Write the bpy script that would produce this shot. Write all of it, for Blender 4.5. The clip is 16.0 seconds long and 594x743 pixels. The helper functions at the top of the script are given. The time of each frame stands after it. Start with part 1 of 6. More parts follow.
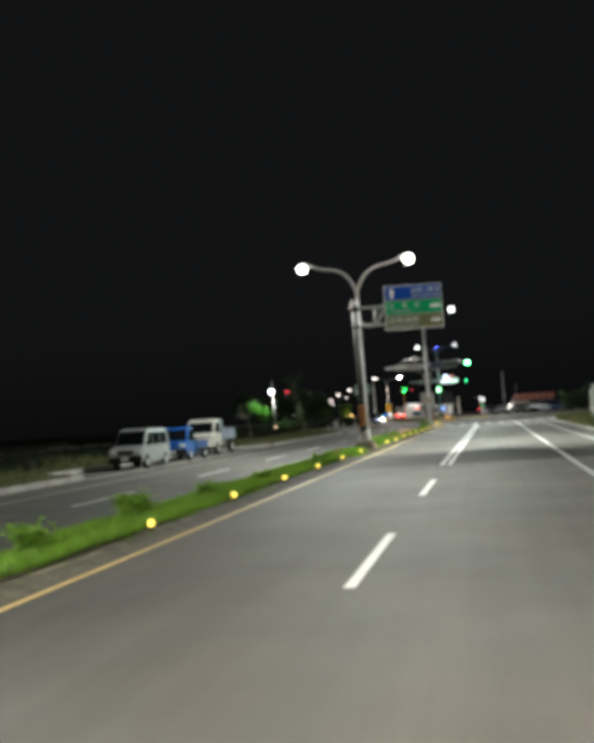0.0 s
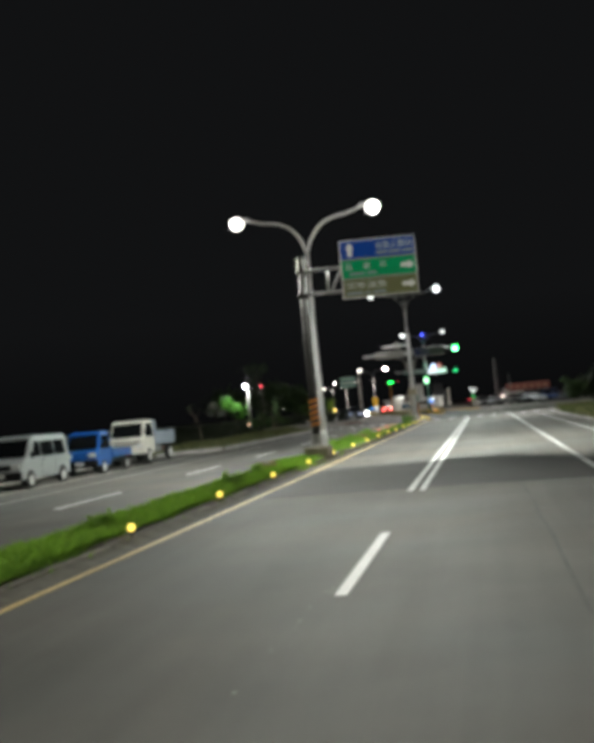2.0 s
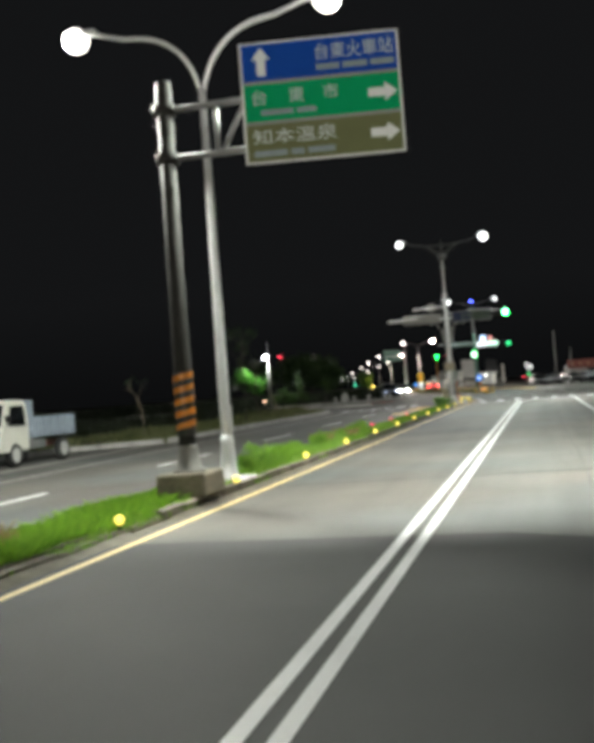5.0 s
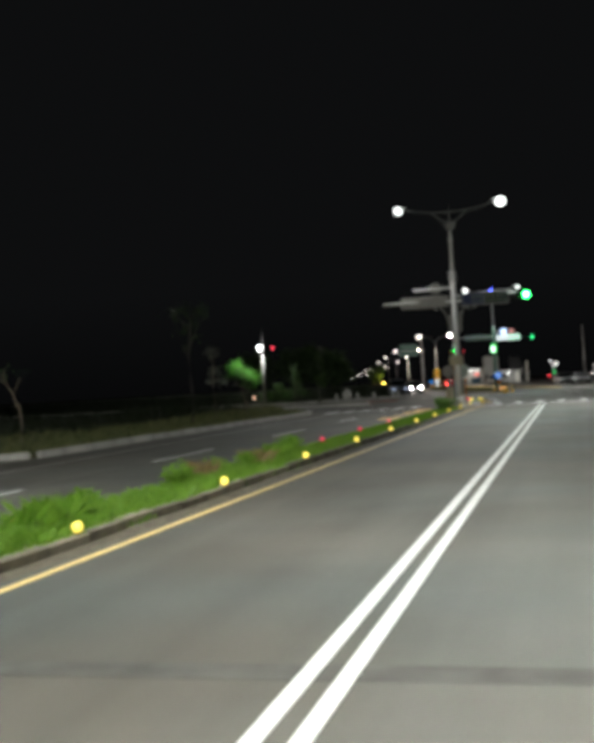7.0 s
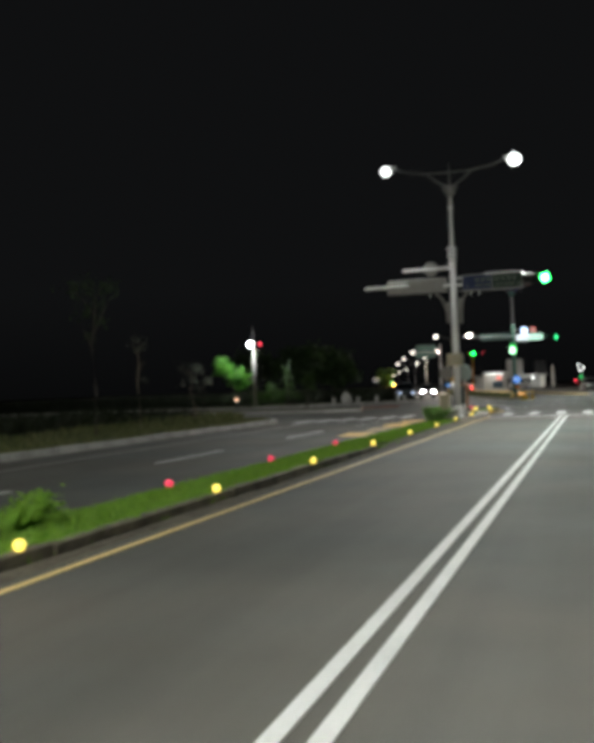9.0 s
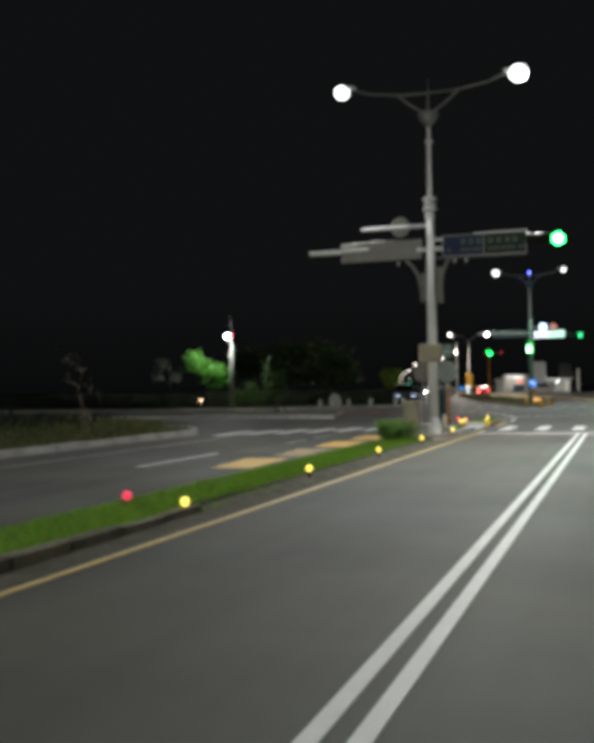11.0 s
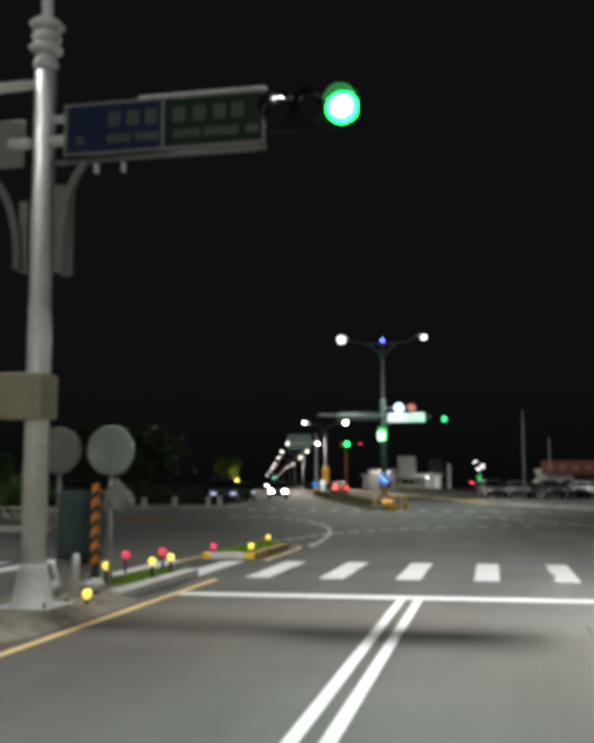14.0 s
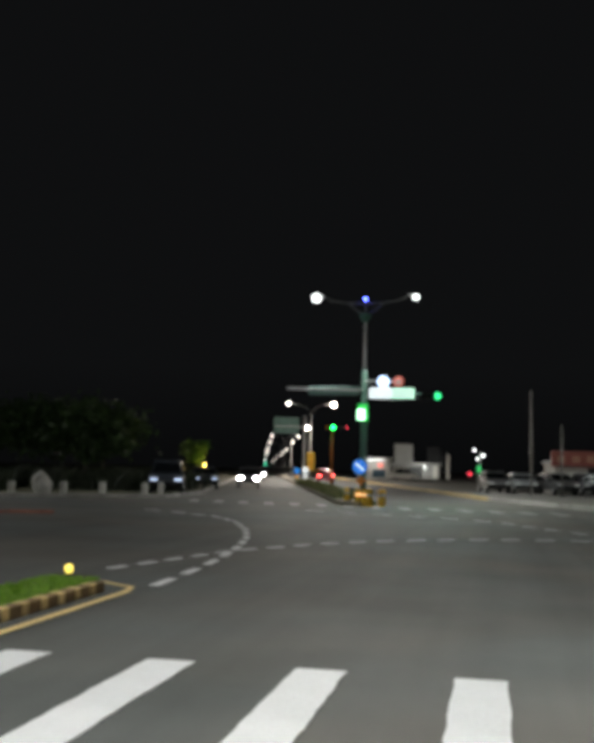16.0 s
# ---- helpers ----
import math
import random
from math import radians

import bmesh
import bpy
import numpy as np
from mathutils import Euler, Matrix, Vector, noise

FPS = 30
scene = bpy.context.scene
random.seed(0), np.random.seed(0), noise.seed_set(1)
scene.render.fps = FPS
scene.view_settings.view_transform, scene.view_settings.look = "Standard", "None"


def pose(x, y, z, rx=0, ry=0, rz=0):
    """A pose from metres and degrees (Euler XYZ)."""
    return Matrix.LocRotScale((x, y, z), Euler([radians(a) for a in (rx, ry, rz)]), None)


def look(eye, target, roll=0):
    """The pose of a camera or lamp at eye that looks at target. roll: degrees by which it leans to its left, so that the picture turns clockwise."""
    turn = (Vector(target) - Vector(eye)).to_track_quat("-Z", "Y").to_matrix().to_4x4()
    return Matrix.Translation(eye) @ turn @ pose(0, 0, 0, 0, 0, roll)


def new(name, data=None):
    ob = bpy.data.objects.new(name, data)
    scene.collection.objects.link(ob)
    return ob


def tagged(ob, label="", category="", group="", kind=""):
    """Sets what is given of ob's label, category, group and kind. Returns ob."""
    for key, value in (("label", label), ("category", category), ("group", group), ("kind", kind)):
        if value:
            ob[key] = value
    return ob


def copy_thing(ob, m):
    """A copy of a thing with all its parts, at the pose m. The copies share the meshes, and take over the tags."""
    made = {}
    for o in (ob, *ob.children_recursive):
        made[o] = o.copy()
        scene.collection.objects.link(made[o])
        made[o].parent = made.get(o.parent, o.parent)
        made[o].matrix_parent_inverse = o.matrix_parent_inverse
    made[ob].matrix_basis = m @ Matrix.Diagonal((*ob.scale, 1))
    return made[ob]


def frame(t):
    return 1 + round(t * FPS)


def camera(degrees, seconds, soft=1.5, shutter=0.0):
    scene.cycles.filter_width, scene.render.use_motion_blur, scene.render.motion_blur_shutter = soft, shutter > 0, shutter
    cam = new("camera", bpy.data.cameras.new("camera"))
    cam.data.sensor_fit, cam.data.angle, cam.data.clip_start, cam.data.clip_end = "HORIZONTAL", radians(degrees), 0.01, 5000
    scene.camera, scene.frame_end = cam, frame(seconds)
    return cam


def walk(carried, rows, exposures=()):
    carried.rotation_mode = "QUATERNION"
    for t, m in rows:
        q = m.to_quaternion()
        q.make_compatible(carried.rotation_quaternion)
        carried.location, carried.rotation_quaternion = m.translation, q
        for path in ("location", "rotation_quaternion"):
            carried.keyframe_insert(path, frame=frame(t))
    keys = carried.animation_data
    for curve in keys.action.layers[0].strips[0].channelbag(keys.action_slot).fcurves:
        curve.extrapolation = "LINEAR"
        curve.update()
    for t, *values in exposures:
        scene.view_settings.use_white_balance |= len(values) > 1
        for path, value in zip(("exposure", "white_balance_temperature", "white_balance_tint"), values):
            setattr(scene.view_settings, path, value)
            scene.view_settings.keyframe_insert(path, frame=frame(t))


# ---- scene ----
cam = camera(33.6, 16.0, soft=6.8, shutter=0.3)
PATH = [
    (0, (1.478, -4.538, 1.644), (1.096, -2.577, 1.742), -4.1),
    (0.5, (1.477, -2.045, 1.662), (1.146, -0.075, 1.756), -4.5),
    (1, (1.467, 0.716, 1.658), (1.121, 2.683, 1.748), -4.6),
    (1.5, (1.44, 3.453, 1.677), (1.072, 5.417, 1.762), -5.0),
    (2, (1.409, 6.181, 1.641), (1.044, 8.146, 1.727), -5.3),
    (2.5, (1.439, 8.926, 1.652), (1.107, 10.897, 1.731), -5.0),
    (3, (1.421, 11.732, 1.664), (1.098, 13.704, 1.734), -4.7),
    (3.2, (1.426, 12.839, 1.675), (1.085, 14.809, 1.741), -4.5),
    (5.3, (1.453, 25.214, 1.647), (0.966, 27.154, 1.688), -4.2),
    (5.5, (1.406, 26.535, 1.619), (0.915, 28.473, 1.661), -4.2),
    (6, (1.384, 29.38, 1.612), (0.879, 31.314, 1.656), -4.1),
    (6.5, (1.379, 32.225, 1.609), (0.862, 34.157, 1.647), -3.6),
    (7, (1.353, 35.256, 1.587), (0.826, 37.185, 1.62), -3.1),
    (7.5, (1.341, 38.054, 1.587), (0.799, 39.979, 1.618), -2.7),
    (8, (1.328, 40.708, 1.57), (0.774, 42.629, 1.6), -2.7),
    (8.5, (1.322, 43.704, 1.574), (0.754, 45.622, 1.607), -2.3),
    (8.7, (1.345, 44.799, 1.573), (0.774, 46.715, 1.608), -2.2),
    (11, (1.236, 58.773, 1.554), (0.609, 60.672, 1.59), -0.9),
    (11.5, (1.217, 61.724, 1.555), (0.706, 63.657, 1.585), -0.8),
    (12, (1.199, 65.131, 1.544), (0.789, 67.088, 1.597), -1.1),
    (12.5, (1.192, 68.373, 1.547), (0.848, 70.34, 1.659), -0.2),
    (13, (1.177, 71.552, 1.567), (0.838, 73.515, 1.738), -0.0),
    (13.5, (1.166, 74.522, 1.593), (0.811, 76.479, 1.805), 0.2),
    (14, (1.144, 77.785, 1.579), (0.757, 79.734, 1.802), -0.2),
    (14.5, (1.106, 80.81, 1.556), (0.699, 82.757, 1.768), -0.6),
    (15, (1.084, 83.378, 1.572), (0.674, 85.324, 1.777), -0.3),
    (15.5, (1.1, 86.474, 1.586), (0.698, 88.423, 1.784), -0.0),
    (16, (1.088, 89.342, 1.592), (0.693, 91.293, 1.788), 1.3),
]
walk(cam, [(t, look(eye, target, roll)) for t, eye, target, roll in PATH],
     exposures=[(0, 0.6), (0.5, 0.58), (1, 0.45), (2, 0.5), (2.5, 0.65), (3, 0.9), (5.5, 0.62), (6.5, 0.1), (7.5, 0.03), (8.5, 0.2), (11, 0.35), (12.5, 0.35), (14, 0.2), (16, 0.17)])

# ---- night sky and exposure ----
world = bpy.data.worlds.new("night_sky")
scene.world = world
world.use_nodes = True
world.node_tree.nodes["Background"].inputs[0].default_value = (0.94, 0.99, 1.06, 1)
world.node_tree.nodes["Background"].inputs[1].default_value = 0.0049
wn, wl = world.node_tree.nodes, world.node_tree.links
w_tc, w_sep, w_map = wn.new("ShaderNodeTexCoord"), wn.new("ShaderNodeSeparateXYZ"), wn.new("ShaderNodeMapRange")
w_map.inputs["From Min"].default_value, w_map.inputs["From Max"].default_value = 0.0, 0.1
w_map.inputs["To Min"].default_value, w_map.inputs["To Max"].default_value = 0.0024, 0.0043
wl.new(w_tc.outputs["Generated"], w_sep.inputs[0])
wl.new(w_sep.outputs["Z"], w_map.inputs["Value"])
wl.new(w_map.outputs[0], wn["Background"].inputs[1])
scene.view_settings.exposure = 0.0


# ---- materials ----
def mat(name, base, rough=0.6, metal=0.0, vary=0.25, grain=8.0, stain=0.7, bump=0.15, spec=0.5, per_object=0.0, coat=0.0):
    """Principled surface with fine grain, broad stains and a little relief."""
    m = bpy.data.materials.new(name)
    m.use_nodes = True
    nt = m.node_tree
    n, l = nt.nodes, nt.links
    b = n["Principled BSDF"]
    b.inputs["Roughness"].default_value = rough
    b.inputs["Metallic"].default_value = metal
    b.inputs["Specular IOR Level"].default_value = spec
    b.inputs["Coat Weight"].default_value = coat
    tc = n.new("ShaderNodeTexCoord")
    fine, broad = n.new("ShaderNodeTexNoise"), n.new("ShaderNodeTexNoise")
    fine.inputs["Scale"].default_value, fine.inputs["Detail"].default_value = grain, 6
    broad.inputs["Scale"].default_value, broad.inputs["Detail"].default_value = stain, 4
    l.new(tc.outputs["Object"], fine.inputs["Vector"])
    l.new(tc.outputs["Object"], broad.inputs["Vector"])
    add = n.new("ShaderNodeMath")
    add.operation = "ADD"
    l.new(fine.outputs["Fac"], add.inputs[0])
    l.new(broad.outputs["Fac"], add.inputs[1])
    last = add.outputs[0]
    if per_object:
        oi = n.new("ShaderNodeObjectInfo")
        mul = n.new("ShaderNodeMath")
        mul.operation = "MULTIPLY_ADD"
        mul.inputs[1].default_value, mul.inputs[2].default_value = per_object, -per_object / 2
        l.new(oi.outputs["Random"], mul.inputs[0])
        a2 = n.new("ShaderNodeMath")
        a2.operation = "ADD"
        l.new(last, a2.inputs[0])
        l.new(mul.outputs[0], a2.inputs[1])
        last = a2.outputs[0]
    mr = n.new("ShaderNodeMapRange")
    mr.inputs["From Min"].default_value, mr.inputs["From Max"].default_value = 0.6, 1.4
    mr.inputs["To Min"].default_value, mr.inputs["To Max"].default_value = 1 - vary, 1 + vary
    l.new(last, mr.inputs["Value"])
    mix = n.new("ShaderNodeVectorMath")
    mix.operation = "SCALE"
    mix.inputs[0].default_value = base[:3]
    l.new(mr.outputs[0], mix.inputs["Scale"])
    l.new(mix.outputs[0], b.inputs["Base Color"])
    if bump:
        bp = n.new("ShaderNodeBump")
        bp.inputs["Strength"].default_value, bp.inputs["Distance"].default_value = bump, 0.01
        l.new(fine.outputs["Fac"], bp.inputs["Height"])
        l.new(bp.outputs["Normal"], b.inputs["Normal"])
    return m


def glow(name, colour, strength):
    m = bpy.data.materials.new(name)
    m.use_nodes = True
    b = m.node_tree.nodes["Principled BSDF"]
    b.inputs["Base Color"].default_value = (*colour, 1)
    b.inputs["Emission Color"].default_value = (*colour, 1)
    b.inputs["Emission Strength"].default_value = strength
    b.inputs["Roughness"].default_value = 0.4
    return m


def glass(name, colour=(0.005, 0.006, 0.007)):
    m = bpy.data.materials.new(name)
    m.use_nodes = True
    b = m.node_tree.nodes["Principled BSDF"]
    b.inputs["Base Color"].default_value = (*colour, 1)
    b.inputs["Roughness"].default_value = 0.06
    return m


def leafy(name, base, dark):
    """Leaf colour that differs from leaf to leaf."""
    m = bpy.data.materials.new(name)
    m.use_nodes = True
    n, l = m.node_tree.nodes, m.node_tree.links
    b = n["Principled BSDF"]
    b.inputs["Roughness"].default_value = 0.55
    g = n.new("ShaderNodeNewGeometry")
    r = n.new("ShaderNodeValToRGB")
    r.color_ramp.elements[0].color, r.color_ramp.elements[1].color = (*dark, 1), (*base, 1)
    l.new(g.outputs["Random Per Island"], r.inputs["Fac"])
    l.new(r.outputs["Color"], b.inputs["Base Color"])
    tr, mx = n.new("ShaderNodeBsdfTranslucent"), n.new("ShaderNodeMixShader")
    mx.inputs[0].default_value = 0.45
    l.new(r.outputs["Color"], tr.inputs["Color"])
    l.new(b.outputs[0], mx.inputs[1])
    l.new(tr.outputs[0], mx.inputs[2])
    l.new(mx.outputs[0], n["Material Output"].inputs["Surface"])
    return m


def asphalt_material():
    """Worn asphalt: fine stone grain, tyre-polished lanes, patches and streaks along the road."""
    m = bpy.data.materials.new("worn_asphalt")
    m.use_nodes = True
    n, l = m.node_tree.nodes, m.node_tree.links
    b = n["Principled BSDF"]
    tc = n.new("ShaderNodeTexCoord")
    fine, broad, streak = (n.new("ShaderNodeTexNoise") for _ in range(3))
    fine.inputs["Scale"].default_value, fine.inputs["Detail"].default_value = 90, 8
    broad.inputs["Scale"].default_value, broad.inputs["Detail"].default_value = 0.35, 5
    mp = n.new("ShaderNodeMapping")
    mp.inputs["Scale"].default_value = (1.6, 0.05, 1)
    l.new(tc.outputs["Object"], mp.inputs["Vector"])
    l.new(mp.outputs[0], streak.inputs["Vector"])
    streak.inputs["Scale"].default_value, streak.inputs["Detail"].default_value = 1.0, 4
    l.new(tc.outputs["Object"], fine.inputs["Vector"])
    l.new(tc.outputs["Object"], broad.inputs["Vector"])
    s1, s2 = n.new("ShaderNodeMath"), n.new("ShaderNodeMath")
    s1.operation = s2.operation = "ADD"
    l.new(fine.outputs["Fac"], s1.inputs[0])
    l.new(broad.outputs["Fac"], s1.inputs[1])
    l.new(s1.outputs[0], s2.inputs[0])
    l.new(streak.outputs["Fac"], s2.inputs[1])
    mr = n.new("ShaderNodeMapRange")
    mr.inputs["From Min"].default_value, mr.inputs["From Max"].default_value = 1.1, 1.9
    mr.inputs["To Min"].default_value, mr.inputs["To Max"].default_value = 0.077, 0.163
    l.new(s2.outputs[0], mr.inputs["Value"])
    # tone rises from left to right, painting uneven road lighting into the lanes
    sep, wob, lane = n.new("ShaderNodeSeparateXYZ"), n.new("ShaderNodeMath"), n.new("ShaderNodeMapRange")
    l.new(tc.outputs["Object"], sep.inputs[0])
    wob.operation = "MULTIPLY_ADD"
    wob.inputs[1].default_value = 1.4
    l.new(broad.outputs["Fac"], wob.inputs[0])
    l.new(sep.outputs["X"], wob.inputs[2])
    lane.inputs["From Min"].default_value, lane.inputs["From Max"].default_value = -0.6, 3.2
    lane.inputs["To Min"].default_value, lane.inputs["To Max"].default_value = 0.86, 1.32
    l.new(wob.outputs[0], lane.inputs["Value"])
    lit_tone = n.new("ShaderNodeMath")
    lit_tone.operation = "MULTIPLY"
    l.new(mr.outputs[0], lit_tone.inputs[0])
    l.new(lane.outputs[0], lit_tone.inputs[1])
    mix = n.new("ShaderNodeVectorMath")
    mix.operation = "SCALE"
    tint, patchy = n.new("ShaderNodeValToRGB"), n.new("ShaderNodeTexNoise")
    patchy.inputs["Scale"].default_value, patchy.inputs["Detail"].default_value = 0.22, 3
    l.new(tc.outputs["Object"], patchy.inputs["Vector"])
    tint.color_ramp.elements[0].position, tint.color_ramp.elements[1].position = 0.35, 0.65
    tint.color_ramp.elements[0].color, tint.color_ramp.elements[1].color = (1.07, 0.98, 0.88, 1), (0.95, 1.0, 0.98, 1)
    l.new(patchy.outputs["Fac"], tint.inputs["Fac"])
    l.new(tint.outputs["Color"], mix.inputs[0])
    l.new(lit_tone.outputs[0], mix.inputs["Scale"])
    l.new(mix.outputs[0], b.inputs["Base Color"])
    rr = n.new("ShaderNodeMapRange")
    rr.inputs["To Min"].default_value, rr.inputs["To Max"].default_value = 0.66, 0.85
    b.inputs["Specular IOR Level"].default_value = 0.25
    l.new(streak.outputs["Fac"], rr.inputs["Value"])
    l.new(rr.outputs[0], b.inputs["Roughness"])
    bp = n.new("ShaderNodeBump")
    bp.inputs["Strength"].default_value, bp.inputs["Distance"].default_value = 0.35, 0.01
    l.new(fine.outputs["Fac"], bp.inputs["Height"])
    l.new(bp.outputs["Normal"], b.inputs["Normal"])
    return m


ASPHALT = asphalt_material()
PATCH = mat("dark_asphalt", (0.048, 0.049, 0.05), 0.75, vary=0.25, grain=60, stain=0.5, bump=0.3, spec=0.25)
TAR = mat("tar", (0.088, 0.087, 0.084), 0.75, vary=0.35, grain=3, stain=1.5, spec=0.3)
SEAM = mat("faint_tar_seam", (0.132, 0.13, 0.125), 0.75, vary=0.3, grain=3, stain=1.2, spec=0.25)
SOIL = mat("dry_grass_soil", (0.09, 0.085, 0.045), 0.95, vary=0.5, grain=6, stain=0.3, bump=0.5)
PALE_CONCRETE = mat("pale_concrete", (0.52, 0.51, 0.49), 0.85, vary=0.3, grain=14, stain=2.5, bump=0.4)
TRODDEN = mat("trodden_soil", (0.22, 0.2, 0.165), 0.95, vary=0.7, grain=28, stain=2.5, bump=0.7, spec=0.2)
DIRT = mat("gutter_grit", (0.15, 0.138, 0.112), 0.95, vary=0.5, grain=25, stain=3, bump=0.5, spec=0.2)
YARD = mat("worn_yard_concrete", (0.17, 0.165, 0.15), 0.9, vary=0.35, grain=4, stain=0.4, bump=0.3)
GUTTER = mat("worn_gutter_concrete", (0.3, 0.29, 0.27), 0.9, vary=0.35, grain=9, stain=1.2, bump=0.3)
CONCRETE = mat("concrete", (0.4, 0.39, 0.37), 0.85, vary=0.35, grain=18, stain=1.6, bump=0.4, per_object=0.5)
DARK_DIRT = mat("dark_gutter_dirt", (0.125, 0.11, 0.088), 0.95, vary=0.6, grain=30, stain=2.5, bump=0.6, spec=0.2)
DIRTY_CONCRETE = mat("stained_concrete", (0.18, 0.16, 0.12), 0.9, vary=0.5, grain=14, stain=2.2, bump=0.5, per_object=0.6)
WHITE_LINE = mat("road_paint_white", (0.74, 0.75, 0.77), 0.6, vary=0.14, grain=30, stain=1.2, bump=0.2)
WORN_PAINT = mat("worn_line_paint", (0.25, 0.25, 0.24), 0.7, vary=0.3, grain=30, stain=2)
FADED_LINE = mat("faded_line_paint", (0.36, 0.36, 0.35), 0.7, vary=0.45, grain=5, stain=0.5)
YELLOW_LINE = mat("road_paint_yellow", (0.8, 0.6, 0.26), 0.6, vary=0.15, grain=25, stain=1.2, bump=0.2)
WORN_AMBER = mat("worn_road_paint_amber", (0.4, 0.3, 0.17), 0.7, vary=0.45, grain=18, stain=3, bump=0.2)
AMBER_LINE = mat("road_paint_amber", (0.72, 0.46, 0.13), 0.6, vary=0.3, grain=20, stain=1.5, bump=0.2)
YELLOW_PAINT = mat("yellow_paint", (0.8, 0.5, 0.04), 0.5, vary=0.2, grain=9, stain=2)
SALMON_KERB = mat("worn_red_kerb", (0.3, 0.13, 0.1), 0.8, vary=0.35, grain=9, stain=2, per_object=0.3)
BROWN_KERB = mat("faded_red_kerb", (0.38, 0.25, 0.2), 0.8, vary=0.35, grain=9, stain=2, per_object=0.4)
OCHRE = mat("worn_ochre_paint", (0.62, 0.46, 0.2), 0.7, vary=0.3, grain=9, stain=3, per_object=0.4)
BROWN_PAINT = mat("dark_worn_paint", (0.2, 0.13, 0.06), 0.8, vary=0.4, grain=9, stain=3)
ORANGE = mat("orange_reflective", (0.6, 0.2, 0.015), 0.45, vary=0.12)
BLACK_PAINT = mat("black_paint", (0.02, 0.02, 0.02), 0.5)
GALV = mat("galvanised_steel", (0.7, 0.71, 0.72), 0.42, 0.1, vary=0.15, grain=12, stain=1.1, bump=0.08)
DULL_STEEL = mat("weathered_steel", (0.2, 0.2, 0.2), 0.55, 0.4, vary=0.25, grain=10, stain=1.3)
DARK_STEEL = mat("dark_weathered_steel", (0.018, 0.017, 0.015), 0.65, 0.0, vary=0.3, grain=10, stain=1.3, spec=0.2)
GREEN_STEEL = mat("green_painted_steel", (0.06, 0.16, 0.12), 0.5, 0.0, vary=0.2)
TEAL_BACK = mat("weathered_sign_back", (0.17, 0.2, 0.18), 0.5, 0.1, vary=0.2, grain=4, stain=2.5)
BROWN_BACK = mat("dark_brown_sign_back", (0.09, 0.082, 0.072), 0.6, 0.1, vary=0.2, grain=4, stain=2)
GREY_BACK = mat("sign_back_aluminium", (0.19, 0.185, 0.175), 0.55, 0.1, vary=0.15, grain=5, stain=1)
SIGN_BLUE = mat("sign_blue", (0.008, 0.05, 0.26), 0.8, vary=0.06, grain=4, spec=0.04)
SIGN_GREEN = mat("sign_green", (0.003, 0.24, 0.09), 0.8, vary=0.06, grain=4, spec=0.04)
SIGN_BROWN = mat("sign_brown", (0.115, 0.125, 0.06), 0.8, vary=0.06, grain=4, spec=0.04)
SIGN_WHITE = mat("sign_white", (0.55, 0.57, 0.55), 0.4, vary=0.05)
SIGN_TEXT = mat("sign_lettering", (0.42, 0.46, 0.44), 0.6, vary=0.1, spec=0.2)
SIGN_SMALL = mat("sign_small_lettering", (0.2, 0.24, 0.25), 0.7, vary=0.15, spec=0.1)
SIGN_DIM_BLUE = mat("sign_dim_blue", (0.012, 0.022, 0.07), 0.5, vary=0.1, spec=0.15)
SIGN_DIM_GREEN = mat("sign_dim_green", (0.009, 0.028, 0.016), 0.5, vary=0.1, spec=0.15)
SIGN_DIM_TEXT = mat("sign_dim_lettering", (0.085, 0.105, 0.09), 0.6, spec=0.15)
BEIGE_BOX = mat("beige_cabinet", (0.36, 0.32, 0.23), 0.6, vary=0.15, grain=6)
BLACK_PLASTIC = mat("black_plastic", (0.012, 0.012, 0.013), 0.85, vary=0.1, spec=0.2)
RUBBER = mat("rubber", (0.018, 0.018, 0.018), 0.8, vary=0.2)
CHROME = mat("wheel_metal", (0.45, 0.45, 0.45), 0.4, 0.05, vary=0.08)
SILVER_CAR = mat("silver_car_paint", (0.36, 0.385, 0.4), 0.35, 0.4, vary=0.06, coat=0.4, bump=0)
BLUE_CAR = mat("blue_car_paint", (0.006, 0.075, 0.3), 0.4, vary=0.08, coat=0.4, bump=0)
NAVY_CAR = mat("navy_van_paint", (0.01, 0.035, 0.12), 0.45, vary=0.08, bump=0)
WHITE_CAR = mat("white_car_paint", (0.58, 0.57, 0.52), 0.45, vary=0.08, coat=0.2, bump=0)
RED_CAR = mat("red_car_paint", (0.4, 0.012, 0.02), 0.3, vary=0.05, coat=0.6, bump=0)
DARK_CAR = mat("dark_car_paint", (0.03, 0.035, 0.045), 0.3, vary=0.05, coat=0.5, bump=0)
MURKY_CAR = mat("grey_car_paint", (0.12, 0.12, 0.125), 0.35, 0.3, vary=0.06, coat=0.4, bump=0)
BED_GREY = mat("grey_truck_bed", (0.24, 0.28, 0.34), 0.6, 0.2, vary=0.3, grain=5)
LORRY_GREY = mat("dull_lorry_panel", (0.15, 0.145, 0.14), 0.7, 0.1, vary=0.35, grain=4, stain=1)
RUST = mat("rusty_frame", (0.17, 0.06, 0.04), 0.8, vary=0.4, grain=9)
WINDOW_GLASS = glass("dark_vehicle_glass")
LAMP_GLASS = glass("clear_lamp_lens", (0.6, 0.62, 0.62))
TAIL_LENS = glass("red_lamp_lens", (0.3, 0.01, 0.01))
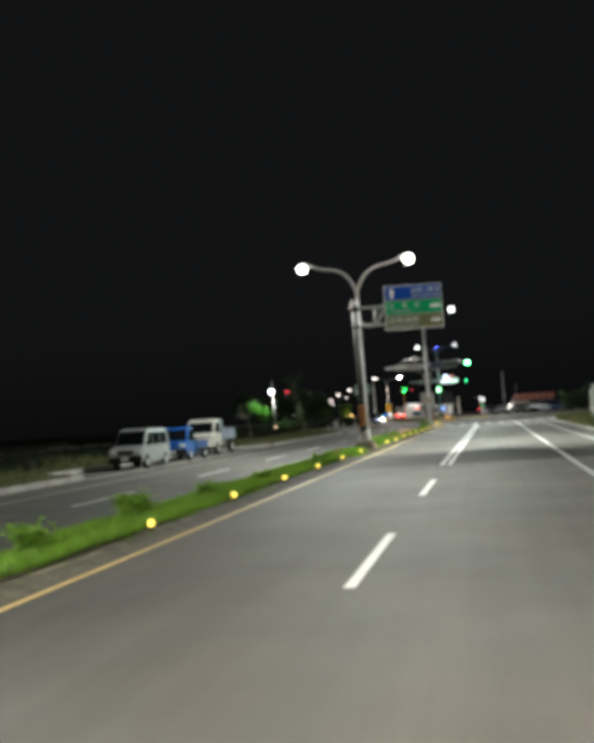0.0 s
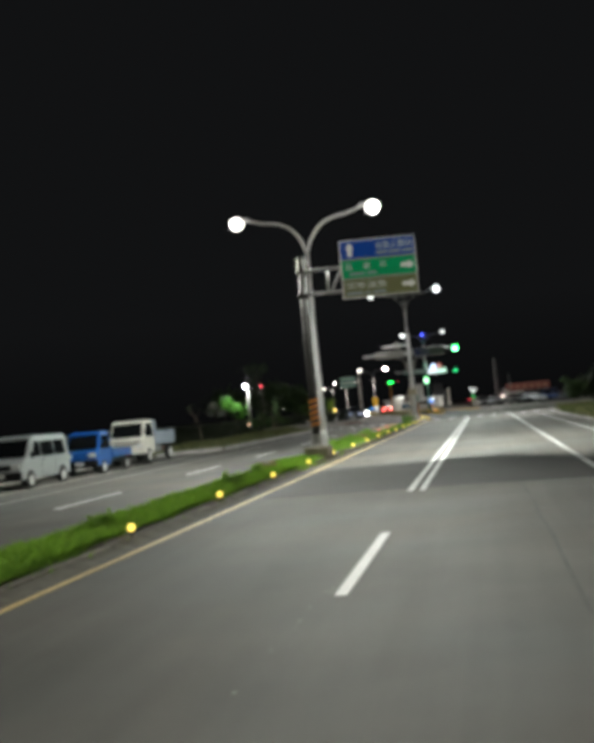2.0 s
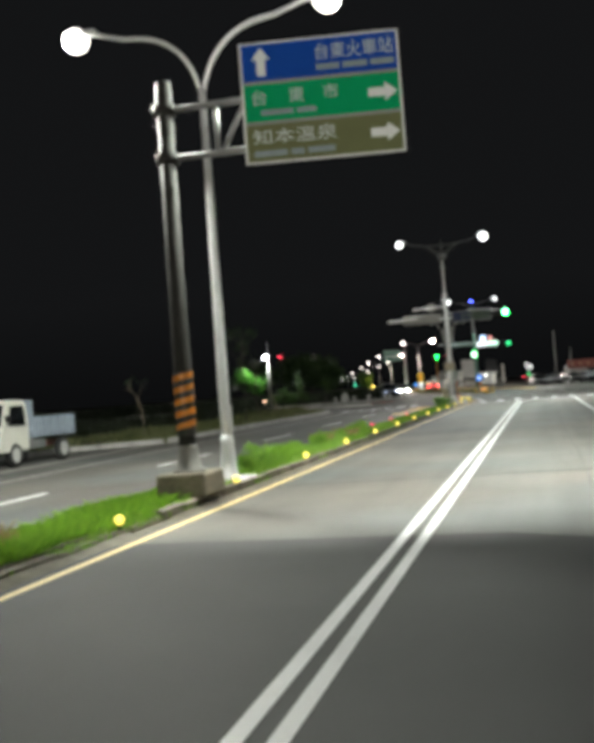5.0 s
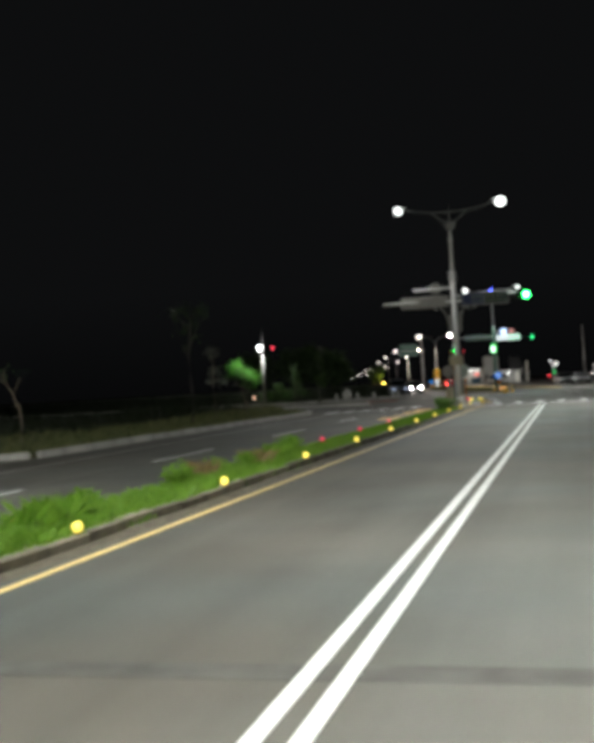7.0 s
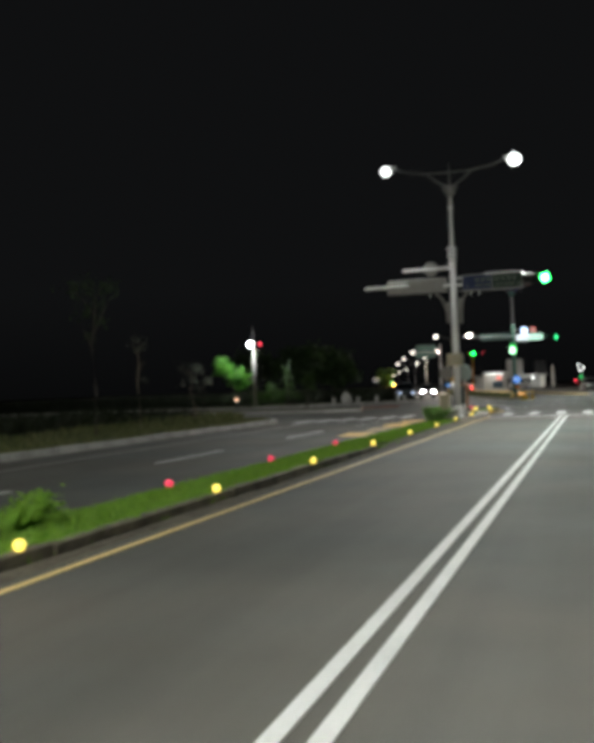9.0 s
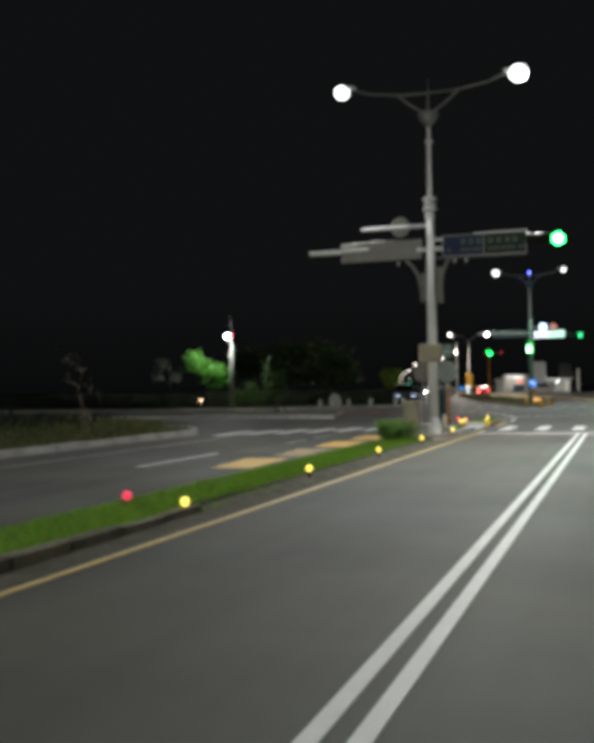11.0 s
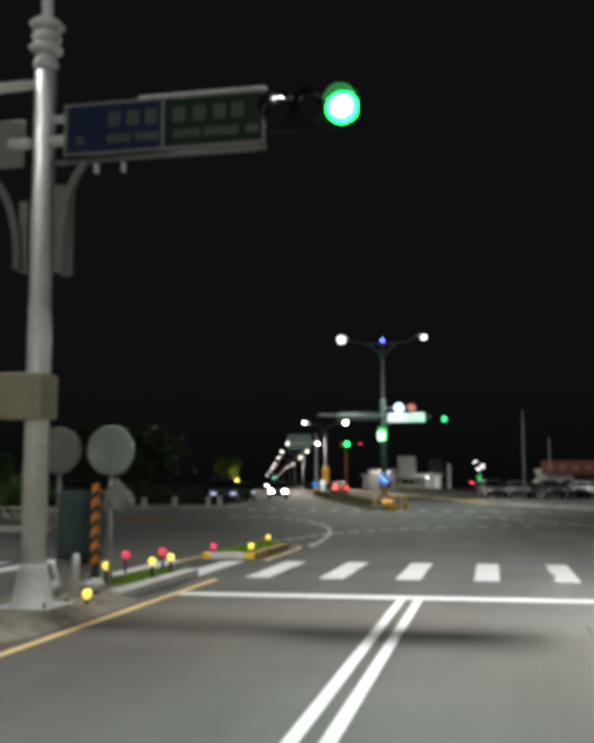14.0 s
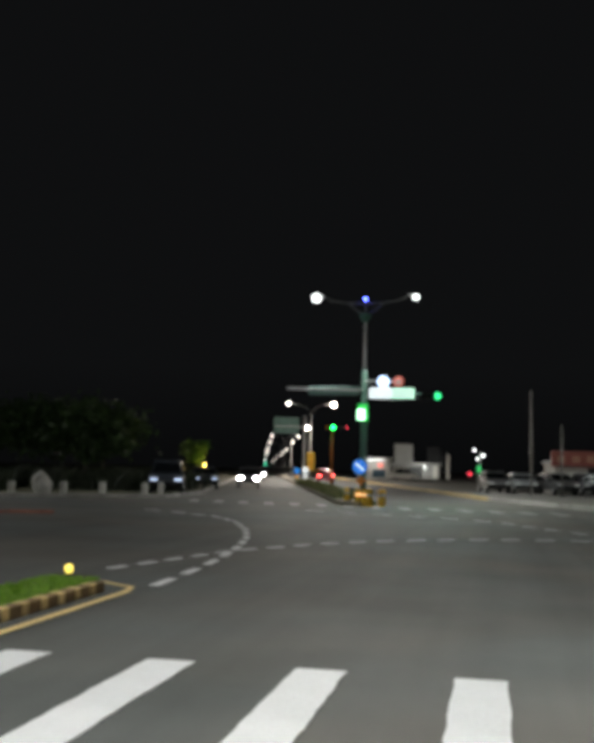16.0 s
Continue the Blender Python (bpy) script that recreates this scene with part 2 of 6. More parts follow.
PLATE = mat("plate_white", (0.7, 0.7, 0.7), 0.5, vary=0.05)
GRASS = leafy("fresh_grass", (0.22, 0.4, 0.04), (0.12, 0.25, 0.025))
DRY_GRASS = leafy("dry_grass", (0.2, 0.19, 0.08), (0.04, 0.075, 0.022))
WITHERED = leafy("withered_grass_blades", (0.34, 0.22, 0.11), (0.2, 0.18, 0.07))
STEM = mat("green_stem", (0.1, 0.16, 0.05), 0.8, vary=0.3)
SHRUB = leafy("shrub_leaf", (0.22, 0.38, 0.1), (0.1, 0.22, 0.05))
# leaf green brightened so that the colour carries part of the lamp's light
LIT_LEAF = leafy("lamplit_leaf", (0.15, 0.4, 0.05), (0.04, 0.16, 0.02))
GREY_LEAF = leafy("dusty_grey_leaf", (0.17, 0.18, 0.14), (0.05, 0.06, 0.045))
PALM_LEAF = leafy("palm_frond", (0.2, 0.34, 0.14), (0.1, 0.18, 0.07))
LEAF = leafy("tree_leaf", (0.07, 0.14, 0.025), (0.02, 0.05, 0.012))
LEAF_DARK = leafy("dark_tree_leaf", (0.06, 0.11, 0.04), (0.025, 0.05, 0.02))
# leaf colour taken near black, with the night's darkness put into it
LEAF_NIGHT = leafy("night_dark_leaf", (0.018, 0.027, 0.01), (0.01, 0.016, 0.006))
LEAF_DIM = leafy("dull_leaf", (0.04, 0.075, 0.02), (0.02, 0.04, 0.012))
BARK = mat("bark", (0.16, 0.13, 0.1), 0.9, vary=0.4, grain=12, stain=3, bump=0.6)
DARK_BARK = mat("dark_bark", (0.07, 0.06, 0.05), 0.95, vary=0.4, grain=12, stain=3, bump=0.6)
WALL_WHITE = mat("white_render_wall", (0.55, 0.54, 0.5), 0.8, vary=0.18, grain=5, stain=0.6)
WALL_GREY = mat("grey_wall", (0.28, 0.28, 0.27), 0.85, vary=0.25, grain=5, stain=0.5)
SHEET_ROOF = mat("sheet_roof", (0.12, 0.125, 0.13), 0.5, 0.3, vary=0.3, grain=6)
AWNING_RED = mat("red_awning", (0.18, 0.047, 0.036), 0.7, vary=0.25, grain=5, stain=1)
AWNING_PALE = mat("pale_awning_lettering", (0.3, 0.15, 0.1), 0.7)
PALE_WOOD = mat("white_painted_post", (0.74, 0.75, 0.76), 0.6, vary=0.15)
GLOW_LAMP = glow("street_lamp_light", (1.0, 0.97, 0.9), 2.6)
GLOW_COOL = glow("cool_street_lamp_light", (0.95, 1.0, 0.98), 2.4)
GLOW_FAR = glow("far_street_lamp_light", (1.0, 0.93, 0.82), 5)
GLOW_FLOOD = glow("flood_lamp_light", (0.95, 1.0, 0.97), 4)
GLOW_GREEN = glow("green_signal_light", (0.012, 1.0, 0.1), 14.0)
GLOW_GREEN_FAR = glow("far_green_signal_light", (0.05, 1.0, 0.33), 1.5)
GLOW_GREEN_CORE = glow("green_signal_core", (0.4, 1.0, 0.72), 12)
GLOW_GREEN_DIM = glow("green_panel_light", (0.02, 0.7, 0.1), 0.55)
GLOW_WHITE = glow("lit_sign_face", (0.88, 0.95, 1.0), 1.0)
GLOW_PALE_GREEN = glow("lit_green_sign_face", (0.62, 1.0, 0.78), 0.9)
GLOW_BLUE = glow("blue_beacon", (0.08, 0.12, 1.0), 12)
GLOW_RED = glow("red_light", (1.0, 0.06, 0.1), 2.5)
GLOW_TAIL = glow("tail_light", (1.0, 0.07, 0.06), 14)
GLOW_DIM_HEAD = glow("dipped_bluish_headlight", (0.6, 0.72, 1.0), 0.8)
GLOW_HEAD = glow("headlight", (1.0, 0.97, 0.92), 45)
# reflective markers and bands, given emission in place of light thrown back
GLOW_YELLOW = glow("yellow_marker_glow", (1.0, 0.76, 0.13), 1.15)
GLOW_ORANGE = glow("orange_band_glow", (1.0, 0.5, 0.2), 1.3)
RED_REFLECTOR_GLOW = glow("red_marker_glow", (0.85, 0.06, 0.12), 0.7)


# ---- mesh helpers ----
def box(bm, x0, x1, y0, y1, z0, z1, bevel=0.0):
    r = bmesh.ops.create_cube(bm, size=1)
    vs = r["verts"]
    for v in vs:
        v.co = Vector(((x0 + x1) / 2 + v.co.x * (x1 - x0), (y0 + y1) / 2 + v.co.y * (y1 - y0), (z0 + z1) / 2 + v.co.z * (z1 - z0)))
    if bevel:
        es = {e for v in vs for e in v.link_edges}
        bmesh.ops.bevel(bm, geom=list(es), offset=bevel, segments=2, affect="EDGES", profile=0.6)
    return bm


def tube(bm, pts, radii, seg=10, caps=True):
    """A round bar through points, with a radius at each."""
    if not isinstance(radii, (list, tuple)):
        radii = [radii] * len(pts)
    pts = [Vector(p) for p in pts]
    rings = []
    for i, p in enumerate(pts):
        d = (pts[min(i + 1, len(pts) - 1)] - pts[max(i - 1, 0)]).normalized()
        q = d.to_track_quat("Z", "Y")
        rings.append([bm.verts.new(p + q @ Vector((math.cos(a) * radii[i], math.sin(a) * radii[i], 0))) for a in (2 * math.pi * k / seg for k in range(seg))])
    for a, b in zip(rings, rings[1:]):
        for k in range(seg):
            f = bm.faces.new((a[k], a[(k + 1) % seg], b[(k + 1) % seg], b[k]))
            f.smooth = True
    if caps:
        bm.faces.new(rings[0][::-1])
        bm.faces.new(rings[-1])
    return bm


def lathe(bm, profile, seg=16, m=None):
    """A turned body from (radius, height) pairs round z, set by the pose m."""
    m = m or Matrix()
    rings = [[bm.verts.new(m @ Vector((r * math.cos(2 * math.pi * k / seg), r * math.sin(2 * math.pi * k / seg), z))) for k in range(seg)] for r, z in profile]
    for a, b in zip(rings, rings[1:]):
        for k in range(seg):
            f = bm.faces.new((a[k], a[(k + 1) % seg], b[(k + 1) % seg], b[k]))
            f.smooth = True
    bm.faces.new(rings[0][::-1])
    bm.faces.new(rings[-1])
    return bm


def prism(bm, outline, half, axis="x", taper=None):
    """An outline of (y, z) pairs drawn out to +-half across x; taper(z) scales the half width."""
    sides = []
    for s in (-1, 1):
        sides.append([bm.verts.new((s * half * (taper(z) if taper else 1), y, z)) for y, z in outline])
    n = len(outline)
    for k in range(n):
        bm.faces.new((sides[0][k], sides[0][(k + 1) % n], sides[1][(k + 1) % n], sides[1][k]))
    bm.faces.new(sides[0][::-1])
    bm.faces.new(sides[1])
    bmesh.ops.recalc_face_normals(bm, faces=bm.faces[:])
    return bm


def soften(bm, offset, segments=2):
    bmesh.ops.bevel(bm, geom=bm.edges[:], offset=offset, segments=segments, affect="EDGES", profile=0.6, clamp_overlap=True)
    return bm


def mesh_of(name, bm, material):
    me = bpy.data.meshes.new(name)
    bm.to_mesh(me)
    bm.free()
    me.materials.append(material)
    return me


def part(name, bm, material, parent, label=""):
    ob = new(name, mesh_of(name, bm, material) if isinstance(bm, bmesh.types.BMesh) else bm)
    ob.parent = parent
    return tagged(ob, label)


def thing(name, label, category, at=(0, 0, 0), turn=0.0, group="", kind=""):
    ob = new(name)
    ob.matrix_world = pose(*at, 0, 0, turn)
    return tagged(ob, label, category, group, kind)


def solid(name, bm, material, label, category="", kind="", group=""):
    return tagged(new(name, mesh_of(name, bm, material)), label, category, group, kind)


def B():
    return bmesh.new()


def sheet(bm, outline, z):
    bm.faces.new([bm.verts.new((x, y, z)) for x, y in outline])
    return bm


def slab(bm, outline, z0, z1):
    """A plate with the outline of (x, y) pairs, counter-clockwise, from z0 to z1."""
    lo = [bm.verts.new((x, y, z0)) for x, y in outline]
    hi = [bm.verts.new((x, y, z1)) for x, y in outline]
    n = len(outline)
    for k in range(n):
        bm.faces.new((lo[k], lo[(k + 1) % n], hi[(k + 1) % n], hi[k]))
    bm.faces.new(hi)
    bm.faces.new(lo[::-1])
    bmesh.ops.recalc_face_normals(bm, faces=bm.faces[:])
    return bm


# direction of the road past the junction, which bends to the left
BEND = radians(13.4)
FAR = Vector((-math.sin(BEND), math.cos(BEND), 0))
SIDE = Vector((math.cos(BEND), math.sin(BEND), 0))
NOSE = Vector((-5.0, 133.5, 0))


def far(s, w, z=0.0):
    """A place on the far road: s metres past the median's nose, w metres to the right of the median's middle."""
    p = NOSE + FAR * s + SIDE * w
    return (p.x, p.y, z)


# ---- ground, roads, verges ----
FLECK_A, FLECK_B = (-0.35, 8.6), (-0.05, 17.5)
bm = B()
sheet(bm, [(-1500, -900), (1500, -900), (1500, 2200), (-1500, 2200)], -0.03)
solid("ground", bm, SOIL, "dark flat ground of soil and dry grass", "ground", "structure")

bm = B()
box_road = [(-17.2, -70), (9.0, -70), (9.0, 84), (12, 92), (90, 96), (90, 124), (14, 128), (7, 131)] + [far(s, 9.4)[:2] for s in (10, 120, 700)] + [far(s, -11.5)[:2] for s in (700, 120, 6)] + [(-26, 122), (-90, 116), (-90, 98), (-22, 96), (-17.2, 88)]
sheet(bm, box_road, 0.0)
bmesh.ops.triangulate(bm, faces=bm.faces[:])
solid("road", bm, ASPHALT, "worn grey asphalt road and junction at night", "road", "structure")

bm = B()
slab(bm, [(-3.7, 25.6), (0.2, 25.4), (5.4, 24.6), (5.45, 27.2), (4.0, 29.7), (3.3, 31.1), (2.6, 32.5), (1.9, 33.5), (1.0, 34.0), (-3.7, 34.1)], 0.0, 0.003)
solid("road_patch", bm, PATCH, "darker asphalt repair patch across the road", "road patch", "structure")
bm = B()
pts = [(-3.7, 40.42), (-1.5, 40.52), (0.5, 40.58), (2.2, 40.62), (3.4, 40.6), (5.0, 40.55)]
slab(bm, [(x, y - 0.15) for x, y in pts] + [(x, y + 0.15) for x, y in reversed(pts)], 0.0, 0.003)
solid("tar_seam", bm, TAR, "black tar joint across the asphalt", "tar seam", "structure")

bm = B()
rg = random.Random(31)
mid = [(1.98 + 0.05 * math.sin(k * 0.37) + 0.003 * k + rg.uniform(-0.02, 0.02), 6 + 1.7 * k) for k in range(50)]
slab(bm, [(x + 0.022, y) for x, y in mid] + [(x - 0.022, y) for x, y in reversed(mid)], 0.0, 0.002)
bmesh.ops.triangulate(bm, faces=bm.faces[:])
solid("tar_seam", bm, SEAM, "faint lengthwise tar joint in the lane", "tar seam", "structure")

# white and yellow lines
marks = thing("lane_marking", "white painted lane lines on the asphalt", "road marking", kind="structure")
for xc in (-0.115, 0.115):
    bm = B()
    box(bm, xc - 0.055, xc + 0.055, 24.9, 91.3, 0.0, 0.006)
    part("solid_line", bm, WHITE_LINE, marks)
dash = mesh_of("dash", box(B(), -0.06, 0.06, -2.05, 2.05, 0.0, 0.006), WHITE_LINE)
for y in (-13.07, -3.07, 6.93, 16.93):
    part("dash", dash, None, marks).location = (0.0, y, 0)
for y in [-10.9 + 10.0 * k for k in range(10)]:
    part("dash", dash, None, marks).location = (-8.28, y, 0)
bm = B()
box(bm, 3.48, 3.61, -70, 91.0, 0, 0.006)
part("solid_line", bm, WHITE_LINE, marks)
bm = B()
slab(bm, [(5.42, -70), (5.54, -70), (5.54, 79), (5.42, 79)], 0, 0.006)
part("edge_line", bm, WHITE_LINE, marks)
bm = B()
box(bm, -11.25, -11.14, -70, 91, 0, 0.006)
part("edge_line", bm, FADED_LINE, marks, "worn thin edge line")

bm = B()
box(bm, -3.41, -3.31, -70, 93.6, 0, 0.006)
solid("yellow_line", bm, YELLOW_LINE, "yellow edge line along the median kerb", "road marking", "structure")
bm = B()
box(bm, -3.28, 12.0, 91.3, 91.67, 0, 0.007)
solid("stop_line", bm, WHITE_LINE, "white stop line before the crosswalk", "road marking", "structure")

zebra = thing("crosswalk", "white zebra crosswalk bars on the asphalt", "crosswalk", kind="structure")


def worn_bar(seed, ragged):
    """A painted bar with slightly uneven edges."""
    rg = random.Random(seed)
    ys = [-1.63 + 3.26 * k / 22 for k in range(23)]
    right = [(0.205 + rg.uniform(-0.012, 0.006), y) for y in ys]
    left = [(-0.205 + rg.uniform(-0.006, 0.012) + (abs(rg.gauss(0, 0.035)) if ragged else 0), y) for y in reversed(ys)]
    bm = slab(B(), right + left, 0.0, 0.006)
    bmesh.ops.triangulate(bm, faces=bm.faces[:])
    return mesh_of("bar", bm, WHITE_LINE)


bars_made = [worn_bar(1, False), worn_bar(2, False), worn_bar(3, True), worn_bar(4, False)]
for k in range(-4, 9):
    part("bar", bars_made[2 if k == 2 else (0, 1, 3)[k % 3]], None, zebra).location = (-0.26 + 1.252 * k, 95.62, 0)

for k in range(6):
    part("bar", bars_made[k % 2], None, zebra).location = (-7.7 - 0.86 * k, 95.35 - 0.75 * k, 0)
short = mesh_of("dash", box(B(), -0.06, 0.06, -0.85, 0.85, 0.0, 0.006), FADED_LINE)
for y in (86.7, 89.5):
    part("dash", short, None, marks).location = (-8.02, y, 0)

far_bar = mesh_of("bar", box(B(), -0.2, 0.2, -1.1, 1.1, 0.0, 0.006), FADED_LINE)
far_zebra = thing("crosswalk", "white zebra crosswalk bars on the far side of the junction", "crosswalk", kind="structure")
for k in range(14):
    part("bar", far_bar, None, far_zebra).matrix_local = pose(3.6 - 1.25 * k, 130.0 + 0.29 * k, 0, 0, 0, 13)
guide = thing("guide_line", "dashed white guide lines through the junction", "road marking", kind="structure")
def dashes(parent, pts, pitch, length, width=0.06):
    """Short painted strokes along a bent line, evenly spaced."""
    pts = [Vector((*p, 0)) for p in pts]
    at = [0.0]
    for a, c in zip(pts, pts[1:]):
        at.append(at[-1] + (c - a).length)

    def place(d):
        k = max(i for i in range(len(at) - 1) if at[i] <= d + 1e-6)
        return pts[k].lerp(pts[k + 1], min(1, (d - at[k]) / (at[k + 1] - at[k])))

    d = 0.0
    while d + length < at[-1]:
        p, q = place(d), place(d + length)
        s = (q - p).normalized() * width
        s = Vector((s.y, -s.x, 0))
        bm = B()
        slab(bm, [(v.x, v.y) for v in (p + s, q + s, q - s, p - s)], 0, 0.006)
        part("dash", bm, WHITE_LINE, parent)
        d += pitch


dashes(guide, [(-3.34, 102.0), (-3.41, 103.57), (-3.55, 105.5), (-3.88, 108.3), (-4.43, 111.3), (-5.17, 114.1), (-6.46, 117.8), (-7.8, 120.1), (-9.5, 122), (-12, 123.6)], 1.5, 0.85, 0.075)
dashes(guide, [(-4.71, 103.8), (-4.26, 105.9), (-3.76, 107.9), (-2.76, 109.9), (-1.46, 111.7), (0.06, 113.0), (1.71, 113.9), (3.16, 114.2), (8, 114.8), (20, 115)], 0.86, 0.46, 0.07)
dashes(guide, [(-6, 126.6), (-2, 124.9), (0.78, 122.6), (1.58, 121.3), (2.7, 118.6), (3.56, 116.8), (5.5, 112)], 1.5, 0.75, 0.06)

fr = random.Random(41)
vs, fs_ = [], []
for _ in range(14):
    t = fr.uniform(0, 1)
    cx, cy = FLECK_A[0] + (FLECK_B[0] - FLECK_A[0]) * t + fr.gauss(0, 0.03), FLECK_A[1] + (FLECK_B[1] - FLECK_A[1]) * t
    r = fr.uniform(0.01, 0.022)
    i = len(vs)
    k = 6
    vs += [(cx + r * fr.uniform(0.6, 1) * math.cos(6.283 * a / k), cy + 2 * r * fr.uniform(0.6, 1) * math.sin(6.283 * a / k), 0.004) for a in range(k)]
    fs_.append(tuple(range(i, i + k)))
me = bpy.data.meshes.new("paint_flecks")
me.from_pydata(vs, [], fs_)
me.materials.append(WORN_PAINT)
tagged(new("paint_flecks", me), "worn remains of an old white lane line", "road marking", "", "structure")

hatch = thing("yellow_hatching", "worn yellow hatched zone beside the median", "road marking", kind="structure")
rg = random.Random(31)
for k, (wear, mt) in enumerate(((0.07, AMBER_LINE), (0.2, WORN_AMBER), (0.05, AMBER_LINE), (0.05, AMBER_LINE))):
    y0 = 77.0 + 3.5 * k
    near = [(-5.72 - 0.14 * f + rg.uniform(-wear, 0), y0 + 2.65 * f) for f in [i / 9 for i in range(10)]]
    back = [(-6.66 - 0.13 * f * 2 + rg.uniform(0, wear), y0 + 0.05 + 2.65 * f) for f in [1 - i / 9 for i in range(10)]]
    bm = slab(B(), near + back, 0, 0.006)
    bmesh.ops.triangulate(bm, faces=bm.faces[:])
    part("stripe", bm, mt, hatch)


# ---- kerbs and the grassed median ----
def kerb_mesh(length, w=0.16, h=0.2):
    return soften(box(B(), -w / 2, w / 2, 0.008, length - 0.008, -0.05, h), 0.018, 1)


def kerb_row(name, label, p, q, material, w=0.16, h=0.2, step=1.0, shaky=0.0):
    p, q = Vector((*p, 0)), Vector((*q, 0))
    d = q - p
    n = max(1, round(d.length / step))
    me = mesh_of("kerb_stone", kerb_mesh(d.length / n, w, h), material)
    row = thing(name, label, "kerb", p, math.degrees(math.atan2(-d.x, d.y)), kind="structure")
    rnd = random.Random(int(p.y * 7 + p.x))
    for k in range(n):
        st = part("kerb_stone", me, None, row)
        st.matrix_local = pose(rnd.uniform(-0.012, 0.012) * (1 + 2 * shaky), k * d.length / n, rnd.uniform(-0.014, 0.01) * (1 + 2 * shaky), rnd.uniform(-1.5, 1.5) * shaky, rnd.uniform(-8, 8) * shaky, rnd.uniform(-3, 3) * shaky)
    return row


MED_L, MED_R = -5.0, -3.75
kerb_row("median_kerb", "stained concrete kerb stones of the grass median", (MED_R - 0.08, -12), (MED_R - 0.08, 36), DIRTY_CONCRETE, h=0.09)
kerb_row("median_kerb", "stained concrete kerb stones of the grass median", (MED_R - 0.08, 36), (MED_R - 0.08, 54), DIRTY_CONCRETE, h=0.155, step=0.9, shaky=0.25)
kerb_row("median_kerb", "stained concrete kerb stones of the grass median", (MED_R - 0.08, 54), (MED_R - 0.08, 70), DIRTY_CONCRETE, h=0.16, step=1.0, shaky=0.12)
kerb_row("median_kerb", "low half-buried kerb stones of the grass median", (MED_R - 0.08, 70), (MED_R - 0.1, 86), DIRTY_CONCRETE, h=0.03)
bm = B()
rg = random.Random(21)
edge = [(-3.55 + rg.uniform(-0.06, 0.05), -10 + 1.3 * k) for k in range(77)]
slab(bm, [(MED_R, -10)] + edge + [(MED_R, edge[-1][1])], 0.0, 0.004)
bmesh.ops.triangulate(bm, faces=bm.faces[:])
rg = random.Random(23)
for k in range(70):
    y0, y1 = -10 + 0.64 * k, -10 + 0.64 * (k + 1)
    if k == 0:
        o0, c0 = -3.5, 0.055
    o1, c1 = -3.5 + rg.uniform(-0.07, 0.05), 0.055 + rg.uniform(-0.015, 0.02)
    fade = 0.45 if k > 64 else 1.0
    row = [(-4.03, y0, 0.104), (-3.8, y0, 0.03 + c0 * fade), (-3.66, y0, c0 * 0.5), (o0, y0, 0.005)]
    nxt = [(-4.03, y1, 0.104), (-3.8, y1, 0.03 + c1 * fade), (-3.66, y1, c1 * 0.5), (o1, y1, 0.005)]
    for a, c, d, e in zip(row, row[1:], nxt[1:], nxt):
        bm.faces.new([bm.verts.new(v) for v in (a, c, d, e)])
    o0, c0 = o1, c1
bmesh.ops.remove_doubles(bm, verts=bm.verts[:], dist=0.0005)
solid("gutter_dirt", bm, DIRT, "brown grit gathered along the median kerb", "dirt", "structure")
bm = B()
rg = random.Random(29)
last = None
for k in range(52):
    y = 36.2 + k
    rise = min(1.0, max(0.0, (y - 66) / 5))
    o = -3.57 + 0.08 * rise + rg.uniform(-0.05, 0.05)
    xs = ((-3.95 + 0.18 * (1 - rise), 0.03 + 0.07 * rise), (-3.76, 0.03 + 0.035 * rise + rg.uniform(-0.01, 0.015)), (-3.64, 0.018 + rg.uniform(-0.006, 0.012)), (o, 0.0045))
    row = [bm.verts.new((x, y, z)) for x, z in xs]
    if last:
        for a in range(3):
            bm.faces.new((last[a], last[a + 1], row[a + 1], row[a]))
    last = row
solid("gutter_dirt", bm, DARK_DIRT, "dark brown dirt washed against the median edge", "dirt", "structure")
kerb_row("median_kerb", "stained concrete kerb stones of the grass median", (MED_L + 0.08, -12), (MED_L + 0.08, 86), DIRTY_CONCRETE, h=0.115)
bm = B()
slab(bm, [(MED_L + 0.16, -70), (MED_R - 0.16, -70), (MED_R - 0.16, 88), (MED_L + 0.16, 88)], -0.02, 0.12)
solid("median_soil", bm, SOIL, "soil strip of the grass median", "median", "structure")
bm = B()
top = [(MED_L, 85.9), (MED_R - 0.1, 85.9), (-3.85, 88.0), (-3.85, 90.4), (-4.0, 90.8), (-4.5, 91.45), (-5.15, 90.4)]
foot = [(MED_L, 85.9), (MED_R + 0.12, 85.9), (-3.55, 88.0), (-3.58, 90.5), (-3.85, 91.1), (-4.5, 91.7), (-5.3, 90.5)]
hi, lo = [bm.verts.new((x, y, 0.125)) for x, y in top], [bm.verts.new((x, y, 0.0)) for x, y in foot]
for k in range(7):
    bm.faces.new((lo[k], lo[(k + 1) % 7], hi[(k + 1) % 7], hi[k]))
bm.faces.new(hi)
bm.faces.new(lo[::-1])
bmesh.ops.recalc_face_normals(bm, faces=bm.faces[:])
solid("median_pavement", bm, TRODDEN, "trodden gritty soil at the end of the median", "median", "structure")

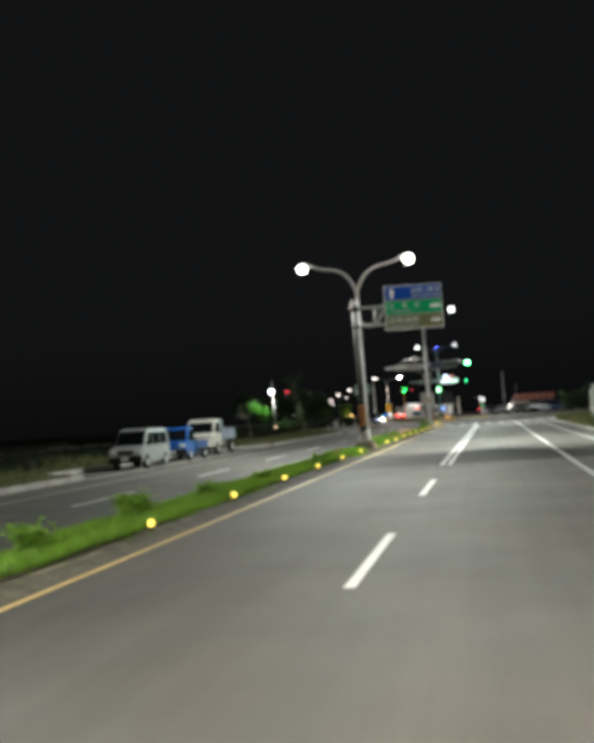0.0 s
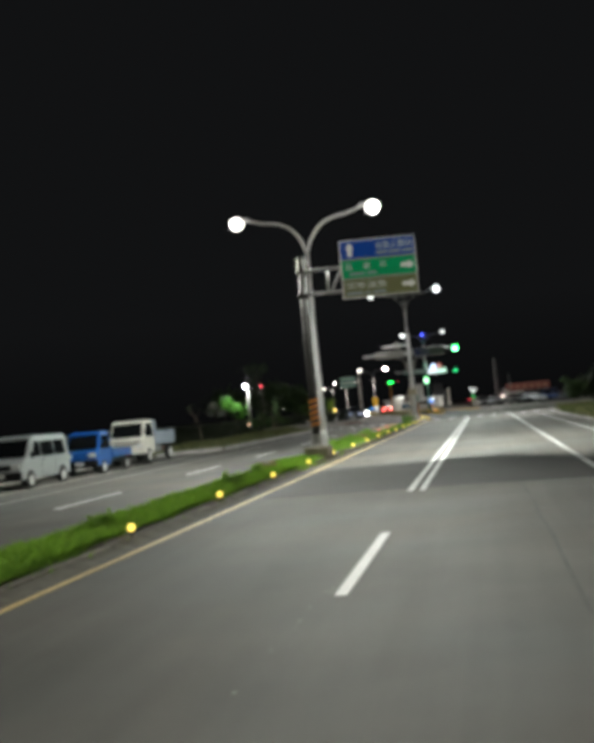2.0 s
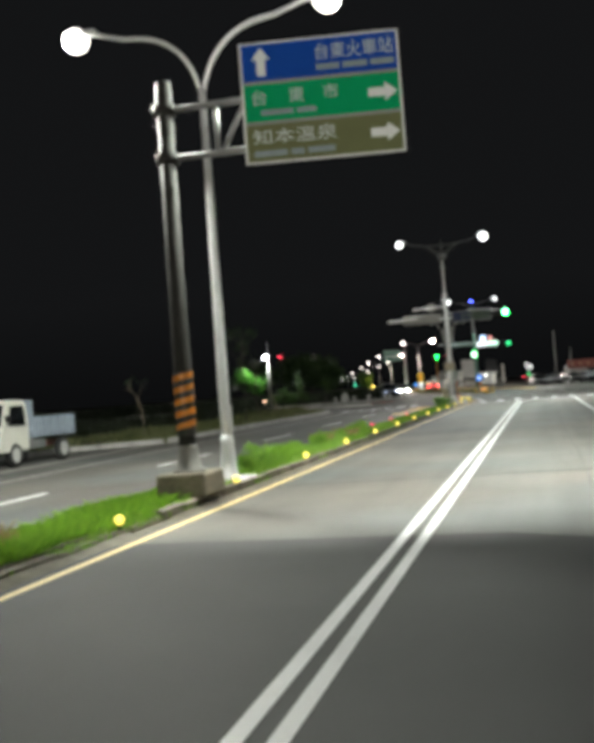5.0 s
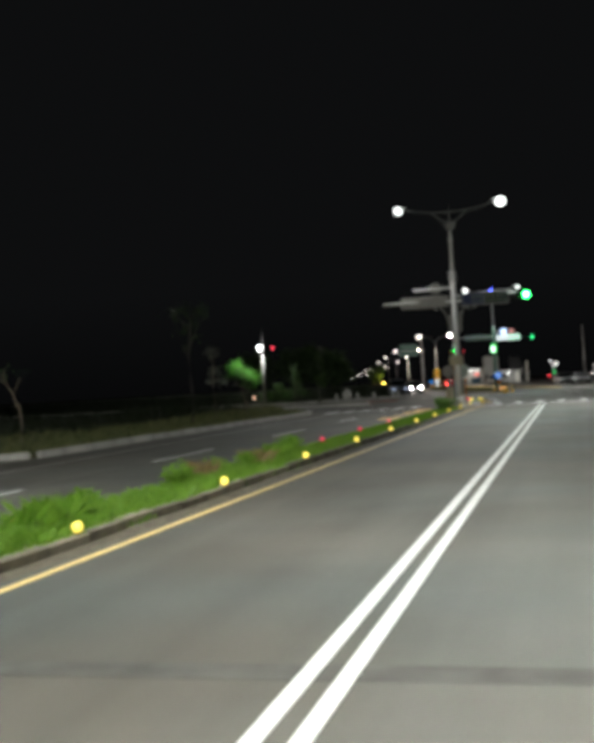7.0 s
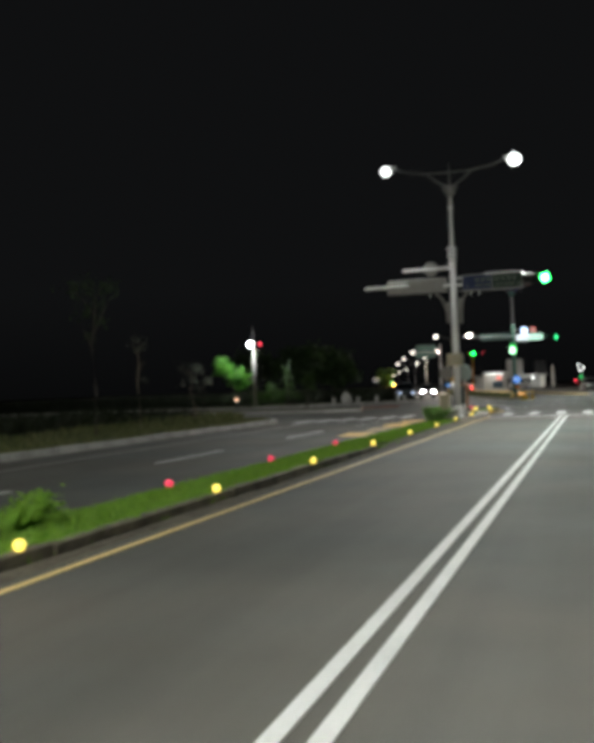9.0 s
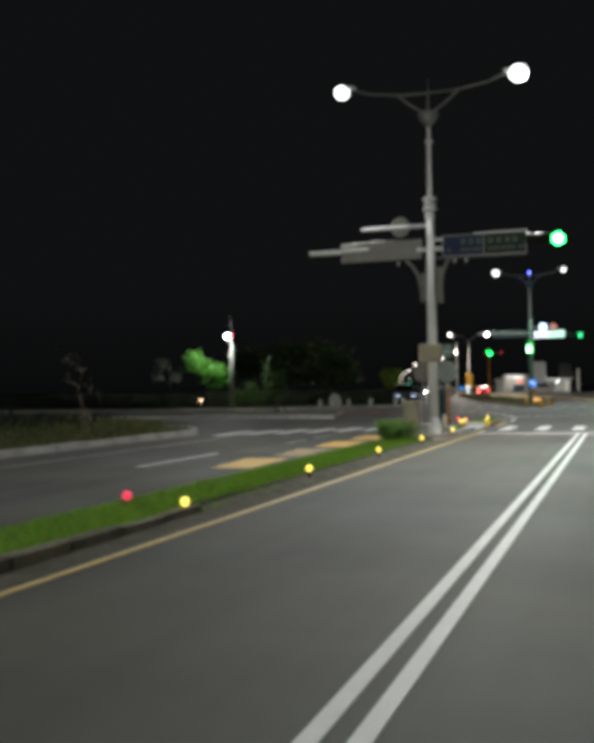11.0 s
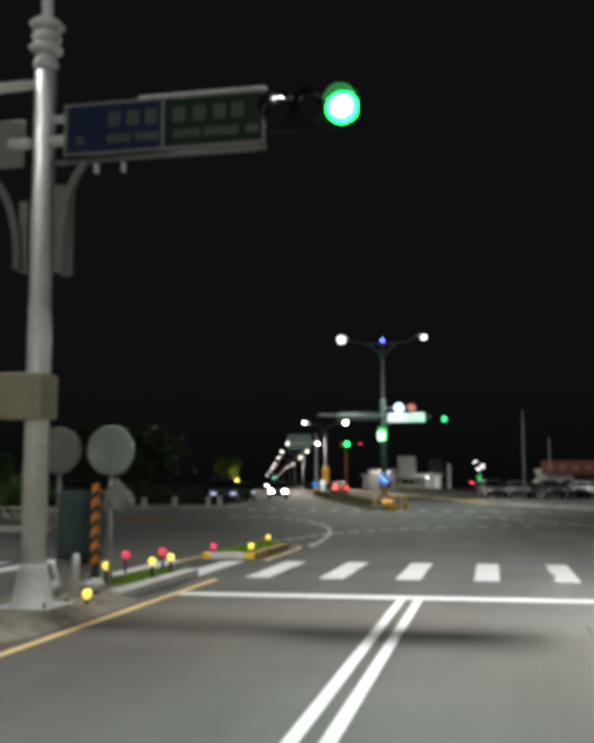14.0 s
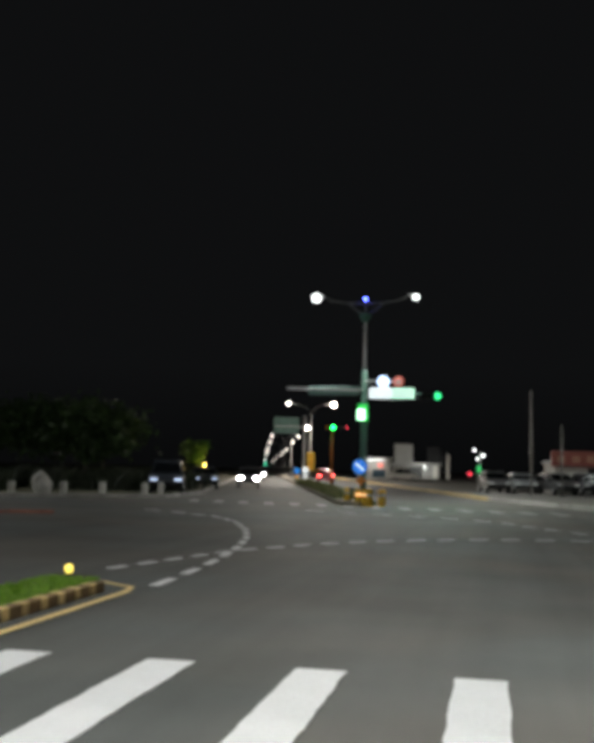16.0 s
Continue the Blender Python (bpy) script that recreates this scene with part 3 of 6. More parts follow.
# small islands on either side of the crosswalk
bm = B()
slab(bm, [(-4.0, 90.62), (-3.74, 90.4), (-3.72, 93.85), (-3.96, 93.9)], 0, 0.15)
solid("island_kerb", soften(bm, 0.03), PALE_CONCRETE, "pale concrete kerb of the median tip", "kerb", "structure")
bm = B()
slab(bm, [(-4.7, 91.5), (-4.02, 90.95), (-3.98, 93.8), (-4.6, 93.8)], 0, 0.12)
solid("median_tip_soil", bm, SOIL, "soil of the grassed median tip", "median", "structure")
bm = B()
slab(bm, [(-4.72, 97.8), (-3.78, 97.8), (-3.74, 101.0), (-4.1, 101.8), (-4.65, 102.0)], 0, 0.12)
solid("median_island", soften(bm, 0.025), SOIL, "small grassed traffic island in the junction", "traffic island", "structure")
isl = thing("island_kerb", "yellow and black painted kerb blocks of the island", "kerb", kind="structure")
for k in range(15):
    y = 97.85 + 0.22 * k - (0.0275 if not k % 2 else -0.0275)
    part("kerb_block", soften(box(B(), -3.84, -3.7, y, y + (0.165 if k % 2 else 0.27) * 0.97, 0, 0.14 if k % 2 else 0.135), 0.015, 1), OCHRE if k % 2 else BROWN_PAINT, isl)
for x0, x1, mt in ((-4.8, -4.65, YELLOW_PAINT), (-4.64, -3.92, PALE_CONCRETE), (-3.91, -3.71, YELLOW_PAINT)):
    part("kerb_block", soften(box(B(), x0, x1, 97.62, 97.82, 0, 0.14), 0.02, 1), mt, isl)
bm = B()
slab(bm, [(-3.49, 97.5), (-3.38, 97.5), (-3.4, 101.2), (-3.52, 101.75), (-4.2, 102.25), (-4.2, 102.13), (-3.6, 101.7), (-3.51, 101.2)], 0, 0.006)
solid("yellow_line", bm, YELLOW_LINE, "yellow line round the traffic island", "road marking", "structure")
bm = B()
slab(bm, [(-5.16, 97.3), (-5.05, 97.3), (-4.98, 98.6), (-5.09, 98.6)], 0, 0.006)
solid("yellow_line", bm, YELLOW_LINE, "yellow line beside the traffic island", "road marking", "structure")


def blades(name, material, label, spots, height, width, rnd):
    """Many grass blades as one mesh."""
    verts, faces = [], []
    for x, y, z in spots:
        h = height(x, y) if callable(height) else height
        h *= rnd.uniform(0.5, 1.35)
        a = rnd.uniform(0, 2 * math.pi)
        w = width * rnd.uniform(0.6, 1.3)
        dx, dy = math.cos(a) * w, math.sin(a) * w
        lx, ly = rnd.gauss(0, 0.45) * h, rnd.gauss(0, 0.45) * h
        i = len(verts)
        verts += [(x - dx, y - dy, z), (x + dx, y + dy, z), (x + lx * 0.4 + dx * 0.7, y + ly * 0.4 + dy * 0.7, z + h * 0.6), (x + lx, y + ly, z + h)]
        faces += [(i, i + 1, i + 2), (i, i + 2, i + 3)]
    me = bpy.data.meshes.new(name)
    me.from_pydata(verts, [], faces)
    me.materials.append(material)
    return tagged(new(name, me), label, "grass", "", "stuff")


rnd = random.Random(5)
spots = []
for _ in range(84000):
    y = rnd.uniform(4, 86.5)
    x = rnd.uniform(MED_L + 0.04, MED_R - 0.04)
    if abs(y - 40.45) < 0.55 and x < -3.8 or abs(y - 38) < 0.5 and x > -4.43:
        continue
    if y > 70 and x > MED_R - 0.17 + 0.05 * noise.noise(Vector((7.7, y * 0.9, 5))):
        continue
    if y > 34 or x < MED_R - 0.16 + 0.12 * noise.noise(Vector((1.7, y * 0.8, 5))):
        spots.append((x, y, 0.1))
for _ in range(11000):
    y = rnd.uniform(4, 84)
    over = max(0.0, noise.noise(Vector((4.1, y * 0.55, 2))) - 0.1)
    if 33 < y < 37 or y < 73 and rnd.random() < (0.05 + 1.6 * over if y > 37 else 0.04):
        spots.append((MED_R + rnd.uniform(-0.17, 0.02 + 0.1 * over), y, 0.05))


def sward(x, y):
    """Grass height: taller and uneven at first, short near the junction."""
    w = 0.5 + 0.5 * noise.noise(Vector((x * 0.8, y * 0.35, 3)))
    return 0.07 + 0.02 * w if y > 57 else (0.09 + (0.14 if y < 37 else 0.08) * w if x < MED_R - 0.18 else 0.08)


blades("median_grass", GRASS, "bright green grass on the road median", spots, sward, 0.0125, rnd)
spots = [(rnd.uniform(-4.62, -3.86), rnd.uniform(97.9, 101.4), 0.11) for _ in range(3000)] + [(rnd.uniform(-4.6, -4.02), rnd.uniform(91.4, 93.7), 0.11) for _ in range(1600)]
blades("island_grass", GRASS, "short grass on the traffic islands", spots, 0.055, 0.014, rnd)


def weed(at, size, spread, material=GRASS, label="leafy green weed clump on the median", name="weed_clump", n=640, seed=1):
    """A low bushy plant: stems with many small leaves."""
    rnd = random.Random(seed)
    t = thing(name, label, "plant", at, group="plants on the median")
    verts, faces = [], []
    stems = B()
    for k in range(9):
        a, lean = rnd.uniform(0, 6.28), rnd.uniform(0.1, 1.0) * spread
        tip = Vector((math.cos(a) * lean, math.sin(a) * lean, size * rnd.uniform(0.6, 1.0)))
        tube(stems, [(0, 0, 0), tip * 0.5 + Vector((0, 0, size * 0.12)), tip], [0.012, 0.009, 0.004], 5)
        for _ in range(n // 9):
            c = tip * rnd.uniform(0.3, 0.98) + Vector((rnd.gauss(0, 0.08), rnd.gauss(0, 0.08), rnd.gauss(0, 0.05))) * (0.6 + size)
            c.z = max(c.z, 0.02)
            u = Vector((rnd.gauss(0, 1), rnd.gauss(0, 1), rnd.gauss(0, 0.5))).normalized() * rnd.uniform(0.026, 0.06)
            v = u.cross(Vector((rnd.gauss(0, 1), rnd.gauss(0, 1), rnd.gauss(0, 1)))).normalized() * rnd.uniform(0.014, 0.026)
            i = len(verts)
            verts += [tuple(c - u), tuple(c + v), tuple(c + u), tuple(c - v)]
            faces += [(i, i + 1, i + 2, i + 3)]
    part("stems", stems, STEM, t)
    me = bpy.data.meshes.new("leaves")
    me.from_pydata(verts, [], faces)
    me.materials.append(material)
    part("leaves", me, None, t)
    return t


rnd = random.Random(11)
for k, (x, y, s, w) in enumerate([(-4.6, 16, .28, .35), (-4.5, 20.5, .22, .3), (-4.2, 27.5, .3, .3), (-4.6, 31.5, .26, .35), (-4.62, 42.7, .3, .3), (-4.62, 43.9, .44, .36), (-4.4, 46.1, .34, .26),
                                  (-4.54, 49.6, .34, .27), (-4.74, 51.9, .24, .18), (-4.72, 53.5, .22, .2), (-4.5, 55.9, .44, .26), (-4.7, 11.5, .45, .4), (-4.6, 7.5, .4, .4)]):
    weed((x, y, 0.14), s, w, n=640 if s < 0.45 else 1100, seed=k + 3)
weed((-4.62, 85.3, 0.15), 0.5, 0.55, SHRUB, "soft green shrub at the end of the median", "shrub", 1500, 77)
weed((-4.8, 84.6, 0.15), 0.55, 0.5, SHRUB, "soft green shrub at the end of the median", "shrub", 1300, 78)

rnd = random.Random(17)
spots = []
for cx, cy in ((-4.86, 51.4), (-4.75, 51.1), (-4.66, 53.9), (-4.55, 53.6), (-4.65, 33.2)):
    spots += [(cx + rnd.gauss(0, 0.12), cy + rnd.gauss(0, 0.14), 0.12) for _ in range(90)]
blades("withered_grass", WITHERED, "withered reddish tufts among the green grass", spots, 0.26, 0.012, rnd)

spots = []
for cx, cy, num in ((-4.62, 45.5, 700), (-4.45, 46.0, 350), (-4.72, 54.9, 600), (-4.6, 55.6, 450)):
    spots += [(cx + rnd.gauss(0, 0.13), cy + rnd.gauss(0, 0.28), 0.12) for _ in range(num)]
blades("tall_grass", GRASS, "tall fine-bladed grass tufts on the median", spots, lambda x, y: 0.3 - 0.5 * abs(x + 4.6) + 0.08 * noise.noise(Vector((x * 5, y * 4, 1))), 0.0045, rnd)

# marker balls on the kerb, their glow put in for reflected light
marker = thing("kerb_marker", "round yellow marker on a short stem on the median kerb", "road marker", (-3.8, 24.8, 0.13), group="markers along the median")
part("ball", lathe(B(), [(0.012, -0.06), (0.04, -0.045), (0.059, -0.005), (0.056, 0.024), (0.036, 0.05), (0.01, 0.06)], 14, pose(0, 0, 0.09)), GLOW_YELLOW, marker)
part("stem", tube(B(), [(0, 0, -0.06), (0, 0, 0.03)], 0.022, 8), BLACK_PLASTIC, marker)
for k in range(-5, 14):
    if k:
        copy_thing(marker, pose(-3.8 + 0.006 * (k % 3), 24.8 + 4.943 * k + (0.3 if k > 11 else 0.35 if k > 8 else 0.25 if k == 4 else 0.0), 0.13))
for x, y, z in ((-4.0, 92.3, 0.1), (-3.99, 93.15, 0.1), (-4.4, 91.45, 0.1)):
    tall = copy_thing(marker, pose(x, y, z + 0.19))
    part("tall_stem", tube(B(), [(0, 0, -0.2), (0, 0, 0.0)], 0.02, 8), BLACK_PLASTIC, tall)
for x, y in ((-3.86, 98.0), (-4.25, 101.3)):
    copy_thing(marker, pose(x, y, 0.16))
redm = thing("kerb_marker", "round red marker on the far kerb of the median", "road marker", (-4.88, 55.2, 0.13), group="red markers along the median")
part("ball", lathe(B(), [(0.012, -0.065), (0.045, -0.05), (0.066, -0.005), (0.06, 0.03), (0.04, 0.055), (0.01, 0.065)], 12, pose(0, 0, 0.08)), RED_REFLECTOR_GLOW, redm)
part("stem", tube(B(), [(0, 0, -0.02), (0, 0, 0.03)], 0.02, 8), BLACK_PLASTIC, redm)
for x, y in ((-4.88, 45.3), (-4.88, 60.2), (-4.88, 65.1), (-4.88, 70.2), (-4.66, 97.95)):
    copy_thing(redm, pose(x, y, 0.13 if y < 90 else 0.16))
for x, y in ((-4.66, 92.9), (-4.3, 93.65)):
    tall = copy_thing(redm, pose(x, y, 0.35))
    part("tall_stem", tube(B(), [(0, 0, -0.24), (0, 0, 0.0)], 0.02, 8), BLACK_PLASTIC, tall)

# kerbs and verges along the opposite carriageway
kerb_row("roadside_kerb", "pale concrete kerb along the opposite roadside", (-13.45, -12), (-13.45, 29.5), CONCRETE, step=1.5)
kerb_row("roadside_kerb", "pale concrete kerb return at the parking bay", (-13.55, 29.7), (-16.3, 32.8), CONCRETE, step=1.4)
kerb_row("roadside_kerb", "pale concrete kerb return at the parking bay", (-16.3, 57.3), (-13.2, 59.8), CONCRETE, step=1.2)
kerb_row("roadside_kerb", "pale concrete kerb along the opposite roadside", (-13.05, 60), (-13.05, 90.6), CONCRETE, step=1.5)
kerb_row("roadside_kerb", "pale concrete kerb along the opposite roadside", (-13.1, 90.7), (-14.4, 93.2), CONCRETE, step=1.3)
kerb_row("roadside_kerb", "pale concrete kerb along the opposite roadside", (-14.45, 93.25), (-17, 94.5), CONCRETE, step=1.3)
kerb_row("roadside_kerb", "pale concrete kerb along the opposite roadside", (-17, 94.5), (-60, 97.5), CONCRETE, step=3)
kerb_row("parking_kerb", "pale concrete kerb behind the parked vehicles", (-16.4, 33), (-16.4, 57), CONCRETE, step=1.5)
bm = B()
slab(bm, [(-300, -70), (-13.5, -70), (-13.5, 29.6), (-16.45, 33.0), (-16.45, 57.2), (-13.12, 60.0), (-13.12, 90.7), (-14.5, 93.3), (-17.1, 94.5), (-60, 97.4), (-300, 97.4)], -0.03, 0.12)
strip = B()
slab(strip, [(-13.62, 29.8), (-13.18, 29.6), (-13.16, 44.0), (-13.18, 60.0), (-13.6, 59.9), (-13.62, 45.0)], 0.0, 0.005)
bmesh.ops.triangulate(strip, faces=strip.faces[:])
solid("gutter_strip", strip, GUTTER, "pale worn concrete gutter strip along the parking bay", "gutter", "structure")
solid("verge_west", bm, SOIL, "dry grass verge beyond the opposite carriageway", "verge", "structure")
kerb_row("roadside_kerb", "faded red painted kerb of the dirt verge on the far corner", (-15.2, 117.5), (-12.6, 118.7), SALMON_KERB, h=0.1, step=1.3)
kerb_row("roadside_kerb", "faded kerb of the dirt verge on the far corner", (-14.9, 116.5), (-12.9, 107.5), BROWN_KERB, step=1.3)
kerb_row("roadside_kerb", "pale kerb of the dirt verge on the far corner", (-12.9, 107.5), (-45, 109.5), CONCRETE, step=2.5)
bm = B()
slab(bm, [(-13.0, 107.6), (-15.0, 116.5), (-15.3, 117.4), (-45, 118.3), (-45, 109.6)], -0.03, 0.13)
solid("corner_verge", bm, SOIL, "bare dirt verge inside a red kerb", "verge", "structure")
kerb_row("roadside_kerb", "pale kerb on the far corner of the side road", (-60, 124.5), (-23.0, 127.8), CONCRETE, step=2)
kerb_row("roadside_kerb", "pale kerb on the far corner of the side road", (-23.0, 127.8), (-19.5, 132.0), CONCRETE, step=1.5)
kerb_row("roadside_kerb", "pale kerb on the far corner of the side road", (-19.5, 132.0), (-14.8, 135.6), CONCRETE, step=1.5)
kerb_row("roadside_kerb", "pale kerb along the far road", (-14.8, 135.6), far(12, -7.7)[:2], CONCRETE, step=1.5)
kerb_row("roadside_kerb", "pale kerb along the far road", far(12, -7.7)[:2], far(160, -7.7)[:2], CONCRETE, step=4)
bm = B()
slab(bm, [(-19.6, 132.1), (-14.9, 135.7), far(12, -7.8)[:2], far(700, -7.8)[:2], (-500, 800), (-300, 124.5), (-60, 124.6), (-23.1, 127.9)], -0.03, 0.12)
solid("verge_northwest", bm, SOIL, "dark verge on the far corner of the side road", "verge", "structure")
# right-hand verge
kerb_row("roadside_kerb", "low concrete kerb on the near roadside", (6.6, -12), (6.6, 78), CONCRETE, h=0.12, step=2)
bm = B()
slab(bm, [(6.68, -70), (300, -70), (300, 94), (20, 92), (11, 88), (7.6, 82), (6.68, 78)], -0.03, 0.1)
solid("verge_east", bm, SOIL, "overgrown grass verge beside the near lane", "verge", "structure")
kerb_row("roadside_kerb", "pale kerb on the far right corner", (30, 127), (8, 128.4), CONCRETE, step=2)
kerb_row("roadside_kerb", "pale kerb along the far road", (8, 128.4), far(12, 8.8)[:2], CONCRETE, step=1.5)
kerb_row("roadside_kerb", "pale kerb along the far road", far(12, 8.8)[:2], far(150, 8.8)[:2], OCHRE, step=4)
bm = B()
slab(bm, [(300, 127), (300, 900), far(700, 8.9)[:2], far(12, 8.9)[:2], (8.1, 128.5), (30, 127.1)][::-1], -0.03, 0.1)
solid("verge_northeast", bm, YARD, "concrete forecourt beyond the junction", "forecourt", "structure")
# far median
bm = B()
slab(bm, [far(0, -0.9)[:2], far(-1.2, 0)[:2], far(0, 0.9)[:2], far(400, 1.0)[:2], far(400, -1.0)[:2]], 0, 0.2)
solid("far_median", bm, DIRTY_CONCRETE, "raised median of the far road", "median", "structure")
rnd = random.Random(8)
spots = [far(rnd.uniform(2, 60), rnd.uniform(-0.8, 0.8), 0.19) for _ in range(5000)]
blades("far_median_grass", DRY_GRASS, "grass on the far median", spots, 0.3, 0.03, rnd)


def brush(x, y):
    """Verge growth: knee-high near the kerb, waist-high patches further in."""
    w = 0.5 + 0.5 * noise.noise(Vector((x * 0.3, y * 0.22, 9)))
    return 0.16 + 0.55 * w * w * min(1.0, max(0.25, (-13.7 - x) / 2.2)) * 1.3


spots = []
for _ in range(30000):
    y = rnd.uniform(18, 93.5)
    x = -13.2 - abs(rnd.gauss(0, 2.6)) - (1.0 if y > 91 else 0.0)
    if 29 < y < 60.2 and x > -16.7 or y < 29 and x > -13.6 or y > 90.5 and x > -15.6:
        continue
    spots.append((x, y, 0.11))
blades("verge_grass", DRY_GRASS, "dry uncut olive grass on the roadside verge", spots, brush, 0.022, rnd)
# scrub added to hide lamplit ground, its leaves coloured as dark as night
spots = [(-17.6 - abs(rnd.gauss(0, 7)), rnd.uniform(15, 93.5), 0.1) for _ in range(26000)]
spots = [p for p in spots if p[1] > 58 or p[0] < -19]
spots += [far(rnd.uniform(13, 60), -9.5 - abs(rnd.gauss(0, 6)), 0.1) for _ in range(5000)]
for _ in range(9000):
    f, d = rnd.uniform(0, 1), 2.2 + abs(rnd.gauss(0, 5))
    spots.append((-19.0 - 40 * f - 0.3 * d, 134.5 - 5.5 * f + d, 0.1) if f > 0.1 else (-17.0 - rnd.uniform(0, 7), 138.5 + d, 0.1))
blades("scrub", LEAF_NIGHT, "added scrub beyond the roadside verges, its leaves coloured night-dark", spots, lambda x, y: (1.0 if y > 100 else 0.6 if y > 62 else 0.35) + 0.3 * noise.noise(Vector((x * 0.2, y * 0.2, 4))), 0.03, rnd)
spots = [(6.8 + abs(rnd.gauss(0, 3.5)), rnd.uniform(45, 82), 0.09) for _ in range(9000)]
spots = [s for s in spots if not (7.2 < s[0] < 10.2 and s[1] < 63.5)]
blades("verge_grass", DRY_GRASS, "tall dry grass beside the near lane", spots, 0.5, 0.03, rnd)


# ---- street lamps and signals ----
def lamp_light(name, at, watts, colour, size=1.1, aim=None, throw=15.0, out=0.0):
    """The light of a lamp head: two modules tilted up and down the road, or one aimed at a place."""
    out = at[0] + out
    aims = [aim] if aim else [(out, at[1] - throw, 0), (out, at[1] + throw, 0)]
    for a in aims:
        li = bpy.data.lights.new(name, "AREA")
        li.shape, li.size, li.energy, li.color, li.spread = "DISK", size, watts / len(aims), colour, radians(160)
        new(name, li).matrix_world = look(at, a)


def lamp_head(parent, x, z, side, glow_mat, y=0.0, r=0.33):
    """A flat street-lamp head with a bowl of glass below, at the end of its arm."""
    hd = part("lamp_head", soften(box(B(), x - 0.3 - 0.05 * side, x + 0.3 - 0.05 * side, y - 0.13, y + 0.13, z + 0.06, z + 0.16), 0.04), GALV, parent)
    part("bowl", lathe(B(), [(r * math.cos(radians(a)), r * 0.92 * math.sin(radians(a))) for a in (-84, -66, -45, -22, 0, 22, 45, 66)], 22, pose(x + 0.1 * side, y, z)), glow_mat, hd, "bright glowing lamp bowl")


def arc_pts(p, c, q, n=10):
    """A smooth bend from p by c to q."""
    p, c, q = Vector(p), Vector(c), Vector(q)
    return [p.lerp(c, k / n).lerp(c.lerp(q, k / n), k / n) for k in range(n + 1)]


def curved_lamp(at, turn=0.0, glow_mat=GLOW_LAMP, height=8.78, reach=2.38, watts=3350, left=0.75, colour=(0.96, 1.0, 0.89), lights=True, group="street lamps on the median", label="galvanised street lamp with two curved arms, lit", r=0.28):
    t = thing("street_lamp", label, "street lamp", at, turn, group)
    h = height - at[2]
    steel = GALV if lights else DULL_STEEL
    part("pole", tube(B(), [(0, 0, 0.02), (0, 0, 1.2), (0, 0, h - 1.25)], [0.105, 0.098, 0.066], 16), steel, t)
    part("base_flare", lathe(B(), [(0.19, 0.0), (0.19, 0.03), (0.165, 0.06), (0.14, 0.35), (0.12, 0.7), (0.11, 0.8)], 12), steel, t, "pale flared foot of the pole")
    for s in (-1, 1):
        pts = arc_pts((s * 0.03, 0, h - 1.3), (s * 0.3, 0, h - 0.15), (s * reach * 0.62, 0, h - 0.12)) + [Vector((s * (reach - 0.2), 0, h + 0.09))]
        part("arm", tube(B(), pts, [0.05] * (len(pts) - 1) + [0.035], 10), steel, t)
        lamp_head(t, s * reach, h, s, glow_mat, r=r)
        if lights:
            p = t.matrix_world @ Vector((s * reach * 1.04, 0, h - 0.36))
            lamp_light("street_lamp_light", p, watts * (1.0 if s > 0 else left), colour, out=9.0 if s > 0 else -5.0)
    if lights:
        part("foot_slab", soften(box(B(), -0.46, 0.4, -0.55, 0.5, -0.1, 0.02), 0.02, 1), PALE_CONCRETE, t, "pale concrete slab under the pole")
        part("hatch_cover", soften(box(B(), 0.08, 0.118, -0.05, 0.05, 0.85, 1.35), 0.01, 1), GALV, t)
    return t


# sign post with its direction sign
curved_lamp((-4.21, 40.5, 0.16), height=8.65, reach=2.36, r=0.25)
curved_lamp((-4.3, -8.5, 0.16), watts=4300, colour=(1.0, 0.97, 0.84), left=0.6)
post = thing("sign_gantry", "grey steel post on a concrete block carrying a direction sign", "sign post", (-4.05, 38.0, 0.14))
part("concrete_block", soften(box(B(), -0.38, 0.42, -0.5, 0.5, 0, 0.38), 0.05), DIRTY_CONCRETE, post)
part("post", tube(B(), [(0, 0, 0.36), (0, 0, 0.85), (0, 0, 6.6)], [0.17, 0.14, 0.125], 18), DARK_STEEL, post)
part("flange", lathe(B(), [(0.27, 0.375), (0.27, 0.41), (0.2, 0.44), (0.16, 0.75), (0.15, 0.8)], 14), GREY_BACK, post)
for z in (5.27, 6.05):
    part("clamp", lathe(B(), [(0.13, z), (0.19, z), (0.19, z + 0.16), (0.13, z + 0.16)], 14), DARK_STEEL, post)
    part("arm", tube(B(), [(0.1, 0.0, z + 0.1), (1.33, 0.04, z + 0.1), (3.5, 0.4, z + 0.1)], [0.055, 0.055, 0.05], 10), DULL_STEEL, post)
part("brace", tube(B(), [(0.85, 0.02, 5.37), (0.85, 0.02, 6.15)], 0.045, 8), DULL_STEEL, post)
part("brace", tube(B(), [(0.92, 0.03, 5.37), (1.36, 0.04, 6.15)], 0.045, 8), DULL_STEEL, post)
sleeve = part("striped_sleeve", lathe(B(), [(0.142, 0.95), (0.15, 0.96), (0.15, 1.95), (0.142, 1.96)], 18), BLACK_PAINT, post, "black sleeve with orange slanted stripes")
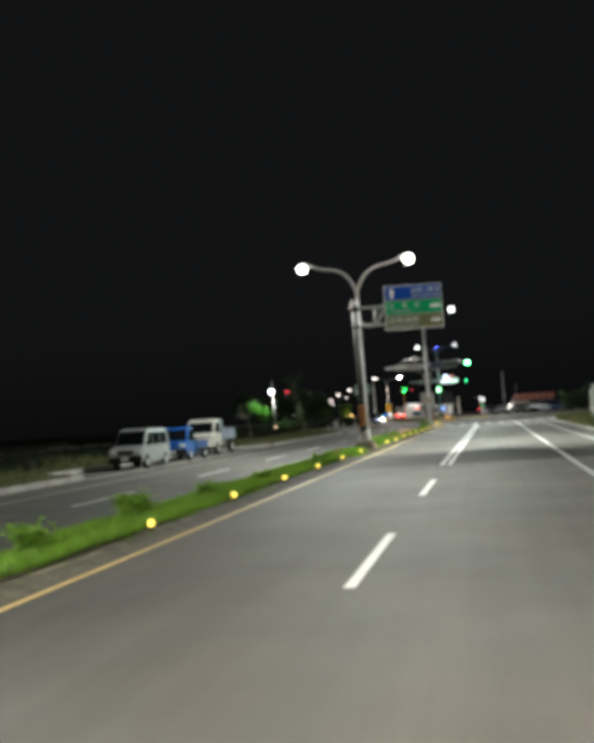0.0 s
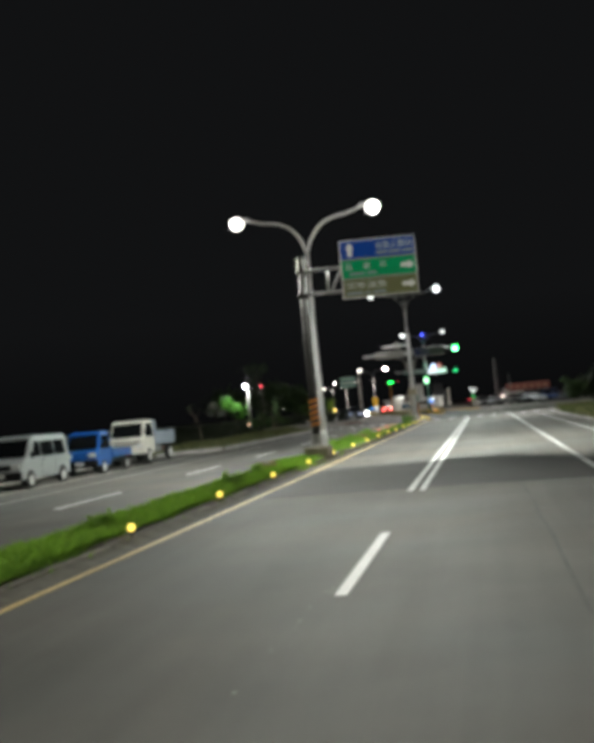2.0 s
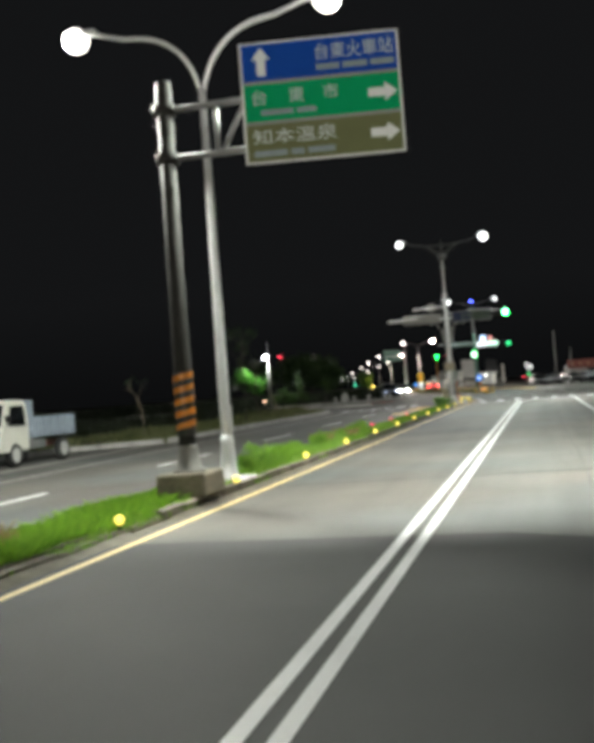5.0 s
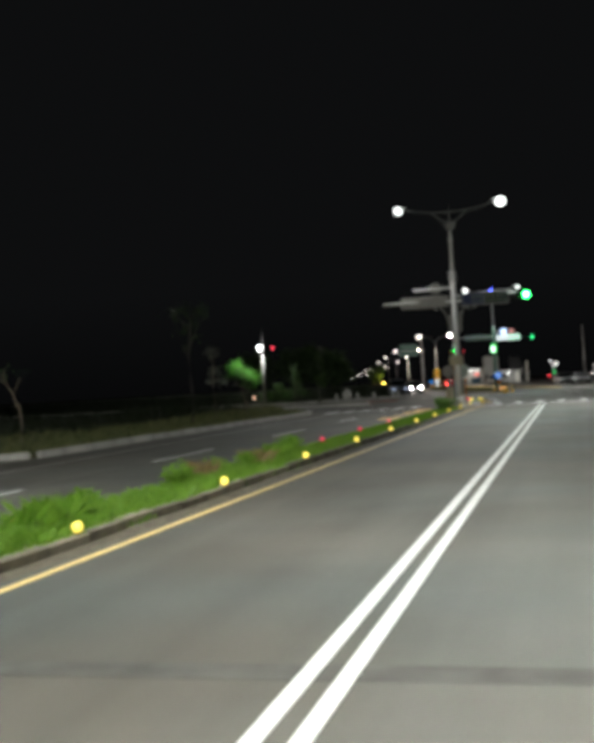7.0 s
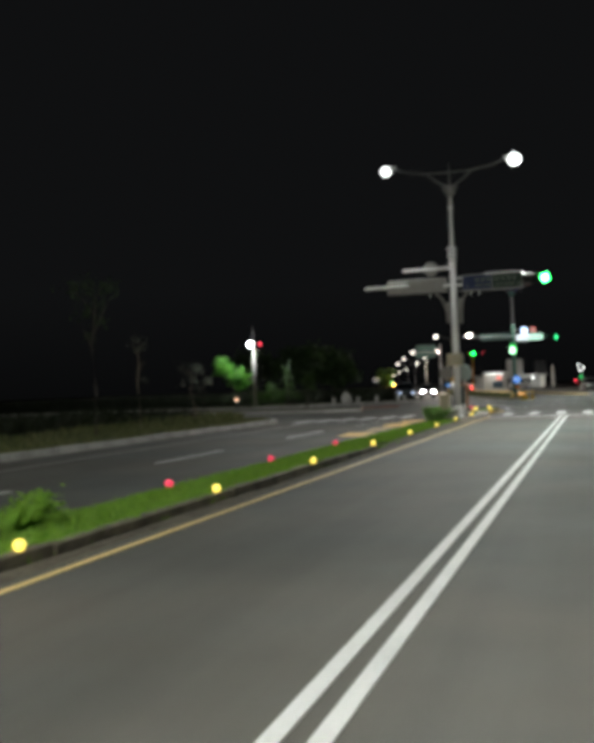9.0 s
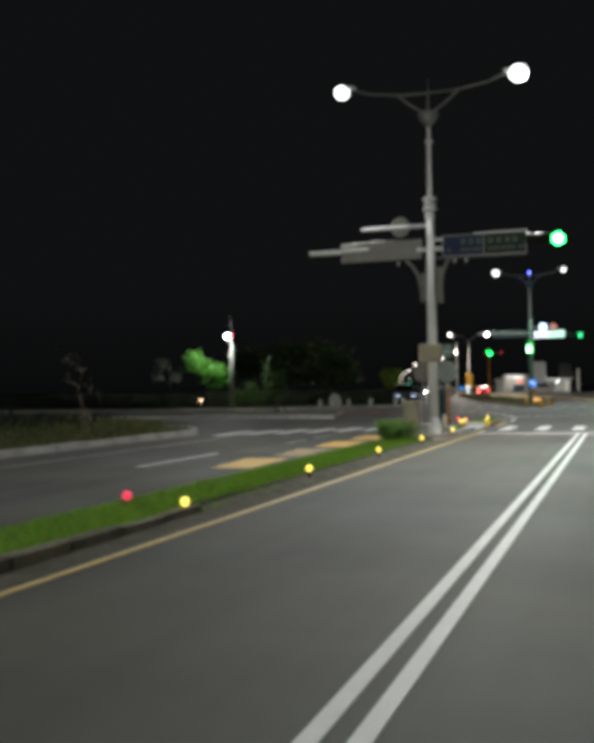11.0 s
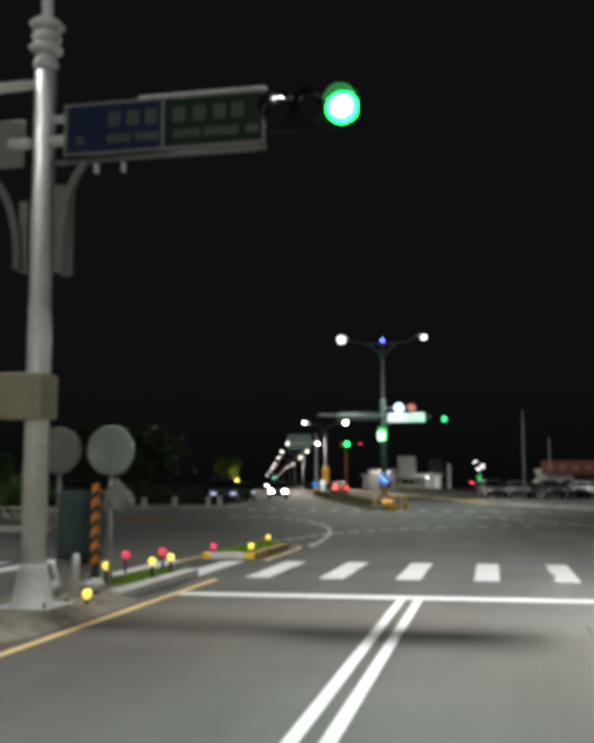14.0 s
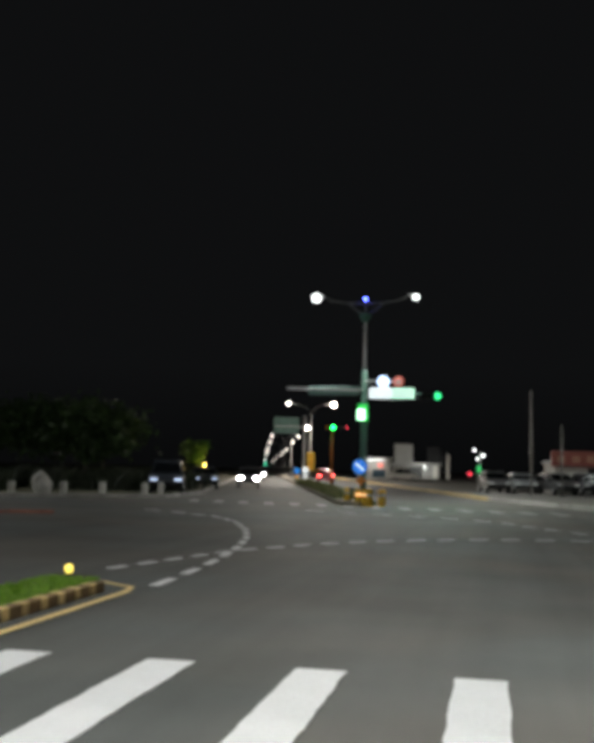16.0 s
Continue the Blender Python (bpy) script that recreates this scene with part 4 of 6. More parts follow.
for k in range(5):
    z = 1.02 + 0.19 * k
    bm = B()
    ring = []
    for a in range(17):
        g = 2 * math.pi * a / 16
        dz = 0.1 * abs(((a / 16 * 2) % 2) - 1)
        ring.append([(0.155 * math.cos(g), 0.155 * math.sin(g), z + dz), (0.155 * math.cos(g), 0.155 * math.sin(g), z + dz + 0.095)])
    for a, b in zip(ring, ring[1:]):
        bm.faces.new([bm.verts.new(v) for v in (a[0], b[0], b[1], a[1])])
    part("stripe", bm, ORANGE, sleeve)

sign = thing("direction_sign", "road sign in blue, green and brown bands with white arrows", "road sign", (-1.5, 38.1, 5.23), 9)
W, HT = 1.235, 1.88
part("panel", soften(box(B(), -W, W, 0, 0.06, 0, HT), 0.015, 1), GREY_BACK, sign)
bands = ((0.0, 0.62, SIGN_BROWN), (0.63, 1.25, SIGN_GREEN), (1.26, HT, SIGN_BLUE))
for z0, z1, m in bands:
    part("band", box(B(), -W + 0.03, W - 0.03, -0.006, 0.0, z0 + 0.02, z1 - 0.02), m, sign)
rim = B()
for x0, x1, z0, z1 in ((-W, W, -0.005, 0.022), (-W, W, HT - 0.022, HT + 0.005), (-W, -W + 0.03, 0, HT), (W - 0.03, W, 0, HT)):
    box(rim, x0, x1, -0.012, -0.002, z0, z1)
part("rim", rim, SIGN_WHITE, sign)


def arrow_bm(x, z, s, up=False):
    pts = [(-0.5, -0.16), (0.1, -0.16), (0.1, -0.34), (0.55, 0), (0.1, 0.34), (0.1, 0.16), (-0.5, 0.16)]
    if up:
        pts = [(-b, a) for a, b in pts]
    bm = B()
    f = bm.faces.new([bm.verts.new((x + a * s, -0.012, z + b * s)) for a, b in pts])
    r = bmesh.ops.extrude_face_region(bm, geom=[f])
    for v in [g for g in r["geom"] if isinstance(g, bmesh.types.BMVert)]:
        v.co.y += 0.008
    bmesh.ops.recalc_face_normals(bm, faces=bm.faces[:])
    return bm


part("arrow", arrow_bm(-W + 0.33, 1.57, 0.42, True), SIGN_WHITE, sign)
for z in (0.94, 0.32):
    part("arrow", arrow_bm(W - 0.3, z, 0.42), SIGN_WHITE, sign)


def lettering(text, x, z, size, material, parent, y=-0.009, width=None):
    cu = bpy.data.curves.new("lettering", "FONT")
    cu.body, cu.size, cu.align_x, cu.extrude = text, size, "LEFT", 0.002
    ob = new("lettering", cu)
    dg = bpy.context.evaluated_depsgraph_get()
    me = bpy.data.meshes.new_from_object(ob.evaluated_get(dg))
    bpy.data.objects.remove(ob)
    if width and me.vertices:
        xs = [v.co.x for v in me.vertices]
        k = width / max(1e-3, max(xs) - min(xs))
        x0 = min(xs)
        for v in me.vertices:
            v.co.x = (v.co.x - x0) * k
    me.materials.clear()
    me.materials.append(material)
    o = part("lettering", me, None, parent)
    o.matrix_local = pose(x, y, z, 90, 0, 0)
    return o


def bars(x, z, widths, h, gap, material, parent, y=-0.009):
    for w in widths:
        part("text_bar", box(B(), x, x + w, y - 0.004, y, z, z + h), material, parent)
        x += w + gap


lettering("台東火車站", -0.05, 1.55, 0.27, SIGN_TEXT, sign, width=1.2)
bars(-0.05, 1.37, (0.36, 0.38, 0.36), 0.09, 0.05, SIGN_SMALL, sign)
for ch, x in (("台", -1.08), ("東", -0.5), ("市", 0.03)):
    lettering(ch, x, 0.93, 0.25, SIGN_TEXT, sign, width=0.23)
bars(-0.95, 0.74, (0.5, 0.3), 0.08, 0.06, SIGN_SMALL, sign)
lettering("知本溫泉", -1.1, 0.31, 0.25, SIGN_TEXT, sign, width=1.3)
bars(-1.1, 0.1, (0.52, 0.2, 0.42), 0.09, 0.06, SIGN_SMALL, sign)


def signal_head(parent, x, z, y=0.0, lit=GLOW_GREEN, step=0.38, r=0.185, core=True):
    """Three lenses side by side in a black housing with visors; the right one is lit."""
    hd = part("signal_head", soften(box(B(), x - 2.5 * step, x + 0.5 * step, y, y + 0.2, z - 0.5 * step, z + 0.5 * step), 0.04), BLACK_PLASTIC, parent, "black signal housing with the green light on")
    for k in range(3):
        cx = x - k * step
        part("lens", lathe(B(), [(r, 0.0), (r * 0.8, 0.035), (r * 0.4, 0.055), (0.01, 0.06)], 20, pose(cx, y - 0.002, z, 90)), lit if k == 0 else BLACK_PLASTIC, hd, "glowing green lens" if k == 0 else "")
        if k == 0 and core:
            part("lens_core", lathe(B(), [(r * 0.66, 0.0), (r * 0.5, 0.03), (0.01, 0.045)], 16, pose(cx, y - 0.045, z, 90)), GLOW_GREEN_CORE, hd)
        bm = B()
        ring = []
        for a in range(13):
            g = math.radians(-20 + 220 * a / 12)
            ring.append([(cx + r * 1.08 * math.cos(g), y, z + r * 1.08 * math.sin(g)), (cx + r * 1.08 * math.cos(g), y - 0.16 - 0.1 * math.sin(g), z + r * 1.08 * math.sin(g))])
        for a, b in zip(ring, ring[1:]):
            bm.faces.new([bm.verts.new(v) for v in (a[0], b[0], b[1], a[1])])
        part("visor", bm, BLACK_PLASTIC, hd)
    return hd


def twin_top(t, h0, h_arm, reach, lamp_z, pole_mat, glow_mat, y=0.0, r=(0.28, 0.28), hub=None):
    """The tapered upper pole with its round hub, spreading braces, arms and lamp heads."""
    part("upper_pole", tube(B(), [(0, 0, h0), (0, 0, h_arm - 0.9)], [0.076, 0.06], 14), pole_mat, t)
    part("hub", lathe(B(), [(0.08, -0.36), (0.22, -0.22), (0.33, 0.0), (0.3, 0.1), (0.1, 0.16)], 18, pose(0, 0, h_arm - 0.72)), hub or pole_mat, t)
    part("finial", tube(B(), [(0, 0, h_arm - 0.6), (0, 0, h_arm + 0.05), (0, 0, h_arm + 0.42)], [0.05, 0.035, 0.012], 8), DULL_STEEL, t)
    for s in (-1, 1):
        pts = [(0, 0, h_arm - 0.02), (s * reach * 0.35, 0, h_arm + 0.0), (s * reach * 0.7, 0, h_arm + 0.14), (s * (reach - 0.2), 0, lamp_z + 0.09)]
        part("arm", tube(B(), pts, [0.04, 0.038, 0.034, 0.03], 8), DULL_STEEL, t)
        part("brace", tube(B(), arc_pts((s * 0.12, 0, h_arm - 0.62), (s * 0.5, 0, h_arm - 0.45), (s * 0.95, 0, h_arm), 6), 0.04, 8), DULL_STEEL, t)
        lamp_head(t, s * reach, lamp_z, s, glow_mat, r=r[0] if s < 0 else r[1])


# junction pole with lamps, signals and signs
P2 = (-4.3, 88.92, 0.1)
jp = thing("signal_pole", "tall galvanised junction pole with lamps, signal arm and boxes", "signal pole", P2)
part("pole", tube(B(), [(0, 0, 0.45), (0, 0, 3.0), (0, 0, 6.75)], [0.155, 0.143, 0.132], 20), GALV, jp)
part("base_flare", lathe(B(), [(0.3, 0.0), (0.3, 0.035), (0.26, 0.06), (0.19, 0.42), (0.17, 0.52)], 8), PALE_WOOD, jp, "pale painted flared foot with a bolted plate")
part("base_plate", soften(box(B(), -0.38, 0.38, -0.38, 0.38, -0.03, 0.03), 0.01, 1), GALV, jp)
for sx in (-1, 1):
    for sy in (-1, 1):
        part("bolt", tube(B(), [(sx * 0.3, sy * 0.3, 0.02), (sx * 0.3, sy * 0.3, 0.1)], 0.022, 6), DULL_STEEL, jp)
part("cap", lathe(B(), [(0.15, 6.7), (0.16, 6.74), (0.15, 6.8), (0.1, 6.86)], 16), GALV, jp)
for z, r in ((6.9, 0.2), (7.05, 0.17), (7.22, 0.2)):
    part("collar", lathe(B(), [(0.09, z), (r, z + 0.02), (r + 0.02, z + 0.06), (r - 0.03, z + 0.11), (0.09, z + 0.13)], 16), GALV, jp)
part("collar", lathe(B(), [(0.08, 9.0), (0.13, 9.03), (0.13, 9.1), (0.08, 9.13)], 14), GALV, jp)
twin_top(jp, 6.84, 10.6, 2.66, 10.88, GALV, GLOW_COOL, r=(0.24, 0.285), hub=DULL_STEEL)
for s in (-1, 1):
    lamp_light("street_lamp_light", (P2[0] + s * 2.75, P2[1], 10.5), (3550 if s > 0 else 950), (0.99, 1.0, 0.94), out=14.5 if s > 0 else -5.0)
# right-hand arm: sign frame and signal
part("signal_arm", tube(B(), [(0.15, -0.1, 5.98), (2.9, -0.16, 5.98), (3.9, -0.18, 5.9)], [0.05, 0.045, 0.04], 10), GALV, jp)
part("signal_arm", tube(B(), [(0.15, -0.1, 5.42), (2.9, -0.16, 5.42)], 0.035, 10), DULL_STEEL, jp)
signal_head(jp, 3.84, 5.76, -0.32)
part("bracket", tube(B(), arc_pts((0.3, -0.1, 4.1), (0.3, -0.1, 5.15), (0.62, -0.12, 5.4), 8), 0.05, 10), GREY_BACK, jp)
part("bracket", tube(B(), arc_pts((-0.28, -0.1, 4.1), (-0.28, -0.1, 5.1), (-0.75, -0.12, 5.36), 8), 0.05, 10), GREY_BACK, jp)
part("side_box", soften(box(B(), 0.19, 0.34, -0.1, 0.2, 4.05, 5.15), 0.03), GREY_BACK, jp)
part("side_box", soften(box(B(), -0.33, -0.2, 0.0, 0.25, 4.1, 5.0), 0.03), GREY_BACK, jp)
for s in (-1, 1):
    part("clamp", tube(B(), [(s * 0.12, -0.1, 5.7), (s * 0.4, -0.12, 5.7)], 0.07, 10), GALV, jp)
# left-hand bars
part("crossbar", tube(B(), [(-0.1, -0.12, 6.45), (-2.15, -0.14, 6.43)], 0.06, 10), GALV, jp)
part("round_sign_back", lathe(B(), [(0.3, 0.0), (0.31, 0.01), (0.31, 0.03), (0.3, 0.04)], 28, pose(-0.95, -0.02, 6.46, -90)), GREY_BACK, jp, "grey back of a round sign")
part("back_panel", soften(box(B(), -2.88, -0.28, 0.0, 0.07, 5.44, 6.06), 0.02, 1), GREY_BACK, jp, "grey back of a long street sign")
for x in (-2.3, -1.5, -0.7):
    part("panel_rib", box(B(), x - 0.025, x + 0.025, -0.025, 0.0, 5.45, 6.05), DULL_STEEL, jp)
part("luminaire_tube", tube(B(), [(-1.9, -0.2, 5.79), (-2.9, -0.22, 5.77)], [0.04, 0.05], 10), SIGN_WHITE, jp)
part("luminaire_tube", soften(box(B(), -3.85, -2.85, -0.32, -0.12, 5.69, 5.82), 0.04), SIGN_WHITE, jp, "white elongated lamp housing, unlit")
for z in (5.25,):
    for x in (-1.0, 0.75, 1.1):
        part("hook", tube(B(), [(x, -0.1, z), (x, -0.1, z + 0.12)], 0.035, 8), SIGN_WHITE, jp)
part("control_box", soften(box(B(), -0.31, 0.33, -0.62, -0.14, 2.23, 2.76), 0.03), BEIGE_BOX, jp, "beige box strapped to the pole")
for z in (2.3, 2.6):
    part("strap", lathe(B(), [(0.155, z), (0.17, z), (0.17, z + 0.04), (0.155, z + 0.04)], 16), DULL_STEEL, jp)

ss = thing("street_name_sign", "unlit blue and green street sign in a silver frame", "road sign", (-2.63, 88.62, 5.46))
part("panel", box(B(), -1.25, 1.25, 0.0, 0.05, 0, 0.7), DULL_STEEL, ss)
part("blue_field", box(B(), -1.22, -0.01, -0.006, 0, 0.02, 0.68), SIGN_DIM_BLUE, ss)
part("green_field", box(B(), 0.01, 1.22, -0.006, 0, 0.02, 0.68), SIGN_DIM_GREEN, ss)
rim = B()
for x0, x1, z0, z1 in ((-1.26, 1.26, 0.675, 0.71), (-1.26, 1.26, -0.01, 0.02), (-1.26, -1.22, 0.02, 0.675), (1.22, 1.26, 0.02, 0.675), (-0.02, 0.02, 0.02, 0.675)):
    box(rim, x0, x1, -0.02, 0.0, z0, z1)
part("frame", rim, DULL_STEEL, ss)
# only this stretch is brighter metal, painting in the lamplit top edge
part("top_lit_strip", box(B(), -0.3, 1.27, -0.028, 0.056, 0.712, 0.745), GALV, ss, "strip of brighter metal imitating the lit top edge")
ss.location.z, ss.scale = 5.53, (1, 1, 0.9)
for x in (-0.62, -0.38, -0.15, 0.2, 0.45, 0.7, 0.92):
    part("text_bar", box(B(), x - 0.075, x + 0.075, -0.011, -0.007, 0.36, 0.56), SIGN_DIM_TEXT, ss)
for x, w in ((-1.05, 0.1), (-0.55, 0.3), (-0.2, 0.3), (0.3, 0.34), (0.72, 0.42), (1.1, 0.14)):
    part("text_bar", box(B(), x - w / 2, x + w / 2, -0.011, -0.007, 0.14, 0.25), SIGN_DIM_TEXT, ss)

# cabinets, round sign backs and striped post behind the junction pole
cab = thing("utility_cabinet", "beige metal roadside cabinet on a concrete plinth", "cabinet", (-4.5, 86.5, 0.12))
part("plinth", soften(box(B(), -0.21, 0.21, -0.24, 0.24, 0, 0.2), 0.02, 1), CONCRETE, cab)
part("body", soften(box(B(), -0.18, 0.18, -0.2, 0.2, 0.2, 1.0), 0.02, 1), BEIGE_BOX, cab)
part("lid", soften(box(B(), -0.2, 0.2, -0.22, 0.22, 1.0, 1.04), 0.012, 1), BEIGE_BOX, cab)
cab = thing("concrete_block", "low weathered concrete block beside the median end", "concrete block", (-4.12, 86.2, 0.12))
part("block", soften(box(B(), -0.3, 0.2, -0.25, 0.25, 0, 0.42), 0.05), PALE_CONCRETE, cab)
tank = thing("dark_cabinet", "dark blue-green upright cabinet on a stone plinth", "cabinet", (-4.49, 90.75, 0.1))
part("body", soften(box(B(), -0.25, 0.25, -0.22, 0.22, 0.42, 1.36), 0.03), mat("dark_teal_metal", (0.02, 0.045, 0.05), 0.45, 0.1, vary=0.2), tank)
part("door_panel", soften(box(B(), -0.18, 0.18, -0.235, -0.222, 0.52, 1.28), 0.005, 1), mat("dark_teal_door", (0.03, 0.065, 0.075), 0.35, 0.1, vary=0.2), tank)
part("plinth", soften(box(B(), -0.22, 0.22, -0.2, 0.2, 0, 0.42), 0.04), CONCRETE, tank)
rs = thing("round_sign", "grey back of a round traffic sign on a thin post", "road sign", (-4.28, 91.3, 0.1))
part("post", tube(B(), [(0, 0, 0), (0, 0, 2.28)], 0.03, 10), GALV, rs)
part("disc", lathe(B(), [(0.345, 0.0), (0.36, 0.01), (0.36, 0.03), (0.345, 0.04)], 32, pose(0, -0.06, 1.94, -90)), TEAL_BACK, rs)
part("small_plate", soften(box(B(), -0.17, 0.17, -0.01, 0.01, -0.17, 0.17), 0.008, 1), GREY_BACK, rs).matrix_local = pose(0.1, -0.045, 1.3, 0, 45, 0)
rs2 = thing("round_sign", "dark brown back of a round traffic sign behind the pole", "road sign", (-5.06, 91.25, 0.1))
part("post", tube(B(), [(0, 0, 0), (0, 0, 2.2)], 0.03, 10), DULL_STEEL, rs2)
part("disc", lathe(B(), [(0.32, 0.0), (0.335, 0.01), (0.335, 0.03), (0.32, 0.04)], 32, pose(0, -0.06, 1.94, -90)), BROWN_BACK, rs2)
sp = thing("striped_post", "black post with orange slanted stripes at the median tip", "bollard", (-4.05, 90.2, 0.12))
part("post", soften(box(B(), -0.045, 0.045, -0.045, 0.045, 0, 1.35), 0.01, 1), BLACK_PAINT, sp)
for k in range(6):
    z = 0.35 + 0.19 * k
    bm = B()
    bm.faces.new([bm.verts.new(v) for v in ((-0.045, -0.049, z), (0.045, -0.049, z + 0.08), (0.045, -0.049, z + 0.18), (-0.045, -0.049, z + 0.1))])
    bm.faces.new([bm.verts.new(v) for v in ((0.049, -0.045, z + 0.08), (0.049, 0.045, z), (0.049, 0.045, z + 0.1), (0.049, -0.045, z + 0.18))])
    part("stripe", bm, ORANGE, sp)
wp = thing("white_post", "short white plastic post on the median tip", "bollard", (-4.12, 89.75, 0.12))
part("post", lathe(B(), [(0.05, 0), (0.048, 0.5), (0.04, 0.54), (0.02, 0.56)], 12), PALE_WOOD, wp)
for x, y, lean in ((-4.3, 89.95, 14), (-4.42, 90.0, -18)):
    lp = thing("white_post", "thin white plastic post leaning against its neighbour", "bollard", (x, y, 0.12))
    part("post", lathe(B(), [(0.035, 0), (0.033, 0.42), (0.02, 0.45)], 10), PALE_WOOD, lp)
    lp.matrix_world = pose(x, y, 0.12, 0, lean, 0)
rk = thing("rubble_stones", "pale broken stones at the foot of the median tip", "stones", (-4.25, 89.9, 0.13))
rr = random.Random(4)
for k in range(7):
    bm = B()
    bmesh.ops.create_icosphere(bm, subdivisions=1, radius=0.13)
    c = Vector((rr.uniform(-0.3, 0.3), rr.uniform(-0.35, 0.35), 0.09))
    for v in bm.verts:
        v.co = c + Vector((v.co.x * rr.uniform(0.7, 1.2), v.co.y * rr.uniform(0.7, 1.2), v.co.z * rr.uniform(0.6, 1.1)))
    part("stone", bm, CONCRETE, rk)

# far junction pole
P3 = (-5.93, 142.7, 0.15)
fp = thing("signal_pole", "green junction pole with lamps, lit street sign and signal", "signal pole", P3)
part("pole", tube(B(), [(0, 0, 0.0), (0, 0, 6.9)], [0.2, 0.16], 16), GREEN_STEEL, fp)
twin_top(fp, 6.9, 10.6, 2.66, 10.93, GALV, GLOW_COOL, r=(0.28, 0.2), hub=GREEN_STEEL)
for s in (-1, 1):
    lamp_light("street_lamp_light", (P3[0] + s * 2.75, P3[1], 10.55), 1450 * (1.2 if s > 0 else 0.4), (0.98, 1.0, 0.94), out=s * 5.0)
part("beacon", lathe(B(), [(0.07, 0), (0.09, 0.04), (0.07, 0.15), (0.02, 0.2)], 14, pose(0, -0.1, 10.74)), GLOW_BLUE, fp, "small blue beacon, lit")
part("signal_arm", tube(B(), [(0.1, -0.1, 5.62), (3.9, -0.1, 5.6)], 0.05, 10), GREEN_STEEL, fp)
part("crossbar", tube(B(), [(-0.1, -0.1, 5.78), (-4.3, -0.1, 5.86)], [0.06, 0.05], 10), GALV, fp)
part("back_panel", soften(box(B(), -3.1, -0.3, -0.02, 0.05, 5.5, 6.0), 0.02, 1), mat("teal_sign_back", (0.12, 0.22, 0.2), 0.5, 0.2), fp)
part("lit_sign", soften(box(B(), 0.3, 1.5, -0.2, -0.12, 5.33, 5.9), 0.02, 1), GLOW_WHITE, fp, "white lit street sign")
part("lit_sign", soften(box(B(), 1.54, 2.74, -0.2, -0.12, 5.33, 5.9), 0.02, 1), GLOW_PALE_GREEN, fp, "pale green lit street sign")
dim_text = glow("lit_sign_text", (0.55, 0.75, 0.8), 0.55)
for x in (0.5, 0.75, 1.0, 1.25, 1.75, 2.0, 2.25, 2.5):
    part("text_bar", box(B(), x - 0.07, x + 0.07, -0.206, -0.2, 5.62, 5.78), dim_text, fp)
for x, w in ((0.7, 0.4), (1.2, 0.3), (1.85, 0.35), (2.3, 0.4)):
    part("text_bar", box(B(), x - w / 2, x + w / 2, -0.206, -0.2, 5.43, 5.52), dim_text, fp)
part("crossbar", tube(B(), [(0.1, -0.1, 6.27), (2.0, -0.1, 6.27)], 0.04, 8), GALV, fp)
# emission is put into these round faces, which are no lamps
part("round_sign", lathe(B(), [(0.3, 0), (0.32, 0.02), (0.3, 0.04)], 24, pose(1.04, -0.12, 6.24, 90)), glow("glow_round_sign", (0.5, 0.68, 1.0), 2.2), fp, "bluish white round sign with a glowing face")
rd = part("round_sign", lathe(B(), [(0.26, 0), (0.28, 0.02), (0.26, 0.04)], 24, pose(1.87, -0.12, 6.24, 90)), glow("glow_red_sign", (0.6, 0.13, 0.1), 0.5), fp, "dim red ringed round sign")
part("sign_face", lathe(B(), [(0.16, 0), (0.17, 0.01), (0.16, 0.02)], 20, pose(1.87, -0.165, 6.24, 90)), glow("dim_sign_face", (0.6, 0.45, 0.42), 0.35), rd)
signal_head(fp, 4.0, 5.47, -0.3, GLOW_GREEN_FAR, 0.34, 0.18, False)
part("walk_signal", soften(box(B(), -0.28, 0.24, -0.45, -0.2, 4.1, 5.0), 0.03), GLOW_GREEN_DIM, fp, "green lit walk signal panel")
part("walk_signal_lamp", soften(box(B(), -0.3, 0.12, -0.47, -0.452, 4.14, 4.72), 0.005, 1), glow("walk_lamp", (0.5, 1.0, 0.62), 3.0), fp)
nose = thing("direction_disc", "blue round direction sign above an orange diamond plate", "road sign", (-5.33, 137.0, 0.18))
part("post", tube(B(), [(0, 0, 0), (0, 0, 1.85)], 0.05, 10), GALV, nose)
# disc and arrow glow by themselves, replacing light that falls on the sign
part("disc", lathe(B(), [(0.34, 0), (0.35, 0.02), (0.34, 0.04)], 28, pose(0, -0.08, 1.56, 90)), glow("glow_blue_sign", (0.02, 0.2, 0.75), 0.6), nose, "blue disc with a white slanted arrow")
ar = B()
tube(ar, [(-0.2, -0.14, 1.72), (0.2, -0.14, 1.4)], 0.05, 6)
part("arrow", ar, glow("glow_arrow", (0.8, 0.95, 1.0), 0.9), nose)
part("diamond_plate", box(B(), -0.18, 0.18, -0.1, -0.08, -0.18, 0.18), ORANGE, nose, "orange diamond plate").matrix_local = pose(0.05, 0, 0.9, 0, 45, 0)
